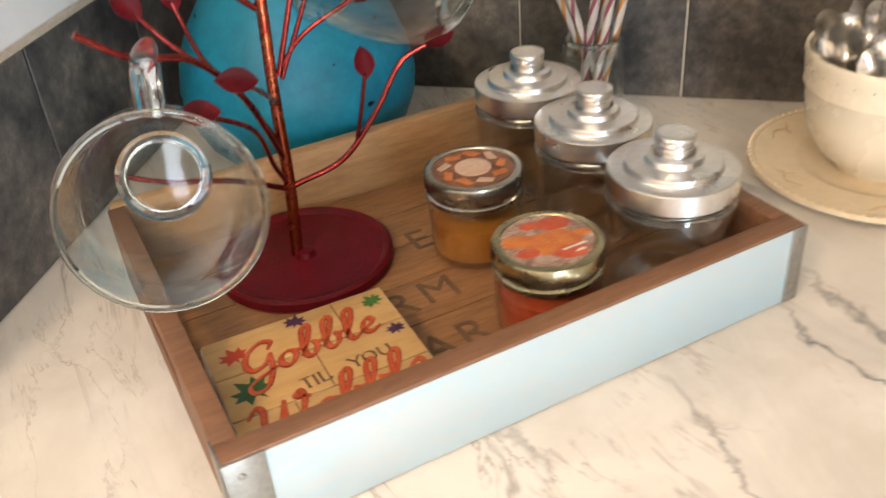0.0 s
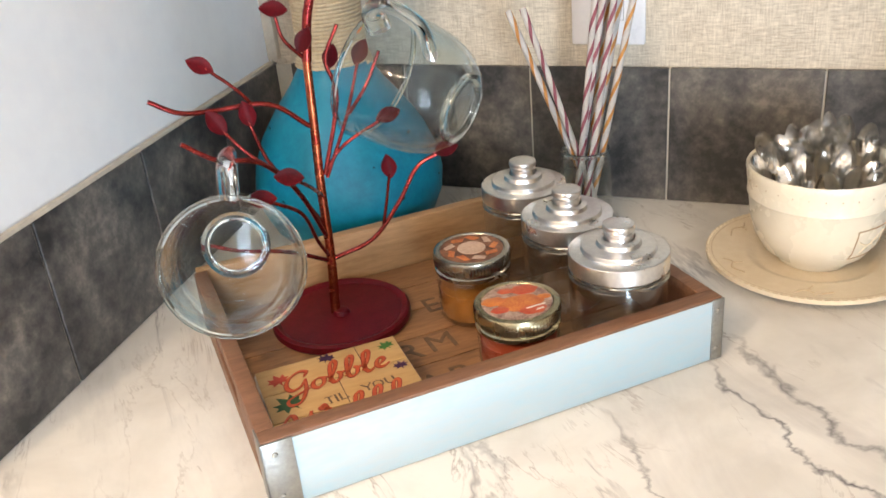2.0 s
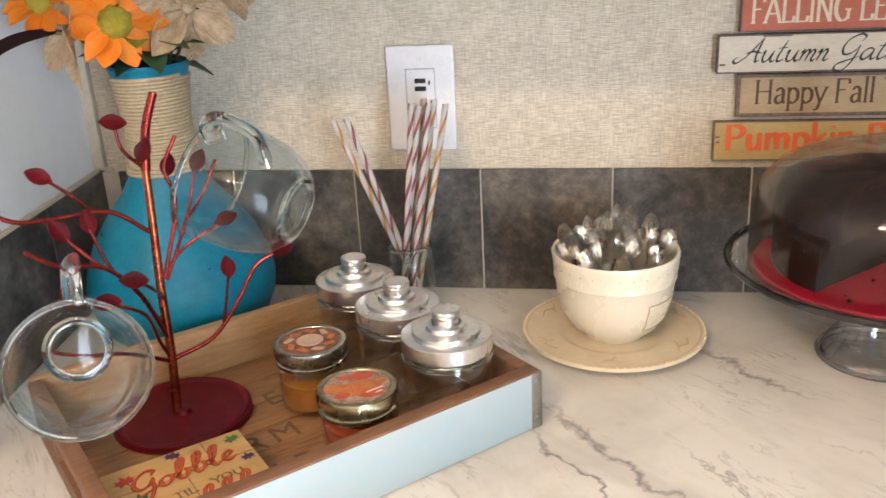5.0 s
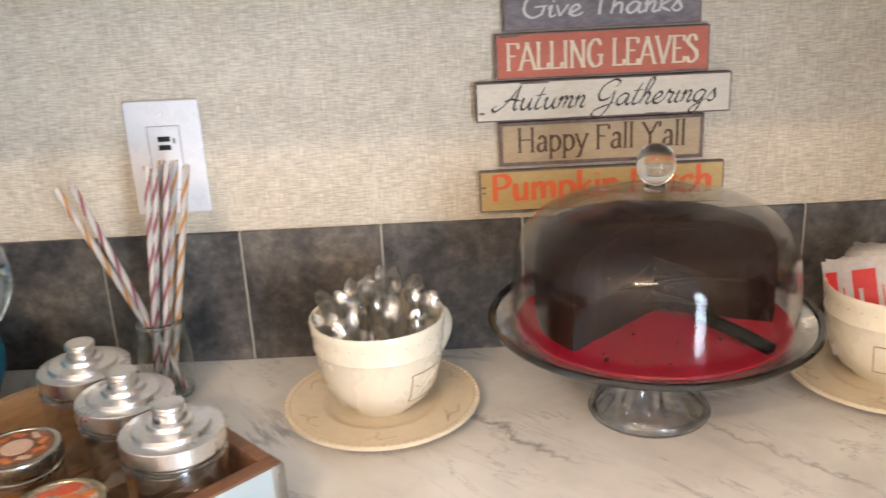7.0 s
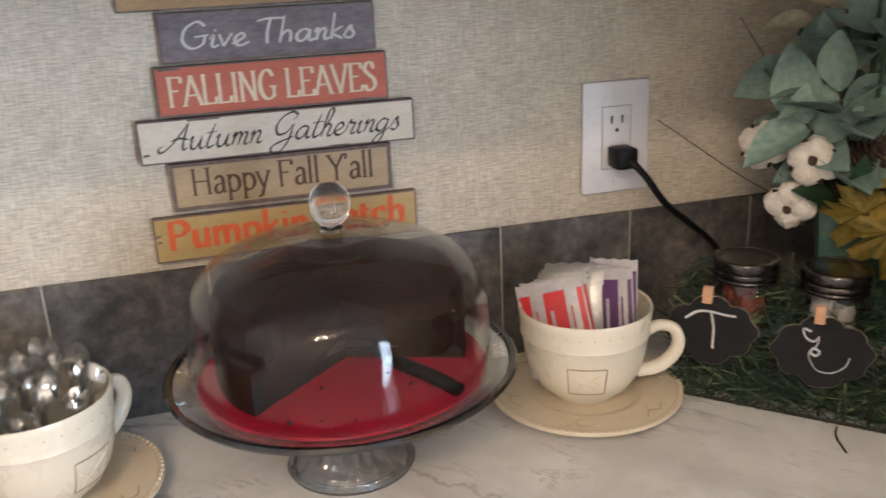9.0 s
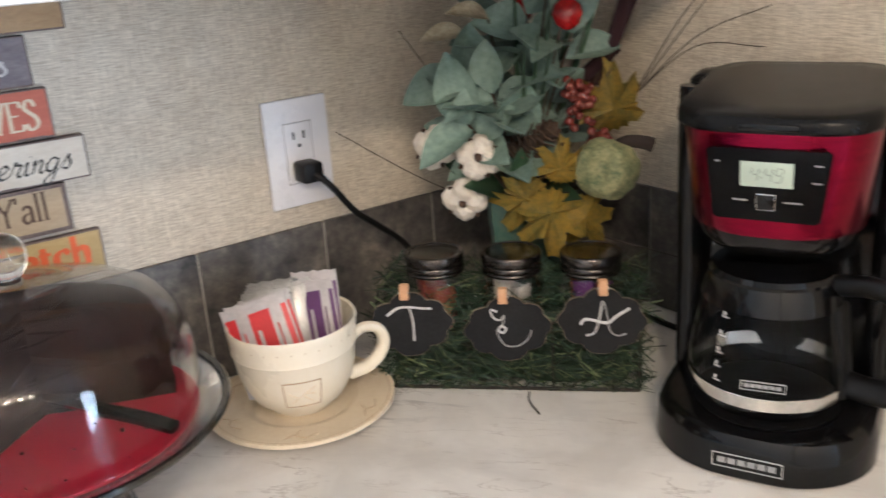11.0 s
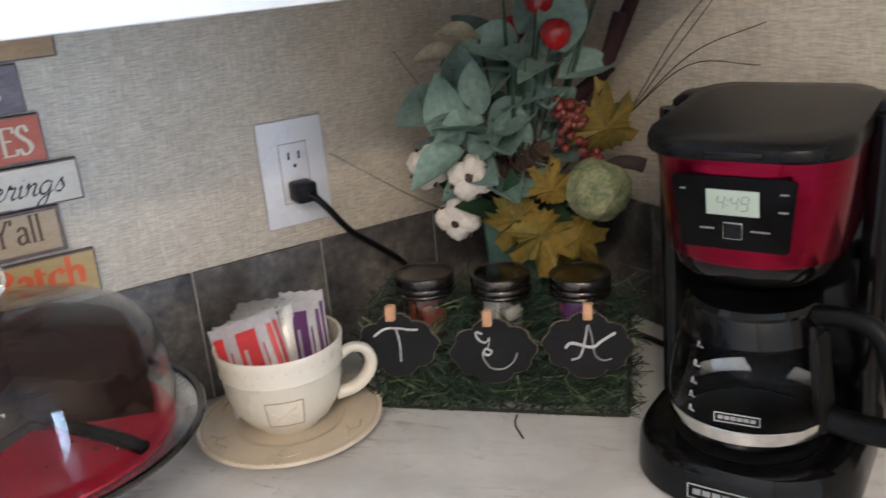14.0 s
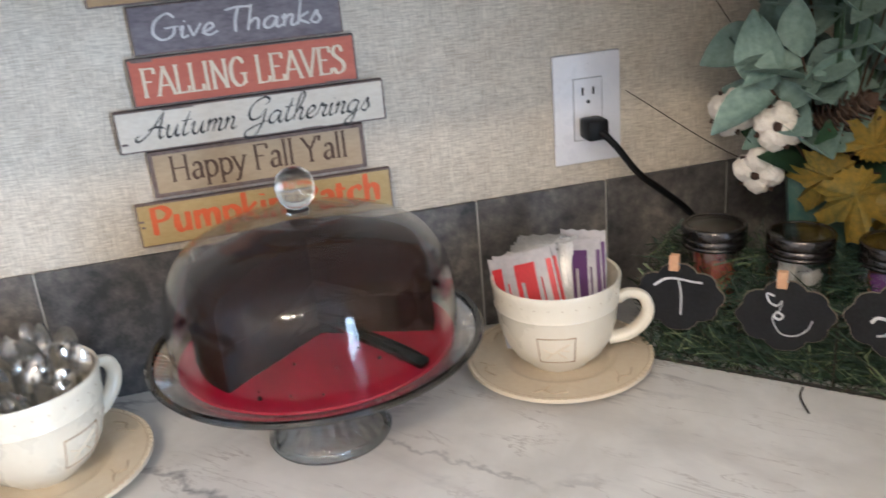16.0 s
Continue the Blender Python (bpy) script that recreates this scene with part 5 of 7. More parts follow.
# ---------- teal vase with flowers ----------
VASE = (0.165, -0.140)
vase = thing("flower_vase", pose(*VASE, TOP), "bulbous teal ceramic vase with a twine-wrapped neck", "vase")


def melon(a, r, z):
    return r * (1 + 0.006 * math.cos(9 * a)) if z < 0.17 else r


part("body", revolve([(0, 0.0), (0.066, 0.0), (0.075, 0.004), (0.092, 0.024), (0.102, 0.048), (0.104, 0.066), (0.100, 0.088), (0.088, 0.118), (0.070, 0.146), (0.050, 0.172), (0.039, 0.190), (0.034, 0.205), (0.0325, 0.25), (0.036, 0.285), (0.0405, 0.301),
                      (0.042, 0.306), (0.040, 0.309), (0.037, 0.307), (0.032, 0.285), (0.028, 0.25), (0, 0.245)], 72, flute=melon), TEAL, vase)
pts = []
for i in range(27 * 20):
    h = 0.193 + 0.104 * i / (27 * 20)
    r = np.interp(h, [0.19, 0.205, 0.25, 0.285, 0.301], [0.0392, 0.0345, 0.033, 0.0365, 0.040]) + 0.0012
    a = 2 * math.pi * i / 20
    pts.append((r * math.cos(a), r * math.sin(a), h))
part("twine_wrap", tube(pts, 0.00205, 6, 1), TWINE, vase, "wound natural twine")
bm = bmesh.new()
for k in range(26):
    a, h = random.uniform(0, 6.28), random.choice((0.06, 0.075, 0.1, 0.13, 0.045, 0.02)) + random.uniform(-0.01, 0.01)
    r = np.interp(h, [0.0, 0.024, 0.048, 0.066, 0.088, 0.118, 0.146], [0.066, 0.092, 0.102, 0.104, 0.100, 0.088, 0.070])
    b = bmesh.new()
    bmesh.ops.create_icosphere(b, subdivisions=1, radius=random.uniform(0.0012, 0.0032))
    b.transform(Matrix.Translation((r * math.cos(a), r * math.sin(a), h)) @ Matrix.Rotation(a, 4, "Z") @ Matrix.Diagonal((0.25, 1.3, 0.8, 1)))
    part("glaze_fleck", b, BLACK_MATT, vase)

ORANGE_PETAL = plain("orange_petal", (0.80, 0.16, 0.008), (0.78, 0.25, 0.012), 60.0, 0.6, bump=0.2, vary=0.15)
FLOWER_EYE = plain("flower_eye", (0.45, 0.33, 0.03), (0.28, 0.24, 0.03), 200.0, 0.9, bump=0.8, bscale=500.0)
GREEN_LEAF = plain("dark_green_leaf", (0.015, 0.045, 0.024), (0.03, 0.075, 0.03), 60.0, 0.5, bump=0.2, vary=0.3)
LIME_LEAF = plain("lime_leaf", (0.22, 0.30, 0.03), (0.14, 0.22, 0.03), 60.0, 0.5)
BURLAP = wallpaper("burlap", (0.58, 0.42, 0.27), (0.34, 0.23, 0.13))
FEATHER = plain("dark_feather", (0.05, 0.014, 0.018), (0.025, 0.01, 0.012), 100.0, 0.5, stretch=(1, 8, 1))
STEM = plain("brown_stem", (0.06, 0.035, 0.02), rough=0.8)
TWIG = plain("dark_twig", (0.03, 0.018, 0.013), rough=0.8)


def bloom(at, facing, label, petals, length, width, eye_r, centre_m=None, petal_m=None, root=None):
    f = Vector(facing).normalized()
    side = f.orthogonal().normalized()
    ob = thing("flower", Matrix.Translation(at) @ Matrix((side, f.cross(side), f)).transposed().to_4x4(), label, "flower", "flowers in the teal vase")
    for i in range(petals):
        a = 2 * math.pi * i / petals + random.uniform(-0.15, 0.15)
        L = length * random.uniform(0.85, 1.1)
        m = Matrix.Rotation(a, 4, "Z") @ pose(eye_r * 0.7, 0, -0.002 * (i % 2), random.uniform(-22, 22), random.uniform(-38, 6), 0)
        part("petal", leaf_form(L, width * random.uniform(0.85, 1.15), 0.0006, random.uniform(0.1, 0.5), 1.3, 7, random.uniform(-0.1, 0.45)), petal_m or ORANGE_PETAL, ob, at=m)
    part("flower_eye", revolve([(0, eye_r * 0.55), (eye_r * 0.5, eye_r * 0.5), (eye_r * 0.85, eye_r * 0.25), (eye_r, -0.002), (0, -0.006)], 24, flute=lambda a, r, z: r * (1 + 0.06 * math.cos(9 * a + 300 * z))), centre_m or FLOWER_EYE, ob)
    if root is not None:
        inv = ob.matrix_basis.inverted()
        p, q = Vector(root), Vector(at)
        part("stem", tube([inv @ p, inv @ ((p + q) / 2 + Vector((0, 0, 0.01))), inv @ (q - 0.004 * f)], 0.0018, 6), STEM, ob)
    return ob


INSIDE = (VASE[0], VASE[1], TOP + 0.25)
bloom((0.157, -0.178, 1.254), (0.42, -0.86, 0.15), "orange silk sunflower with a yellow-green eye", 11, 0.036, 0.024, 0.0175, root=INSIDE)
bloom((0.088, -0.190, 1.278), (0.1, -0.9, 0.35), "orange silk sunflower at the back of the bunch", 10, 0.030, 0.022, 0.014, root=INSIDE)
bloom((0.200, -0.105, 1.300), (0.5, -0.5, 0.7), "orange silk sunflower high in the bunch", 10, 0.032, 0.022, 0.014, root=INSIDE)
for at, facing, n, L in (((0.214, -0.132, 1.262), (0.62, -0.75, -0.15), 7, 0.062), ((0.108, -0.182, 1.245), (-0.5, -0.8, -0.1), 6, 0.045), ((0.160, -0.118, 1.300), (0.2, -0.5, 0.8), 6, 0.05), ((0.238, -0.118, 1.285), (0.8, -0.4, 0.4), 5, 0.05)):
    bloom(at, facing, "burlap flower with loose woven petals", n, L, 0.034, 0.009, BURLAP, BURLAP, root=INSIDE)
for i in range(14):
    a = 2 * math.pi * i / 14 + random.uniform(-0.2, 0.2)
    ob = thing("silk_leaf", pose(0, 0, 0), "dark green silk leaf spreading from the vase", "leaf", "silk leaves in the teal vase")
    d = Vector((math.cos(a), math.sin(a), random.uniform(-0.05, 0.5)))
    at = Vector((VASE[0], VASE[1], TOP + 0.305 + random.uniform(0, 0.03)))
    part("blade", leaf_form(random.uniform(0.05, 0.075), 0.03, 0.0006, 0.3, 1.2, 7, 0.3), LIME_LEAF if i == 11 else GREEN_LEAF, ob, at=aimed(at, d, (0, 0, 1)))
    part("stem", tube([at - Vector((0, 0, 0.05)), at, at + 0.02 * d], 0.0012, 6), STEM, ob)
ob = thing("feather", pose(0, 0, 0), "long dark maroon feather curving from the flowers", "feather")
part("quill", tube([(VASE[0], VASE[1], TOP + 0.27), (0.13, -0.172, 1.238), (0.097, -0.192, 1.250)], 0.0012, 6), STEM, ob)
bm = bmesh.new()
line = smooth_path([(0.100, -0.190, 1.249), (0.0887, -0.232, 1.2477), (0.081, -0.269, 1.239), (0.0784, -0.304, 1.221), (0.078, -0.338, 1.2036)], 5)
rows = []
for i, p in enumerate(line):
    w = 0.0065 * math.sin(math.pi * (0.08 + 0.9 * i / (len(line) - 1))) ** 0.7
    rows.append([bm.verts.new(p + Vector((0, s * 0.2 * w, s * w))) for s in (-1, 0, 1)])
for p, q in zip(rows, rows[1:]):
    bm.faces.new((p[0], p[1], q[1], q[0])), bm.faces.new((p[1], p[2], q[2], q[1]))
bmesh.ops.solidify(bm, geom=bm.faces[:], thickness=0.0008)
part("vane", bm, FEATHER, ob)

# ---------- paper straws in a glass jar ----------
STRAW = {"white": plain("white_paper", (0.90, 0.86, 0.82), rough=0.7), "plum": plain("plum_stripe", (0.46, 0.14, 0.18), rough=0.7), "tan": plain("tan_stripe", (0.80, 0.40, 0.12), rough=0.7)}
sjar = thing("straw_jar", pose(0.417, -0.083, TOP), "small clear glass jar holding striped straws", "jar")
part("jar", revolve([(0, 0.001), (0.023, 0.0), (0.027, 0.003), (0.028, 0.015), (0.028, 0.062), (0.025, 0.070), (0.0245, 0.084), (0.0255, 0.086), (0.0235, 0.087), (0.0225, 0.084), (0.023, 0.07), (0.026, 0.061), (0.026, 0.015), (0.025, 0.009), (0, 0.0085)], 40), STRAW_GLASS, sjar)
part("lip", revolve([(0.0222, 0.0845), (0.0240, 0.0830), (0.0262, 0.0845), (0.0258, 0.0875), (0.0232, 0.0880), (0.0222, 0.0845)], 40), THICK_GLASS, sjar)
part("thick_base", revolve([(0, 0.0012), (0.0225, 0.0012), (0.0255, 0.004), (0.0255, 0.008), (0, 0.0072)], 40), THICK_GLASS, sjar)
part("screw_thread", revolve([(0.0245, 0.072), (0.026, 0.0735), (0.0245, 0.075), (0.026, 0.078), (0.0245, 0.080)], 40), JAR_GLASS, sjar)


def straw(foot, tip, stripe):
    p, q = Vector(foot), Vector(tip)
    d = (q - p).normalized()
    side = d.orthogonal().normalized()
    up = d.cross(side)
    b = bmesh.new()
    seg, n = 12, 44
    rings = []
    for i in range(n + 1):
        turned = 2 * math.pi * 3.4 * i / n
        rings.append([b.verts.new(p + (q - p) * i / n + 0.0035 * (math.cos(turned + 2 * math.pi * k / seg) * side + math.sin(turned + 2 * math.pi * k / seg) * up)) for k in range(seg)])
    for i in range(n):
        for k in range(seg):
            f = b.faces.new((rings[i][k], rings[i][(k + 1) % seg], rings[i + 1][(k + 1) % seg], rings[i + 1][k]))
            f.material_index = 1 if k % 6 < 2 else 0
    bmesh.ops.solidify(b, geom=b.faces[:], thickness=0.0005)
    ob = shaped("paper_straw", b, STRAW["white"], "%s and white spiral-striped straw in the glass jar" % ("plum" if stripe == "plum" else "tan"), "straw", group="striped straws")
    ob.data.materials.append(STRAW[stripe])


for foot, tip, c in (((0.432, -0.078, 0.910), (0.347, -0.105, 1.136), "tan"), ((0.436, -0.088, 0.9100), (0.360, -0.098, 1.137), "plum"), ((0.408, -0.093, 0.9100), (0.431, -0.088, 1.150), "plum"), ((0.412, -0.072, 0.9100), (0.442, -0.074, 1.152), "tan"),
                     ((0.403, -0.080, 0.9100), (0.439, -0.090, 1.148), "plum"), ((0.417, -0.097, 0.9100), (0.449, -0.084, 1.150), "plum"), ((0.420, -0.080, 0.9100), (0.466, -0.076, 1.146), "tan"), ((0.412, -0.068, 0.9100), (0.452, -0.066, 1.149), "tan")):
    straw(foot, tip, c)

# ---------- spoons ----------
def spoon_form():
    b = bmesh.new()
    n, rows = 12, []
    for i in range(13):
        t = 0.5 - 0.5 * math.cos(math.pi * (0.06 + 0.935 * i / 12))
        w = 0.0112 * math.sqrt(max(0.0, 1 - (2 * t - 1) ** 2)) * (1.06 - 0.14 * t)
        rows.append([b.verts.new((s * w, -0.0085 * (1 - s * s) * math.sin(math.pi * (0.08 + 0.88 * t)), 0.033 * t)) for s in (-1, -0.6, -0.2, 0.2, 0.6, 1)])
    for p, q in zip(rows, rows[1:]):
        for k in range(5):
            b.faces.new((p[k], p[k + 1], q[k + 1], q[k]))
    bmesh.ops.solidify(b, geom=b.faces[:], thickness=0.0009)
    return b


random.seed(5)
SILVER_P = plain("bright_silver", (0.95, 0.94, 0.92), (0.90, 0.89, 0.87), 40.0, 0.09, 0.93, wobble=0.04)
first = None
for i in range(24):
    ring, turn = ((0.0, 0.0) if i == 0 else (0.020, i * 1.05) if i < 7 else (0.036, i * 0.74) if i < 15 else (0.047, i * 0.70))
    dx, dy = ring * math.cos(turn), ring * math.sin(turn)
    z = 0.990 + random.uniform(-0.008, 0.008) + (0.010 if dy > 0.012 else 0)
    m = pose(0.6465 + dx, -0.139 + dy, z, -dy * 330 + random.uniform(-12, 12), dx * 380 + random.uniform(-12, 12), 0) @ pose(0, 0, 0, 0, 0, random.uniform(-60, 60) + (180 if i % 3 == 1 else 0))
    if first is None:
        first = thing("spoon", m, "shiny silver teaspoon standing handle down in the cup", "spoon", "spoons in the cup")
        part("bowl", spoon_form(), SILVER_P, first)
        part("handle", tube([(0, 0.0, 0.001), (0, 0.002, -0.012), (0, 0.0015, -0.035), (0, 0, -0.062)], 0.0024, 8, 4, flat=0.5), STEEL, first)
    else:
        copy_thing(first, m)

# ---------- cocoa sachets ----------
SACHET_W, SACHET_R = plain("white_foil_sachet", (0.52, 0.49, 0.48), (0.40, 0.375, 0.37), 30.0, 0.35, bump=0.3, bscale=90.0), plain("red_sachet_print", (0.62, 0.035, 0.04), rough=0.4)
SACHET_P, SACHET_G = plain("purple_sachet_print", (0.10, 0.025, 0.12), rough=0.4), plain("silver_foil", (0.52, 0.51, 0.49), (0.40, 0.39, 0.37), 60.0, 0.3, 0.6, bump=0.4, bscale=90.0)


def sachet(m, w, h, colour, base_m, words):
    ob = thing("cocoa_sachet", m, words, "sachet", "sachets in the cup")
    b = bmesh.new()
    grid = []
    for j in range(11):
        for_row = []
        for i in range(9):
            u, v = i / 8 * 2 - 1, j / 10
            puff = 0.0042 * max(0, 1 - u**4) * max(0, 1 - abs(2 * v - 0.9) ** 3)
            for_row.append((u * w / 2, puff, v * h + (0.0009 * (-1) ** i if j == 10 else 0)))
        grid.append(for_row)
    sides = []
    for s in (-1, 1):
        sides.append([[b.verts.new((x, s * (y + 0.0004), z)) for x, y, z in r] for r in grid])
    for k, vs in enumerate(sides):
        for j in range(10):
            for i in range(8):
                f = (vs[j][i], vs[j][i + 1], vs[j + 1][i + 1], vs[j + 1][i])
                b.faces.new(f if k == 0 else f[::-1])
    for i in range(8):
        b.faces.new((sides[0][10][i], sides[0][10][i + 1], sides[1][10][i + 1], sides[1][10][i]))
    for j in range(10):
        b.faces.new((sides[0][j][0], sides[0][j + 1][0], sides[1][j + 1][0], sides[1][j][0]))
        b.faces.new((sides[0][j][8], sides[1][j][8], sides[1][j + 1][8], sides[0][j + 1][8]))
    bmesh.ops.recalc_face_normals(b, faces=b.faces[:])
    part("pouch", b, base_m, ob)
    if colour is not None:
        for x0, x1 in ((-0.46, -0.30), (-0.10, 0.22), (0.40, 0.48)):
            bm = bmesh.new()
            cols = []
            for j in range(9):
                v = 0.06 + 0.82 * j / 8
                row = []
                for i in range(4):
                    u = 2 * (x0 + (x1 - x0) * i / 3)
                    puff = 0.0042 * max(0, 1 - u**4) * max(0, 1 - abs(2 * v - 0.9) ** 3)
                    row.append(bm.verts.new((u * w / 2, -(puff + 0.0007), v * h)))
                cols.append(row)
            for p, q in zip(cols, cols[1:]):
                for i in range(3):
                    bm.faces.new((p[i], p[i + 1], q[i + 1], q[i]))
            part("printed_band", bm, colour, ob)
        for x0, c in ((-0.02, SACHET_W), (0.005, SACHET_W)):
            part("print_bar", box(w * x0, -0.0061, h * 0.34, w * x0 + 0.0016, -0.0049, h * 0.68), c, ob)
        for x0 in (-0.23, 0.29):
            part("print_bar", box(w * x0, -0.0058, h * 0.22, w * x0 + 0.0012, -0.0043, h * 0.7), SACHET_R if colour is SACHET_R else SACHET_P, ob)
    return ob


CX, CY = 1.152, -0.128
sachet(pose(CX - 0.029, CY - 0.022, 0.944, -19, -16, -33), 0.068, 0.092, SACHET_R, SACHET_W, "red and white cocoa sachet standing in the cup")
sachet(pose(CX - 0.021, CY - 0.012, 0.942, -17, -14, -31), 0.068, 0.092, SACHET_R, SACHET_W, "red and white cocoa sachet behind another")
sachet(pose(CX + 0.020, CY - 0.020, 0.948, -16, -9, -44), 0.050, 0.092, SACHET_P, SACHET_W, "purple and white cocoa sachet standing in the cup")
sachet(pose(CX + 0.027, CY - 0.010, 0.954, -12, -6, -48), 0.050, 0.092, SACHET_P, SACHET_W, "purple and white cocoa sachet leaning on another")
for k in range(8):
    sachet(pose(CX - 0.017 + 0.0052 * k, CY - 0.004 + 0.0050 * k, 0.946 + 0.0012 * k, -19 + 3.2 * k, -10 + 1.5 * (k % 3), -33 - 1.5 * k), 0.066, 0.079 + 0.0022 * (k % 3), None, SACHET_G, "plain silvery back of a cocoa sachet")

# ---------- plug and cord ----------
plug = thing("appliance_lead", pose(0, 0, 0), "black plugged-in lead running behind the jars to the coffee maker", "cable")
part("plug", box(-0.0125, -0.028, -0.0115, 0.0125, -0.0005, 0.0115, 0.004, m=pose(1.2435, -0.0077, 1.120)), BLACK_MATT, plug)
part("strain_relief", tube([(1.2435, -0.028, 1.119), (1.250, -0.037, 1.114), (1.258, -0.042, 1.105)], 0.0055, 10, end=0.0032), BLACK_MATT, plug)
part("cable", tube([(1.252, -0.039, 1.112), (1.262, -0.044, 1.099), (1.283, -0.048, 1.070), (1.312, -0.050, 1.045), (1.345, -0.048, 1.015), (1.38, -0.045, 0.965), (1.42, -0.05, 0.910), (1.50, -0.08, 0.904), (1.565, -0.17, 0.904), (1.575, -0.28, 0.904), (1.56, -0.36, 0.915)], 0.0038, 8), BLACK_MATT, plug)

# ---------- wire basket with moss, jars and chalk tags ----------
BK = pose(1.2465, -0.1505, TOP, 0, 0, -44.9)
BLN, BDP, BHT = 0.264, 0.098, 0.080
WIRE = plain("dark_wire", (0.03, 0.026, 0.022), (0.05, 0.04, 0.03), 90.0, 0.45, 0.7)
basket = thing("wire_basket", BK, "dark wire basket holding tea jars in green moss", "basket")
for z in (0.0022, BHT):
    part("rim_wire" if z > 0.01 else "floor_wire", tube([(0, 0, z), (BLN, 0, z)], 0.0019, 6, bm=tube([(BLN, 0, z), (BLN, BDP, z)], 0.0019, 6, bm=tube([(BLN, BDP, z), (0, BDP, z)], 0.0019, 6, bm=tube([(0, BDP, z), (0, 0, z)], 0.0019, 6)))), WIRE, basket)
for x, y in ((0, 0), (BLN, 0), (BLN, BDP), (0, BDP)):
    part("corner_wire", tube([(x, y, 0.002), (x, y, BHT)], 0.0017, 6), WIRE, basket)
for x in (0.088, 0.176):
    part("upright_wire", tube([(x, 0, 0.002), (x, 0, BHT)], 0.0013, 6), WIRE, basket)
bm = bmesh.new()
n = 11
for row in range(4):
    for i in range(n):
        z0 = 0.003 + row * BHT / 4
        x0 = BLN * i / n
        w, h = BLN / n, BHT / 4
        s = 1 if (i + row) % 2 else -1
        tube([(x0, 0, z0 + (h if s > 0 else 0)), (x0 + w, 0, z0 + (0 if s > 0 else h))], 0.0006, 4, bm=bm)
part("mesh_wire", bm, WIRE, basket)
bm = bmesh.new()
for i in range(9):
    tube([(BLN * i / 8, 0, 0.0022), (BLN * i / 8, BDP, 0.0022)], 0.0009, 4, bm=bm)
part("floor_mesh", bm, WIRE, basket)
part("side_handle", tube([(0, 0.03, BHT), (-0.012, 0.032, BHT + 0.012), (-0.014, 0.05, BHT + 0.018), (-0.012, 0.066, BHT + 0.012), (0, 0.068, BHT)], 0.0016, 6), WIRE, basket)

# moss and grass strands
MOSS = [plain("moss_dark", (0.004, 0.016, 0.007), (0.014, 0.040, 0.014), 80.0, 0.6), plain("moss_light", (0.05, 0.095, 0.035), (0.16, 0.17, 0.08), 80.0, 0.6)]
rng = random.Random(11)


def strands(count, spread):
    verts, faces = [], []
    for _ in range(count):
        x, y = rng.uniform(-0.004, BLN + 0.004), rng.uniform(-0.006, BDP)
        z = rng.uniform(0.006, 0.092)
        if rng.random() < spread:
            x, y, z = rng.uniform(-0.008, BLN + 0.004), rng.uniform(-0.005, 0.006), 0.004 + 0.092 * rng.random()
        if rng.random() < 0.16:
            x, y, z = rng.choice((0.008, 0.09, 0.173, 0.256)) + rng.uniform(-0.014, 0.014), rng.uniform(0.0, BDP), rng.uniform(0.085, 0.118)
        a, b = rng.uniform(0, 6.28), rng.uniform(-0.9, 0.9)
        L, w = rng.uniform(0.018, 0.052), rng.uniform(0.0004, 0.0012)
        d = Vector((math.cos(a) * math.cos(b), 0.45 * math.sin(a) * math.cos(b), math.sin(b)))
        side = d.cross(Vector((rng.uniform(-1, 1), rng.uniform(-1, 1), rng.uniform(-1, 1)))).normalized() * w
        curl = Vector((rng.uniform(-1, 1), rng.uniform(-0.5, 0.3), rng.uniform(-1, 0.6))) * L * 0.3
        k = len(verts)
        p = Vector((x, y, z))
        for t in (0, 0.5, 1):
            q = p + d * L * (t - 0.5) + curl * t * t
            q.z = max(q.z, 0.001)
            q.y = max(q.y, -0.0035)
            verts += [q - side * (1 - 0.7 * t), q + side * (1 - 0.7 * t)]
        faces += [(k, k + 1, k + 3, k + 2), (k + 2, k + 3, k + 5, k + 4)]
    me = bpy.data.meshes.new("moss")
    me.from_pydata([tuple(v) for v in verts], [], faces)
    return me


for i, (cnt, words) in enumerate(((3300, "dark green artificial moss strands filling the basket"), (620, "paler green moss strands tangled in the basket"))):
    me = strands(cnt, 0.45)
    me.materials.append(MOSS[i])
    ob = new("moss", me)
    ob.matrix_basis = BK
    tagged(ob, words, "moss", kind="stuff")
bm = bmesh.new()
b0 = box(0.008, 0.012, 0.005, BLN - 0.010, BDP - 0.004, 0.052)
bmesh.ops.subdivide_edges(b0, edges=b0.edges[:], cuts=7, use_grid_fill=True)
for v in b0.verts:
    v.co += 0.006 * Vector((noise.noise(v.co * 60), noise.noise(v.co * 60 + Vector((5, 0, 0))), noise.noise(v.co * 60 + Vector((0, 9, 0)))))
ob = shaped("moss_bed", b0, MOSS[0], "dense dark moss packed into the basket", "moss", at=BK, kind="stuff")
STEM_DARK = plain("dark_dry_strand", (0.03, 0.022, 0.014), rough=0.8)
shaped("fallen_strand", tube([(0, 0, 0.001), (-0.014, -0.016, 0.0025), (-0.022, -0.040, 0.001)], 0.0010, 5), STEM_DARK, "dark dry strand fallen on the counter", "twig", at=pose(1.349, -0.261, TOP))

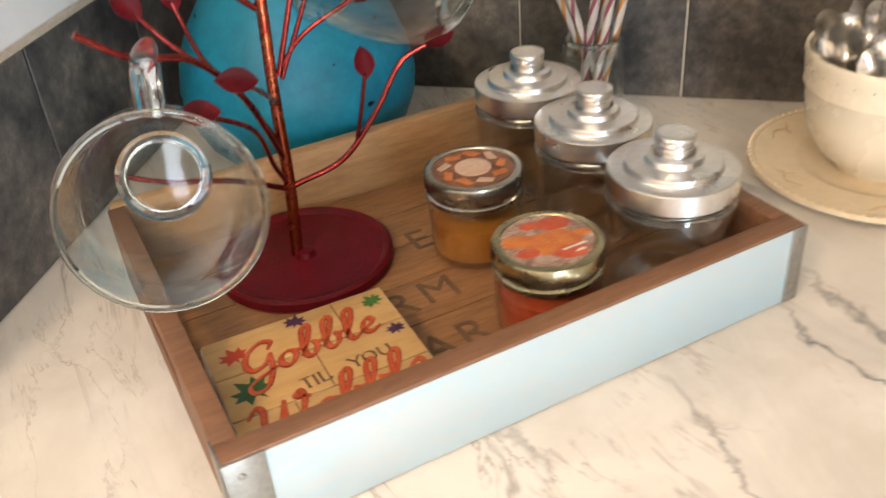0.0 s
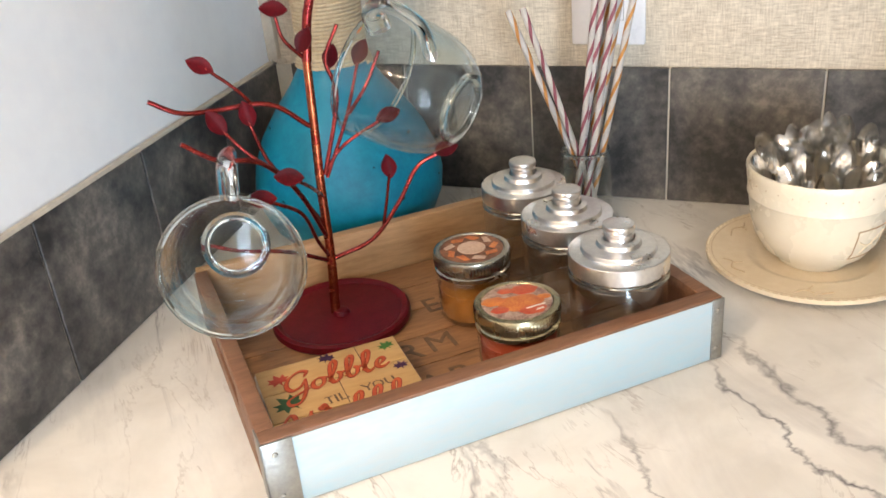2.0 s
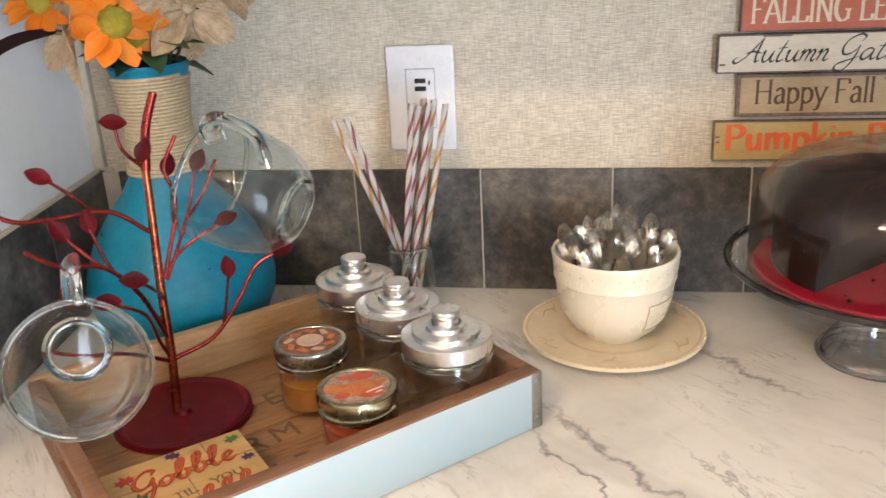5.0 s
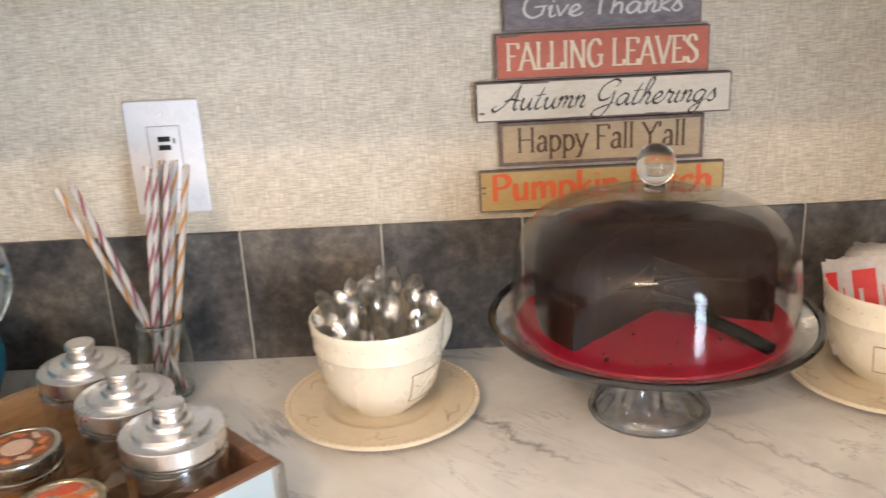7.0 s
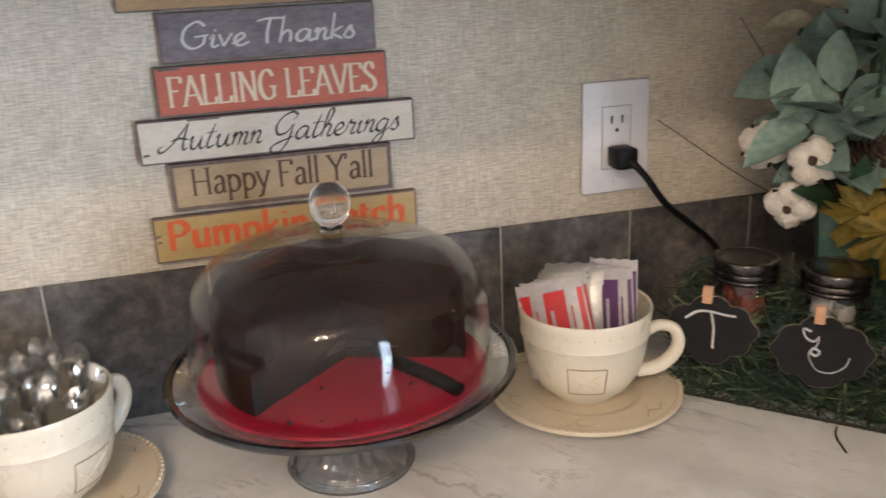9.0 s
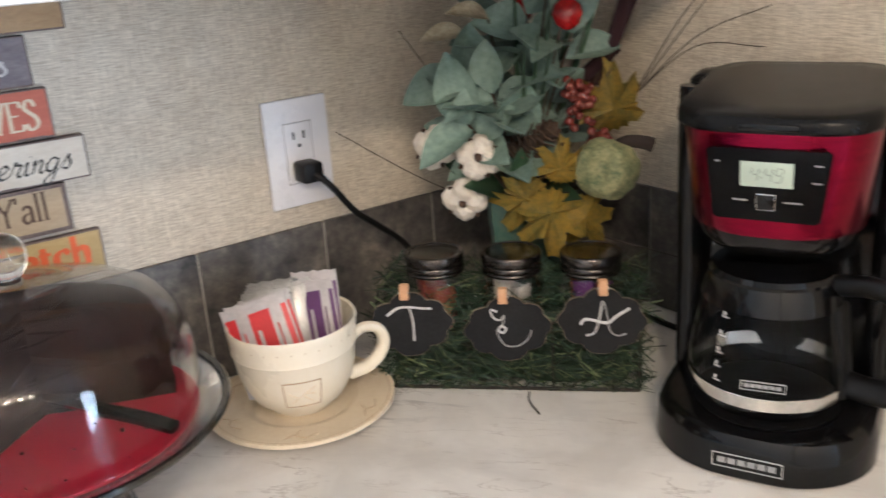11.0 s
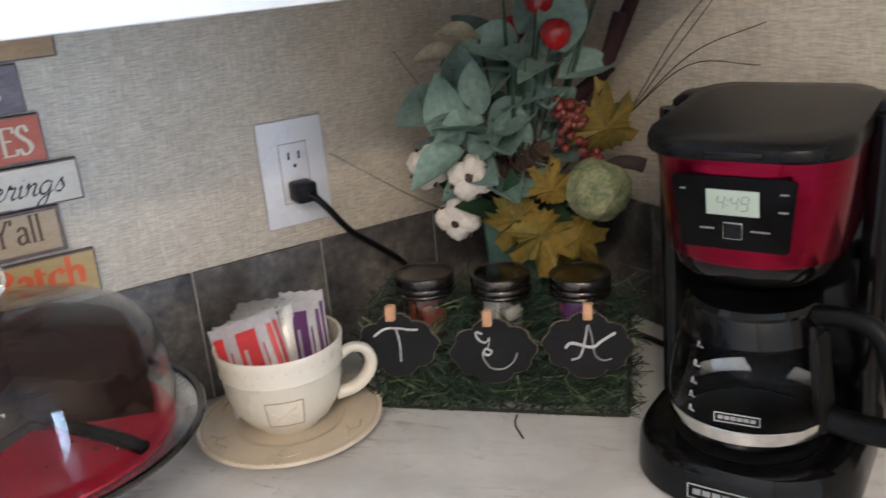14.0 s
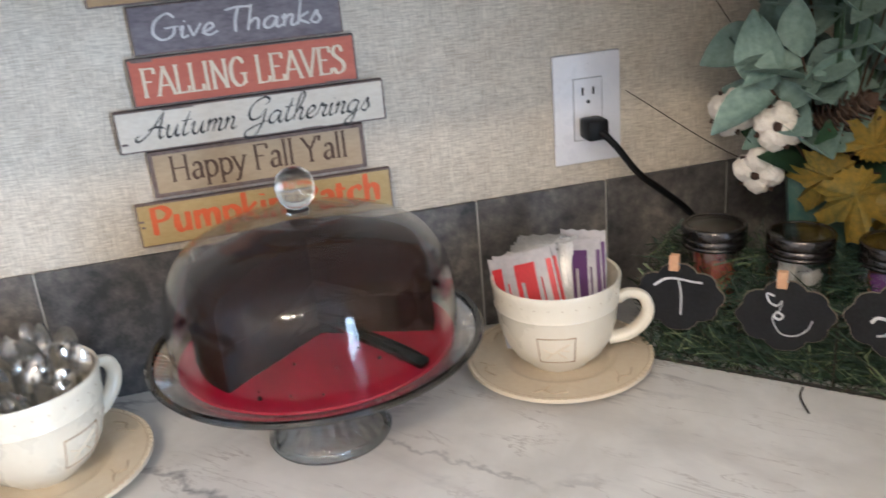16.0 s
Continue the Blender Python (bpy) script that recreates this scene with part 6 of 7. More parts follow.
DARK_BAND = plain("dark_bronze_lid", (0.10, 0.09, 0.085), (0.05, 0.045, 0.042), 70.0, 0.24, 0.9)
TEA = [plain("crimson_packets", (0.30, 0.02, 0.05), (0.36, 0.13, 0.04), 50.0, 0.45), plain("white_packets", (0.7, 0.68, 0.64), (0.55, 0.5, 0.45), 50.0, 0.5), plain("amber_packets", (0.50, 0.16, 0.03), (0.3, 0.08, 0.04), 50.0, 0.45)]
PURPLE_PKT = plain("purple_packet", (0.14, 0.02, 0.17), rough=0.45)
for i, x in enumerate((0.049, 0.132, 0.215)):
    ob = thing("tea_jar", BK @ pose(x, 0.050, 0.004), "glass jar of %s tea bags with a dark metal band" % ("crimson", "white", "amber")[i], "jar", "tea jars in the basket")
    part("jar", revolve([(0, 0.001), (0.027, 0.0), (0.032, 0.004), (0.033, 0.02), (0.033, 0.100), (0.030, 0.112), (0.0285, 0.116), (0.0285, 0.130), (0.0265, 0.130), (0.0265, 0.120)], 40), JAR_GLASS, ob)
    part("lid_band", revolve([(0.0300, 0.113), (0.0318, 0.1134), (0.0322, 0.1155), (0.0312, 0.1172), (0.0320, 0.119), (0.0320, 0.1222), (0.0310, 0.1238), (0.0322, 0.126), (0.0322, 0.1335), (0.0310, 0.1352), (0.0278, 0.1354), (0.0272, 0.1346), (0.029, 0.132), (0.0295, 0.115), (0.0300, 0.113)], 56), DARK_BAND, ob, "dark bronze screw band")
    part("lid_glass", revolve([(0.0285, 0.1325), (0.0285, 0.1345), (0, 0.1348), (0, 0.1325), (0.0285, 0.1325)], 40), GLASS, ob)
    for k in range(7):
        a = 6.28 * k / 7 + 0.4 * i
        part("tea_bag", box(-0.012, -0.0022, -0.024, 0.012, 0.0022, 0.024, 0.0015, m=pose(0.016 * math.cos(a), 0.016 * math.sin(a), 0.03 + 0.048 * ((k * 3) % 7) / 6 + 0.012, random.uniform(-12, 12), random.uniform(-12, 12), math.degrees(a) + 90)), (PURPLE_PKT if i == 2 and k in (5, 6, 4) else TEA[i]), ob)
PEG = plain("peg_wood", (0.62, 0.36, 0.20), (0.52, 0.28, 0.15), 60.0, 0.6)
CHALKBOARD = plain("chalkboard", (0.009, 0.009, 0.010), (0.016, 0.016, 0.017), 50.0, 0.75, bump=0.05, spec=0.2)
CHALK = plain("chalk", (0.72, 0.72, 0.72), (0.45, 0.45, 0.45), 260.0, 0.95)
BARE_EDGE = plain("bare_edge", (0.26, 0.21, 0.15), rough=0.8)
half = [(0.0, 0.0345), (0.010, 0.0335), (0.017, 0.0290), (0.0200, 0.0245), (0.026, 0.0245), (0.034, 0.0220), (0.0385, 0.0170), (0.0395, 0.0115), (0.0425, 0.0080), (0.0465, 0.0035)]
half = [(x * 0.96, y * 0.99) for x, y in half]
half = half + [(0.0456, 0.0)] + [(x, -y) for x, y in half[:0:-1]]
plaque = half + [(-x, -y) for x, y in half]
STROKES = {
    "T": [[(-0.021, 0.010), (-0.010, 0.0165), (0.002, 0.0165), (0.012, 0.0145), (0.022, 0.0135)], [(0.001, 0.016), (0.003, 0.002), (0.002, -0.016)]],
    "E": [[(-0.008, 0.017), (-0.014, 0.019), (-0.012, 0.012), (-0.006, 0.009), (-0.002, 0.013), (-0.004, 0.005), (-0.010, -0.002), (-0.004, -0.015), (0.008, -0.017), (0.018, -0.011), (0.022, -0.003)], [(-0.001, 0.0), (-0.006, 0.003), (-0.008, -0.001), (-0.004, -0.003), (-0.001, 0.0)]],
    "A": [[(-0.014, -0.014), (-0.006, -0.010), (-0.002, 0.006), (0.000, 0.019), (0.004, 0.006), (0.007, -0.008), (0.014, -0.013), (0.022, -0.011)], [(-0.020, -0.003), (-0.014, 0.002), (0.004, -0.001), (0.012, 0.005), (0.024, 0.013)]],
}
for text, x, z, lean in (("T", 0.030, 0.080, -4), ("E", 0.131, 0.076, -4), ("A", 0.226, 0.085, 3)):
    tag = thing("chalkboard_tag", BK @ pose(x, -0.010, z, 80, lean, 4), "black scalloped chalkboard tag chalked with %s, clipped to the basket" % text, "tag", "chalkboard tags")
    part("backing", slab(plaque, 0.0032, m=pose(0, 0, -0.0034)), BARE_EDGE, tag, "bare pale edge", smooth=False)
    part("panel", slab([(px * 0.986, py * 0.982) for px, py in plaque], 0.0007), CHALKBOARD, tag, smooth=False)
    bm = bmesh.new()
    for line in STROKES[text]:
        tube([(px * 1.1, py * 1.1, 0.0008) for px, py in line], 0.0021, 6, 5, bm=bm, flat=0.35)
    part("chalk_letter", bm, CHALK, tag, "white chalk letter " + text)
    peg = thing("clothes_peg", BK @ pose(x + (-0.004 if text != "A" else 0.001), -0.010, z + 0.032, 80, 0, 4), "tiny wooden clothes peg holding a chalkboard tag", "peg", "clothes pegs")
    for s in (-1, 1):
        part("peg_half", box(-0.0045, -0.004, 0.0012 if s > 0 else -0.0062, 0.0045, 0.012, 0.0038 if s > 0 else -0.0036, 0.0006), PEG, peg)
    part("spring", tube([(-0.0055, 0.003, 0.0), (0.0055, 0.003, 0.0)], 0.0012, 6), ZINC, peg)

# ---------- bouquet in the corner ----------
BQ = (1.462, -0.128)
EX, EF = Vector((0.762, -0.647, 0)), Vector((-0.647, -0.762, 0))


def bq(lat, z, fwd=0.0):
    """A point of the bouquet: across, height over the counter, and forward into the room."""
    return Vector((BQ[0], BQ[1], TOP + z)) + lat * EX + fwd * EF


MOTTLE = plain("mottled_green_ceramic", (0.045, 0.12, 0.10), (0.10, 0.16, 0.12), 28.0, 0.35, bump=0.15, bscale=80.0, coat=0.2)
gv = thing("green_vase", pose(BQ[0] + 0.004, BQ[1] - 0.004, TOP, 0, 0, -40), "tapered mottled green ceramic vase behind the basket", "vase")
bm = bmesh.new()
rows = []
for z, w in ((0, 0.030), (0.004, 0.032), (0.08, 0.040), (0.165, 0.047), (0.172, 0.047), (0.172, 0.043), (0.12, 0.038), (0.1199, 0.002)):
    ring = []
    for k in range(16):
        a = 2 * math.pi * k / 16
        c, s = math.cos(a), math.sin(a)
        e = (abs(c) ** 6 + abs(s) ** 6) ** (-1 / 6)
        ring.append(bm.verts.new((w * c * e, w * s * e, z)))
    rows.append(ring)
for p, q in zip(rows, rows[1:]):
    for k in range(16):
        bm.faces.new((p[k], p[(k + 1) % 16], q[(k + 1) % 16], q[k]))
bm.faces.new(rows[0][::-1]), bm.faces.new(rows[-1])
part("pot", bm, MOTTLE, gv)

EUCA = plain("dusty_eucalyptus", (0.105, 0.170, 0.142), (0.20, 0.285, 0.245), 24.0, 0.65, bump=0.3, vary=0.4)
GOLD_LEAF = plain("golden_maple_leaf", (0.50, 0.32, 0.045), (0.20, 0.185, 0.045), 26.0, 0.6, bump=0.4, vary=0.25)
RED_FRUIT = plain("red_fruit", (0.36, 0.008, 0.01), (0.18, 0.006, 0.008), 40.0, 0.22, coat=0.3)
BERRY = plain("copper_berry", (0.085, 0.009, 0.009), (0.20, 0.050, 0.035), 120.0, 0.16)
GOURD = plain("pale_green_gourd", (0.09, 0.125, 0.06), (0.34, 0.33, 0.17), 40.0, 0.7, bump=1.0, bscale=90.0)
COTTON = plain("cotton", (0.78, 0.74, 0.67), (0.66, 0.60, 0.52), 90.0, 0.95, bump=0.9, bscale=260.0)
HUSK = plain("brown_husk", (0.035, 0.018, 0.012), (0.065, 0.032, 0.018), 80.0, 0.8)
PINE = plain("pine_cone", (0.05, 0.03, 0.02), (0.09, 0.055, 0.035), 90.0, 0.8)
VELVET = plain("dark_maroon_cattail", (0.022, 0.005, 0.008), (0.032, 0.008, 0.012), 200.0, 0.95, bump=0.6, bscale=600.0)
TANLEAF = plain("dry_tan_leaf", (0.46, 0.42, 0.30), (0.24, 0.20, 0.13), 60.0, 0.7)
ROOT = bq(0.0, 0.14)
rng = random.Random(3)


def stem_to(ob, p, r=0.0014, m=None):
    q = (ROOT + p) / 2 + Vector((0, 0, 0.012))
    part("stem", tube([ROOT, q, p], r, 6), m or STEM, ob)


def euca(tip, words):
    ob = thing("eucalyptus_spray", pose(0, 0, 0), words, "foliage", "eucalyptus sprays")
    tip = Vector(tip)
    stem_to(ob, tip, 0.0015)
    way = (tip - ROOT).normalized()
    L = (tip - ROOT).length
    for k in range(8):
        t = 1.0 - 0.080 * k
        p = ROOT + (tip - ROOT) * t + Vector((0, 0, 0.012 * (4 * t * (1 - t))))
        a = k * 2.4 + rng.uniform(-0.4, 0.4)
        side = way.orthogonal().normalized()
        out = (math.cos(a) * side + math.sin(a) * way.cross(side) + 0.35 * way).normalized()
        if out.dot(EF) < -0.35:
            out = (out + 0.9 * EF).normalized()
        size = rng.uniform(0.050, 0.078) * min(1.0, L / 0.12 + 0.35)
        part("blade", leaf_form(size, size * rng.uniform(0.56, 0.78), 0.0006, rng.uniform(0.3, 1.0), 0.9, 9, rng.uniform(-0.1, 0.6)), EUCA, ob, at=aimed(p, out, (EF + 0.5 * way + Vector((rng.uniform(-0.9, 0.9), rng.uniform(-0.9, 0.9), 0.4 + rng.uniform(-0.6, 0.6)))).normalized()))


for tip in (bq(0.012, 0.372, 0.02), bq(-0.062, 0.318, 0.03), bq(-0.056, 0.262, 0.05), bq(0.058, 0.352, 0.04), bq(-0.028, 0.296, 0.06), bq(-0.02, 0.345, 0.0)):
    euca(tip, "dusty grey-green eucalyptus leaves rising from the vase")


def maple_outline():
    """Five toothed lobes round a leaf of size one."""
    out = []
    for k in range(60):
        a = 2 * math.pi * k / 60 - math.pi / 2
        lobe = 0.0
        for centre, reach, wide in ((90, 0.56, 32), (36, 0.52, 29), (144, 0.52, 29), (-16, 0.42, 29), (196, 0.42, 29)):
            d = (math.degrees(a) - centre + 180) % 360 - 180
            lobe = max(lobe, reach * math.exp(-((d / wide) ** 2)))
        r = max(0.30, lobe) * (1 + (0.10 if k % 3 == 1 else -0.05))
        out.append((r * math.cos(a), r * math.sin(a)))
    return out


LOBES = maple_outline()


def maple(at, facing, up, size, words):
    ob = thing("maple_leaf", pose(0, 0, 0), words, "leaf", "golden maple leaves")
    b = bmesh.new()
    mid = b.verts.new((0, 0, 0.06 * size))
    ring = [b.verts.new((px * size, py * size, (0.10 * math.sin(7 * px + 5 * py) - 0.5 * (px * px + py * py)) * size)) for px, py in LOBES]
    for i in range(len(ring)):
        b.faces.new((mid, ring[i], ring[(i + 1) % len(ring)]))
    bmesh.ops.solidify(b, geom=b.faces[:], thickness=0.0006)
    f, u = Vector(facing).normalized(), Vector(up)
    y = (u - f * u.dot(f)).normalized()
    part("blade", b, GOLD_LEAF, ob, at=Matrix.Translation(at) @ Matrix((y.cross(f), y, f)).transposed().to_4x4())
    stem_to(ob, at + y * -0.45 * size * (-1 if u.z < 0 else 1) * -1, 0.001)


Z = Vector((0, 0, 1))
maple(bq(0.030, 0.168, 0.085), EF + 0.3 * Z, -Z + 0.1 * EX, 0.090, "golden yellow maple leaf hanging over the vase rim")
maple(bq(0.066, 0.160, 0.075), EF + 0.2 * EX, -Z + 0.6 * EX, 0.074, "golden yellow maple leaf drooping beside another")
maple(bq(0.042, 0.216, 0.08), EF, Z + 0.1 * EX, 0.062, "golden maple leaf standing above the vase rim")
maple(bq(0.098, 0.272, 0.05), EF + 0.3 * EX, Z, 0.092, "golden brown maple leaf above the gourd")
maple(bq(0.004, 0.182, 0.070), EF, -Z - 0.6 * EX, 0.080, "olive brown maple leaf over the vase rim")


def fruit(at, r):
    ob = thing("red_fruit", Matrix.Translation(at), "small glossy red artificial apple on a stem", "fruit", "red fruits")
    part("fruit_body", revolve([(0, -0.82 * r), (0.35 * r, -0.95 * r), (0.8 * r, -0.6 * r), (r, 0), (0.85 * r, 0.55 * r), (0.45 * r, 0.85 * r), (0.15 * r, 0.8 * r), (0, 0.68 * r)], 28), RED_FRUIT, ob)
    part("calyx", revolve([(0.002, -0.7 * r), (0.004, -1.0 * r), (0.001, -1.05 * r), (0, -0.9 * r)], 8), HUSK, ob)
    part("stem", tube([(0, 0, 0.7 * r), ((ROOT - at) * 0.3 + Vector((0, 0, 0.015))), ROOT - at], 0.0013, 6), STEM, ob)


for p, r in ((bq(0.052, 0.374, 0.06), 0.0165), (bq(0.036, 0.408, 0.045), 0.016), (bq(0.004, 0.376, 0.005), 0.0155), ):
    fruit(p, r)


def berries(at, words):
    ob = thing("berry_cluster", Matrix.Translation(at), words, "berries", "berry clusters")
    first = None
    for k in range(42):
        p = Vector((rng.gauss(0, 0.0085), rng.gauss(0, 0.0065), rng.gauss(0, 0.0115)))
        if first is None:
            b = bmesh.new()
            bmesh.ops.create_icosphere(b, subdivisions=2, radius=0.0050)
            first = part("berry", b, BERRY, ob, at=Matrix.Translation(p))
        else:
            o = new("berry", first.data)
            o.parent, o.matrix_basis = ob, Matrix.Translation(p)
    part("stem", tube([(0, 0, 0), (ROOT - at) * 0.5 + Vector((0, 0, 0.01)), ROOT - at], 0.0012, 6), STEM, ob)


berries(bq(0.062, 0.284, 0.055), "cluster of copper-red berries beside the golden leaf")
berries(bq(0.080, 0.232, 0.055), "cluster of copper-red berries above the gourd")

g = thing("gourd", Matrix.Translation(bq(0.090, 0.212, 0.075)) @ pose(0, 0, 0, 0, 25, -20), "pale green knobbly artificial gourd with a dark stem", "gourd")
bm = revolve([(0, -0.030), (0.012, -0.030), (0.027, -0.020), (0.0345, 0.0), (0.031, 0.016), (0.020, 0.028), (0.008, 0.031), (0, 0.030)], 64, flute=lambda a, r, z: r * (1 + 0.03 * math.cos(8 * a)))
bmesh.ops.subdivide_edges(bm, edges=[e for e in bm.edges if e.calc_length() > 0.004], cuts=2, use_grid_fill=True, smooth=0.6)
for v in bm.verts:
    v.co *= 1 + 0.10 * noise.noise(v.co * 110) + 0.03 * noise.noise(v.co * 320)
part("gourd_body", bm, GOURD, g)
part("stalk", tube([(0, 0, 0.026), (0.006, -0.008, 0.035), (0.018, -0.018, 0.040), (0.028, -0.022, 0.041)], 0.0062, 10, end=0.0080), TWIG, g)
inv = g.matrix_basis.inverted()
part("stem", tube([inv @ bq(0.09, 0.2, 0.06), inv @ bq(0.04, 0.17, 0.03), inv @ ROOT], 0.0016, 6), STEM, g)


def boll(at, facing):
    ob = thing("cotton_boll", Matrix.Translation(at), "fluffy white cotton boll in a brown husk", "cotton", "cotton bolls")
    f = Vector(facing).normalized()
    s = f.orthogonal().normalized()
    for k in range(4):
        a = k * math.pi / 2 + 0.5
        b = bmesh.new()
        bmesh.ops.create_icosphere(b, subdivisions=4, radius=0.0138)
        for v in b.verts:
            v.co *= 1 + 0.13 * noise.noise(v.co * 190 + Vector((k * 3, at.x * 90, 0))) + 0.16 * noise.noise(v.co * 70) + 0.06 * noise.noise(v.co * 520)
        b.transform(Matrix.Translation(0.0118 * (math.cos(a) * s + math.sin(a) * f.cross(s)) + 0.004 * f))
        part("fluff", b, COTTON, ob)
        a += math.pi / 4
        out = (math.cos(a) * s + math.sin(a) * f.cross(s) + 0.35 * f).normalized()
        part("husk", leaf_form(0.028, 0.014, 0.0012, 0.3, 1.2, 6, -0.2), HUSK, ob, at=aimed(-0.004 * f, out, f))
    part("husk_heart", revolve([(0, -0.004), (0.0065, 0.0), (0.0075, 0.006), (0.004, 0.013), (0, 0.0145)], 10, m=aimed(0.004 * f, s, f)), HUSK, ob)
    part("stem", tube([-0.006 * f, (ROOT - at) * 0.5 + Vector((0, 0, 0.006)), ROOT - at], 0.0017, 6), STEM, ob)


boll(bq(-0.094, 0.234, 0.03), EF - 0.4 * EX + 0.1 * Z)
boll(bq(-0.046, 0.226, 0.055), EF + 0.2 * Z)
boll(bq(-0.063, 0.180, 0.05), EF - 0.2 * EX - 0.3 * Z)


def pine_cone(at, tilt):
    ob = thing("pine_cone", Matrix.Translation(at) @ pose(0, 0, 0, *tilt), "dark brown pine cone among the leaves", "pine cone", "pine cones")
    part("core", revolve([(0, -0.03), (0.008, -0.024), (0.010, 0.0), (0.006, 0.024), (0, 0.03)], 12), PINE, ob)
    first = None
    for k in range(64):
        t = k / 63
        a = k * 2.3999
        r = 0.009 * math.sin(math.pi * (0.12 + 0.8 * t))
        m = pose(r * math.cos(a), r * math.sin(a), -0.026 + 0.05 * t, 0, 0, math.degrees(a)) @ pose(0, 0, 0, 0, -25 - 30 * t, 0)
        if first is None:
            first = part("scale", leaf_form(0.015, 0.012, 0.0016, 0.2, 0.7, 4), PINE, ob, at=m)
        else:
            o = new("scale", first.data)
            o.parent, o.matrix_basis = ob, m
    inv = ob.matrix_basis.inverted()
    part("stem", tube([(0, 0, -0.02), inv @ ROOT], 0.0014, 6), STEM, ob)


pine_cone(bq(0.010, 0.238, 0.05), (60, 0, 30))
pine_cone(bq(-0.002, 0.262, 0.02), (20, 20, 0))
for tip, foot in ((bq(0.165, 0.47, -0.02), bq(0.085, 0.29, 0.0)), (bq(0.118, 0.385, 0.01), bq(0.100, 0.325, 0.01)), (bq(0.108, 0.33, 0.0), bq(0.05, 0.285, 0.02))):
    ob = thing("cattail", pose(0, 0, 0), "dark maroon velvety cattail leaning from the bouquet", "cattail", "cattails")
    part("spike", tube([foot, (foot + tip) / 2, tip], 0.0085, 10, 4, end=0.0075), VELVET, ob)
    part("stem", tube([ROOT, (ROOT + foot) / 2, foot], 0.0017, 6), STEM, ob)
for k, (tip, bend) in enumerate(((bq(0.335, 0.372, 0.0), 0.02), (bq(0.262, 0.405, -0.01), 0.0), (bq(0.27, 0.43, 0.005), 0.012), (bq(0.21, 0.10, 0.09), 0.0), (bq(-0.20, 0.262, 0.06), -0.01), (bq(0.10, 0.43, 0.05), 0.01), (bq(-0.13, 0.36, 0.0), 0.01), (bq(0.35, 0.33, -0.02), 0.03))):
    ob = thing("dry_grass_stem", pose(0, 0, 0), "thin dark dry grass stem arching from the bouquet", "grass", "dry grass stems")
    tip.x = min(tip.x, 1.612)
    tip.y = min(tip.y, -0.012)
    start = bq(0.118, 0.272, 0.02) if tip.x > 1.55 and k != 3 else ROOT
    part("blade", tube([ROOT, (ROOT + start) / 2 + Vector((0, 0, 0.02 if start is not ROOT else 0)), start + Vector((0, 0, 0.001)), (start + tip) / 2 + Vector((0, 0, bend)), tip], 0.0010, 5, 6, end=0.0005), TWIG, ob)
for p, d in ((bq(-0.055, 0.355, 0.03), -EX + 0.1 * Z), (bq(-0.03, 0.37, 0.03), -EX + 0.6 * Z + EF)):
    ob = thing("dry_leaf", pose(0, 0, 0), "curled tan dry leaf near the top of the bouquet", "leaf", "dry leaves")
    part("blade", leaf_form(0.05, 0.026, 0.0006, 0.6, 1.2, 8, 0.3), TANLEAF, ob, at=aimed(p, d, EF + Z))
    stem_to(ob, p)
for tip in (bq(0.075, 0.425, 0.03), bq(0.095, 0.40, 0.045), bq(0.06, 0.44, 0.0), bq(0.018, 0.36, 0.07), bq(0.030, 0.345, 0.075), bq(0.004, 0.35, 0.072), bq(0.10, 0.43, 0.01), bq(-0.005, 0.43, 0.03), bq(0.035, 0.40, 0.05)):
    ob = thing("grass_blade", pose(0, 0, 0), "narrow dark green grass blade among the eucalyptus", "grass", "grass blades in the bouquet")
    d = tip - ROOT
    part("blade", leaf_form(d.length, 0.0065, 0.0006, 0.5, 1.2, 9, rng.uniform(-0.04, 0.04)), GREEN_LEAF, ob, at=aimed(ROOT, d, EF + 0.4 * EX))
for k in range(12):
    a = 2.0 * math.pi * k / 12
    ob = thing("filler_leaf", pose(0, 0, 0), "dark green filler leaf low in the bouquet", "leaf", "filler leaves")
    d = (math.cos(a) * EX + math.sin(a) * EF + rng.uniform(0.2, 1.1) * Z).normalized()
    p = bq(0.03 * math.cos(a), 0.17, 0.03 * math.sin(a))
    part("blade", leaf_form(0.075 if math.sin(a) > -0.5 else 0.05, 0.03, 0.0006, 0.3, 1.2, 7, 0.25), GREEN_LEAF, ob, at=aimed(p, d, Z + EF))
    stem_to(ob, p)

# ---------- coffee maker ----------
CM = pose(1.466, -0.464, TOP, 0, 0, -65.0)
LID_BLACK = plain("satin_black", (0.004, 0.004, 0.0045), (0.007, 0.007, 0.007), 60.0, 0.24, wobble=0.06, spec=0.17)
maker = thing("coffee_maker", CM, "black drip coffee maker with a red metallic front and glass carafe", "coffee maker")


def rounded(w, y0, y1, front, back, n=10):
    """An outline: half width w, from front y0 to back y1, with front and back corner radii."""
    out = []
    for cx, cy, r, a0 in ((w - front, y0 + front, front, -90), (w - back, y1 - back, back, 0), (-w + back, y1 - back, back, 90), (-w + front, y0 + front, front, 180)):
        out += [(cx + r * math.cos(radians(a0 + 90 * k / n)), cy + r * math.sin(radians(a0 + 90 * k / n))) for k in range(n + 1)]
    return out


def loft(sections, bm=None):
    b = bmesh.new()
    rows = [[b.verts.new((x, y, z)) for x, y in o] for z, o in sections]
    for p, q in zip(rows, rows[1:]):
        for k in range(len(p)):
            b.faces.new((p[k], p[(k + 1) % len(p)], q[(k + 1) % len(p)], q[k]))
    b.faces.new(rows[0][::-1]), b.faces.new(rows[-1])
    return join(bm, b)


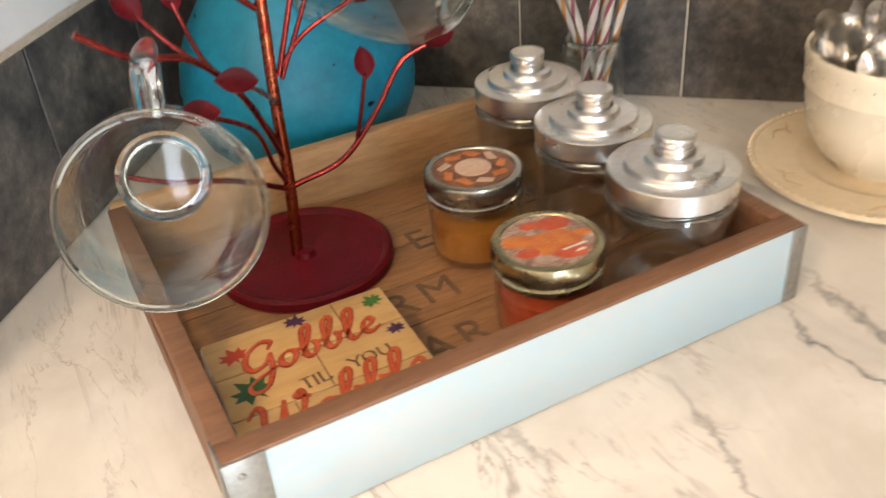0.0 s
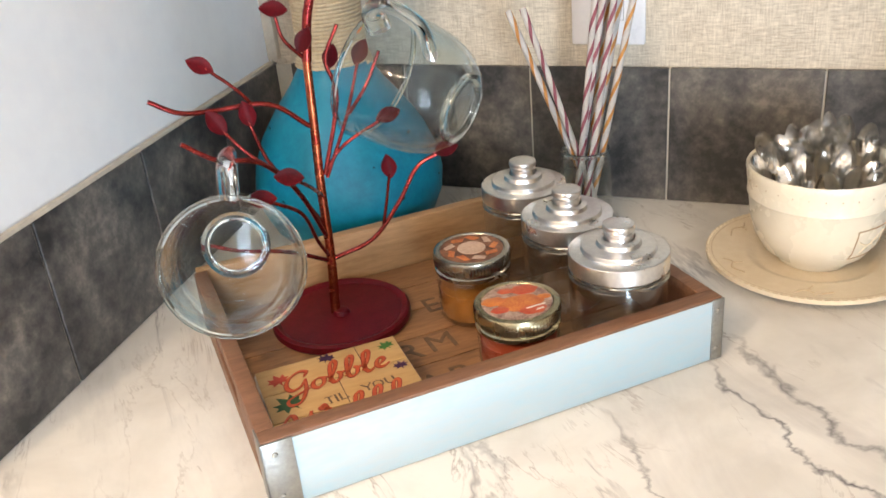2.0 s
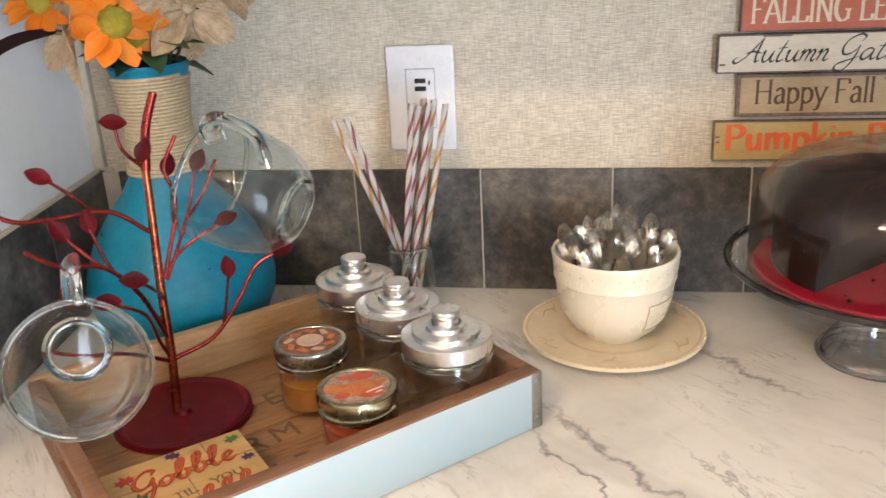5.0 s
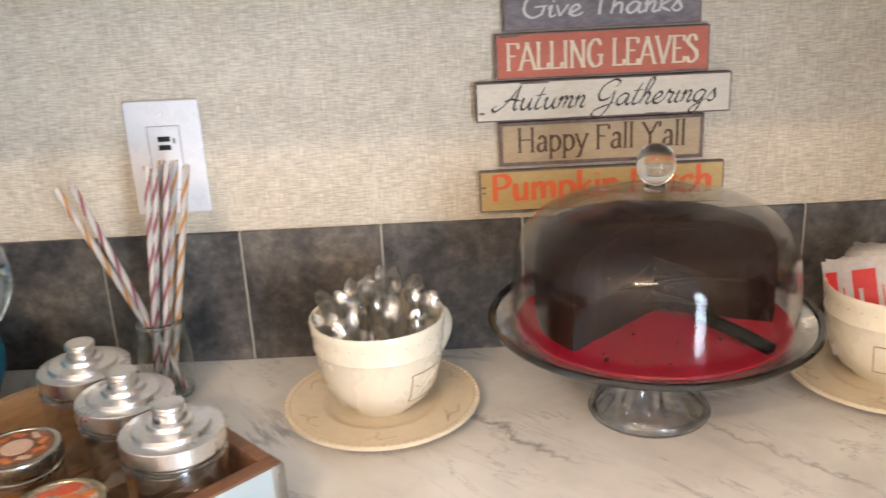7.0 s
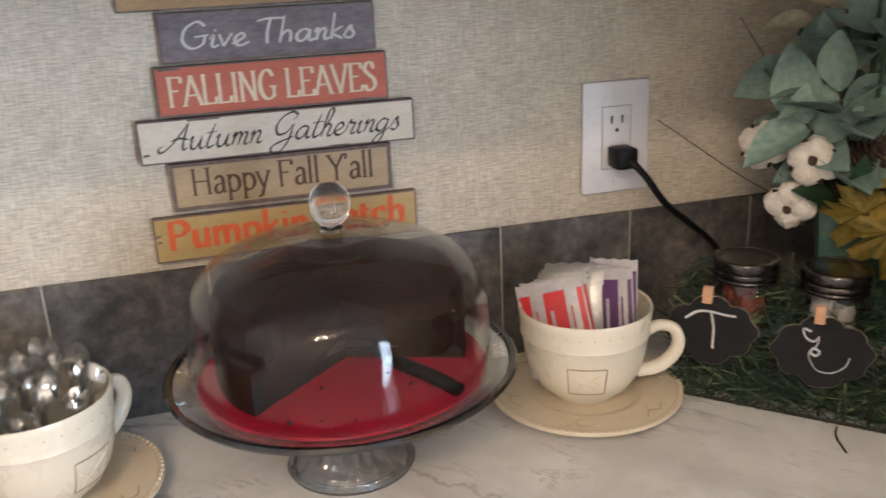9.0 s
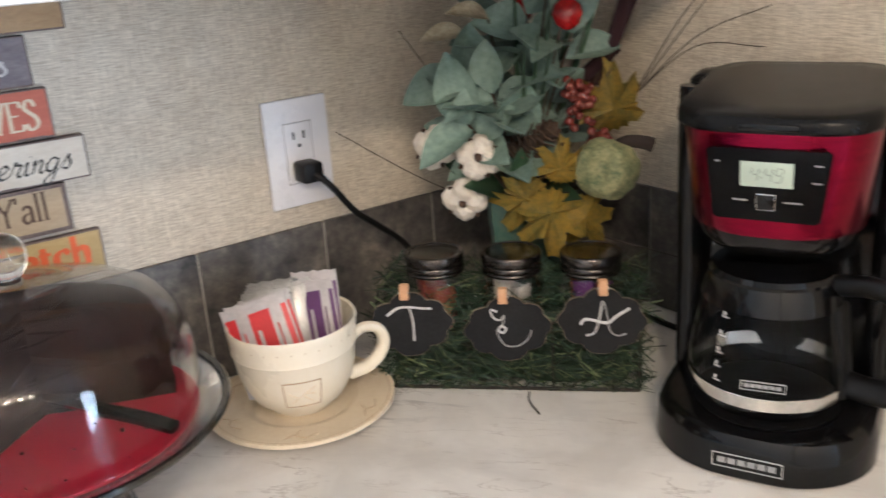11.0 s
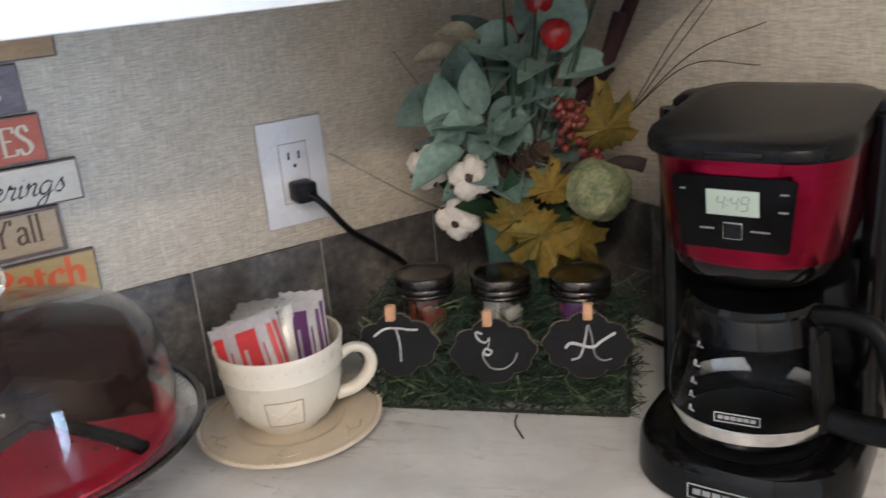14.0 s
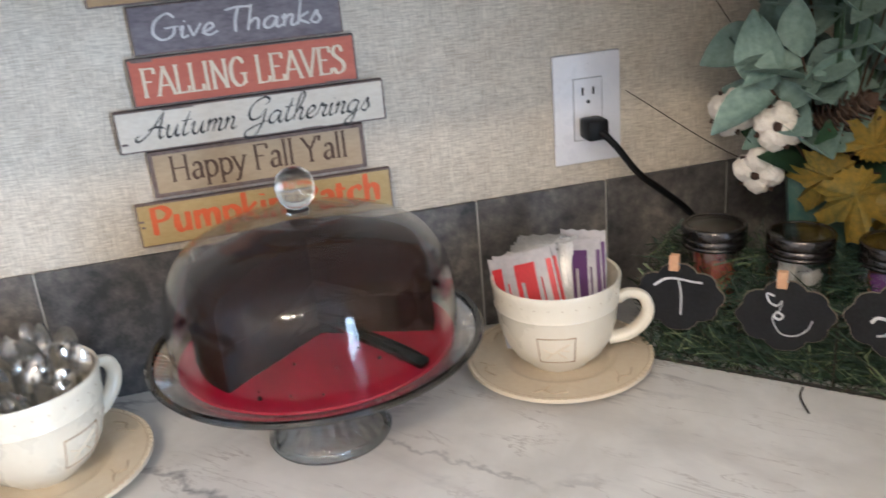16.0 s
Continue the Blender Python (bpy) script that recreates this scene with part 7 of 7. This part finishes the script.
part("base", loft([(0.0, rounded(0.093, -0.090, 0.098, 0.075, 0.02)), (0.004, rounded(0.0965, -0.0945, 0.1, 0.078, 0.02)), (0.032, rounded(0.0955, -0.0935, 0.1, 0.078, 0.02)), (0.041, rounded(0.092, -0.089, 0.099, 0.075, 0.02)), (0.044, rounded(0.084, -0.081, 0.097, 0.07, 0.02))]), BLACK_P, maker)
part("hotplate", revolve([(0, 0.0), (0.062, 0.0), (0.064, 0.002), (0.060, 0.0035), (0, 0.0035)], 48, m=pose(0, -0.014, 0.0441)), BLACK_MATT, maker)
part("water_tank", loft([(0.03, rounded(0.092, 0.052, 0.100, 0.012, 0.02)), (0.18, rounded(0.092, 0.048, 0.100, 0.012, 0.02)), (0.312, rounded(0.0945, 0.040, 0.100, 0.014, 0.02)), (0.320, rounded(0.094, 0.042, 0.1, 0.014, 0.02)), (0.324, rounded(0.090, 0.046, 0.097, 0.014, 0.02))]), BLACK_P, maker)
for s in (-1, 1):
    part("side_column", tube([(s * 0.084, 0.036, 0.040), (s * 0.084, 0.032, 0.15), (s * 0.085, 0.028, 0.25), (s * 0.085, 0.028, 0.318)], 0.0115, 14, 5), BLACK_P, maker, "glossy rounded column")
part("brew_housing", loft([(0.196, rounded(0.058, -0.058, 0.05, 0.05, 0.01)), (0.205, rounded(0.064, -0.068, 0.05, 0.056, 0.01)), (0.217, rounded(0.066, -0.072, 0.05, 0.058, 0.01)), (0.3015, rounded(0.073, -0.084, 0.05, 0.060, 0.01)), (0.304, rounded(0.073, -0.084, 0.05, 0.06, 0.01))]), BLACK_P, maker)
shell = part("red_shell", loft([(0.216, rounded(0.0675, -0.0735, 0.04, 0.058, 0.006)), (0.219, rounded(0.0690, -0.0750, 0.04, 0.058, 0.006)), (0.299, rounded(0.0760, -0.0862, 0.04, 0.060, 0.006)), (0.3025, rounded(0.0755, -0.0858, 0.04, 0.06, 0.006))]), RED_STEEL, maker, "red brushed metallic band")
bm = loft([(0.303, rounded(0.077, -0.0875, 0.097, 0.046, 0.03)), (0.305, rounded(0.0785, -0.089, 0.098, 0.046, 0.03)), (0.312, rounded(0.0785, -0.089, 0.098, 0.046, 0.03)), (0.3155, rounded(0.077, -0.0865, 0.097, 0.046, 0.03)), (0.3172, rounded(0.073, -0.081, 0.093, 0.044, 0.03)), (0.3175, rounded(0.06, -0.06, 0.08, 0.035, 0.03))])
for v in bm.verts:
    v.co.z += 0.070 * (v.co.y + 0.089) * (v.co.z - 0.303) / 0.0145
part("lid", bm, LID_BLACK, maker, "satin black hinged lid")
part("lid_catch", box(-0.022, -0.0905, 0.305, 0.022, -0.086, 0.311, 0.0015), BLACK_P, maker)

# control panel on the sloping front
FRONT = pose(0, -0.0812, 0.2615) @ pose(0, 0, 0, 90 + 7.6, 0, 0)
PANEL_BLACK = plain("panel_black", (0.003, 0.003, 0.0033), (0.005, 0.005, 0.0055), 60.0, 0.22, wobble=0.05, spec=0.08)
panel = part("control_panel", slab([(-0.046, 0.028), (-0.043, 0.0305), (0.043, 0.0305), (0.046, 0.028), (0.0405, -0.0265), (0.0370, -0.029), (-0.0370, -0.029), (-0.0405, -0.0265)][::-1], 0.004, bevel=0.0008, m=FRONT @ pose(0, 0, -0.0008)), PANEL_BLACK, maker, "glossy black control panel")
LCD = glowing("lcd", (0.42, 0.50, 0.42), 0.12)
SEGM = plain("lcd_digit", (0.20, 0.23, 0.20), rough=0.5)
part("display", box(-0.0195, 0.0, 0.0028, 0.0195, 0.0205, 0.0037, 0.0003, m=FRONT), LCD, panel, "pale green clock display")


def clock_digits(text, m, parent):
    """Slanted seven-segment figures, each segment a thin bar of its own mesh part."""
    on = {"4": "bcfg", "9": "abcdfg"}
    seg = {"a": (0, 1, 1, 1), "b": (1, 0.5, 1, 1), "c": (1, 0, 1, 0.5), "d": (0, 0, 1, 0), "e": (0, 0, 0, 0.5), "f": (0, 0.5, 0, 1), "g": (0, 0.5, 1, 0.5)}
    w, h, t, x = 0.0050, 0.0115, 0.0007, -0.0122
    lean = Matrix(((1, 0.16, 0, 0), (0, 1, 0, 0), (0, 0, 1, 0), (0, 0, 0, 1)))
    for ch in text:
        bm = bmesh.new()
        if ch == ":":
            for y in (0.3, 0.7):
                box(x - t * 0.7, h * y - t * 0.7, 0, x + t * 0.7, h * y + t * 0.7, 0.0002, bm=bm)
            x += 0.0026
        else:
            for k in on[ch]:
                x0, y0, x1, y1 = seg[k]
                px = 0.0006 if x0 != x1 else -t / 2
                py = 0.0006 if y0 != y1 else -t / 2
                box(x + w * x0 + px, h * y0 + py, 0, x + w * x1 - px, h * y1 - py, 0.0002, bm=bm)
            x += 0.0026 + w
        bm.transform(m @ lean)
        part("clock_digit", bm, SEGM, parent, smooth=False)


clock_digits("4:49", FRONT @ pose(0, 0.0046, 0.0038), panel)
CHROME = plain("chrome_ring", (0.7, 0.7, 0.7), rough=0.15, metal=1.0)
btn = part("button", box(-0.0075, -0.0195, 0.0028, 0.0075, -0.0055, 0.0042, 0.0012, m=FRONT), CHROME, panel, "square button with a chrome ring")
part("button_face", box(-0.0067, -0.0187, 0.004, 0.0067, -0.0063, 0.0046, 0.0004, m=FRONT), BLACK_P, btn)
GREY_INK = plain("grey_print", (0.35, 0.35, 0.36), rough=0.5)
for x0, x1, y in ((-0.025, -0.014, -0.0125), (0.013, 0.027, -0.0125), (-0.039, -0.035, 0.019), (0.034, 0.040, 0.019), (0.033, 0.040, 0.005)):
    part("print_bar", box(x0, y, 0.003, x1, y + 0.0013, 0.0034, m=FRONT), GREY_INK, panel)
SILVER_INK = plain("silver_print", (0.6, 0.6, 0.6), rough=0.4)
badge = pose(0, -0.0944, 0.0190, 90)


def badge_plate(parent, m, w, h):
    """A framed maker's badge whose writing is only a plain bar."""
    bm = box(-w / 2, -h / 2, 0, w / 2, -h / 2 + 0.0005, 0.0006, m=m)
    for q in ((-w / 2, h / 2 - 0.0007, w / 2, h / 2), (-w / 2, -h / 2, -w / 2 + 0.0007, h / 2), (w / 2 - 0.0007, -h / 2, w / 2, h / 2)):
        box(q[0], q[1], 0, q[2], q[3], 0.0006, bm=bm, m=m)
    part("badge_frame", bm, SILVER_INK, parent)
    for k in range(6):
        x0 = -w * 0.42 + k * w * 0.142
        part("print_bar", box(x0, -h * 0.2, 0, x0 + w * 0.115, h * 0.2, 0.0005, m=m), GREY_INK, parent)


badge_plate(maker, badge, 0.058, 0.0135)

# carafe, standing on the hotplate
carafe = thing("coffee_carafe", CM @ pose(0, -0.014, 0.0478), "empty glass coffee carafe with black handle and steel band", "carafe")
part("glass", revolve([(0, 0.001), (0.052, 0.0), (0.058, 0.003), (0.0655, 0.016), (0.0685, 0.032), (0.0685, 0.045), (0.065, 0.070), (0.0585, 0.098), (0.054, 0.112), (0.053, 0.118), (0.0515, 0.118), (0.0525, 0.112)], 64), thin_glass("carafe_glass", (0.86, 0.87, 0.88), 0.02, 1.2, 4.0, 0.6), carafe)
part("steel_band", revolve([(0.0668, 0.0165), (0.0680, 0.0168), (0.0697, 0.0285), (0.0690, 0.029), (0.0668, 0.0165)], 64), STEEL, carafe, "polished steel band")
part("collar", revolve([(0.0588, 0.0985), (0.0605, 0.0985), (0.0575, 0.1125), (0.0545, 0.120), (0.0525, 0.121), (0.053, 0.1125), (0.0588, 0.0985)], 64), BLACK_P, carafe, "black plastic collar")
part("lid", revolve([(0.054, 0.118), (0.055, 0.123), (0.052, 0.127), (0.03, 0.129), (0.012, 0.131), (0, 0.131)], 48), BLACK_P, carafe, "black lid")
HT = Matrix.Rotation(radians(-14), 4, "Z")
bm = tube([(0.050, 0, 0.116), (0.080, 0, 0.121), (0.102, 0, 0.115), (0.114, 0, 0.092), (0.122, 0, 0.062), (0.126, 0, 0.044), (0.122, 0, 0.035), (0.108, 0, 0.031), (0.088, 0, 0.029), (0.067, 0, 0.030)], 0.0082, 14, 6, flat=1.45)
bm.transform(HT)
part("handle", bm, BLACK_MATT, carafe, "black plastic handle")
bm = box(0.062, -0.012, 0.018, 0.0725, 0.012, 0.102, 0.004)
for v in bm.verts:
    v.co.x -= 0.010 * max(0, (v.co.z - 0.05) / 0.05)
bm.transform(HT)
part("handle_plate", bm, BLACK_MATT, carafe)
turn = Matrix.Rotation(radians(-28), 4, "Z")
for k, z in enumerate((0.036, 0.049, 0.061, 0.076, 0.092)):
    r = np.interp(z, [0.032, 0.045, 0.07, 0.098], [0.0686, 0.0686, 0.0651, 0.0586]) + 0.0003
    part("level_mark", box(-0.0035, -r - 0.0003, z, 0.0035, -r + 0.0002, z + 0.0009, m=turn), SILVER_INK, carafe)
    part("level_mark", box(-0.0022, -r - 0.0003, z + 0.002, -0.0002, -r + 0.0002, z + 0.005, m=turn), SILVER_INK, carafe)
badge_plate(carafe, Matrix.Rotation(radians(6), 4, "Z") @ pose(0, -0.0690, 0.041, 90), 0.036, 0.0085)

# ---------- tiles ----------
part("grout_bed", box(0.0, -0.004, TOP, 1.62, 0.001, 1.051), GROUT, wall_back, smooth=False)
part("grout_bed", box(-0.001, -0.64, TOP, 0.004, 0.0, 1.050), GROUT, wall_left, smooth=False)
part("grout_bed", box(1.616, -0.652, TOP, 1.621, 0.0, 1.050), GROUT, wall_right, smooth=False)
PITCH, GAP, TH = 0.1543, 0.0022, 0.1525


def tile(wall, width, m):
    bm = box(0, -0.0055, 0, width, 0, TH, 0.0008, seg=1)
    part("tile", bm, SLATE, wall, at=m, smooth=False)


x = 0.3375 - 2 * PITCH
while x < 1.6:
    a, b = max(x + GAP / 2, 0.001), min(x + PITCH - GAP / 2, 1.6135)
    if b - a > 0.01:
        tile(wall_back, b - a, pose(a, -0.001, TOP + 0.0005))
    x += PITCH
for k in range(4):
    tile(wall_left, 0.161 - GAP - (0.0025 if k == 0 else 0), pose(0.001, 0.0015 - (k + 1) * 0.1610 + GAP, TOP + 0.0005, 0, 0, 90))
for k in range(4):
    tile(wall_right, PITCH - GAP, pose(1.619, -0.036 - k * 0.1543, TOP + 0.0005, 0, 0, -90))
tile(wall_right, 0.028, pose(1.619, -0.0065, TOP + 0.0005, 0, 0, -90))
part("caulk", tube([(0.003, -0.01, 1.0545), (0.003, -0.655, 1.0545)], 0.0032, 6), BEIGE_TRIM, wall_left)
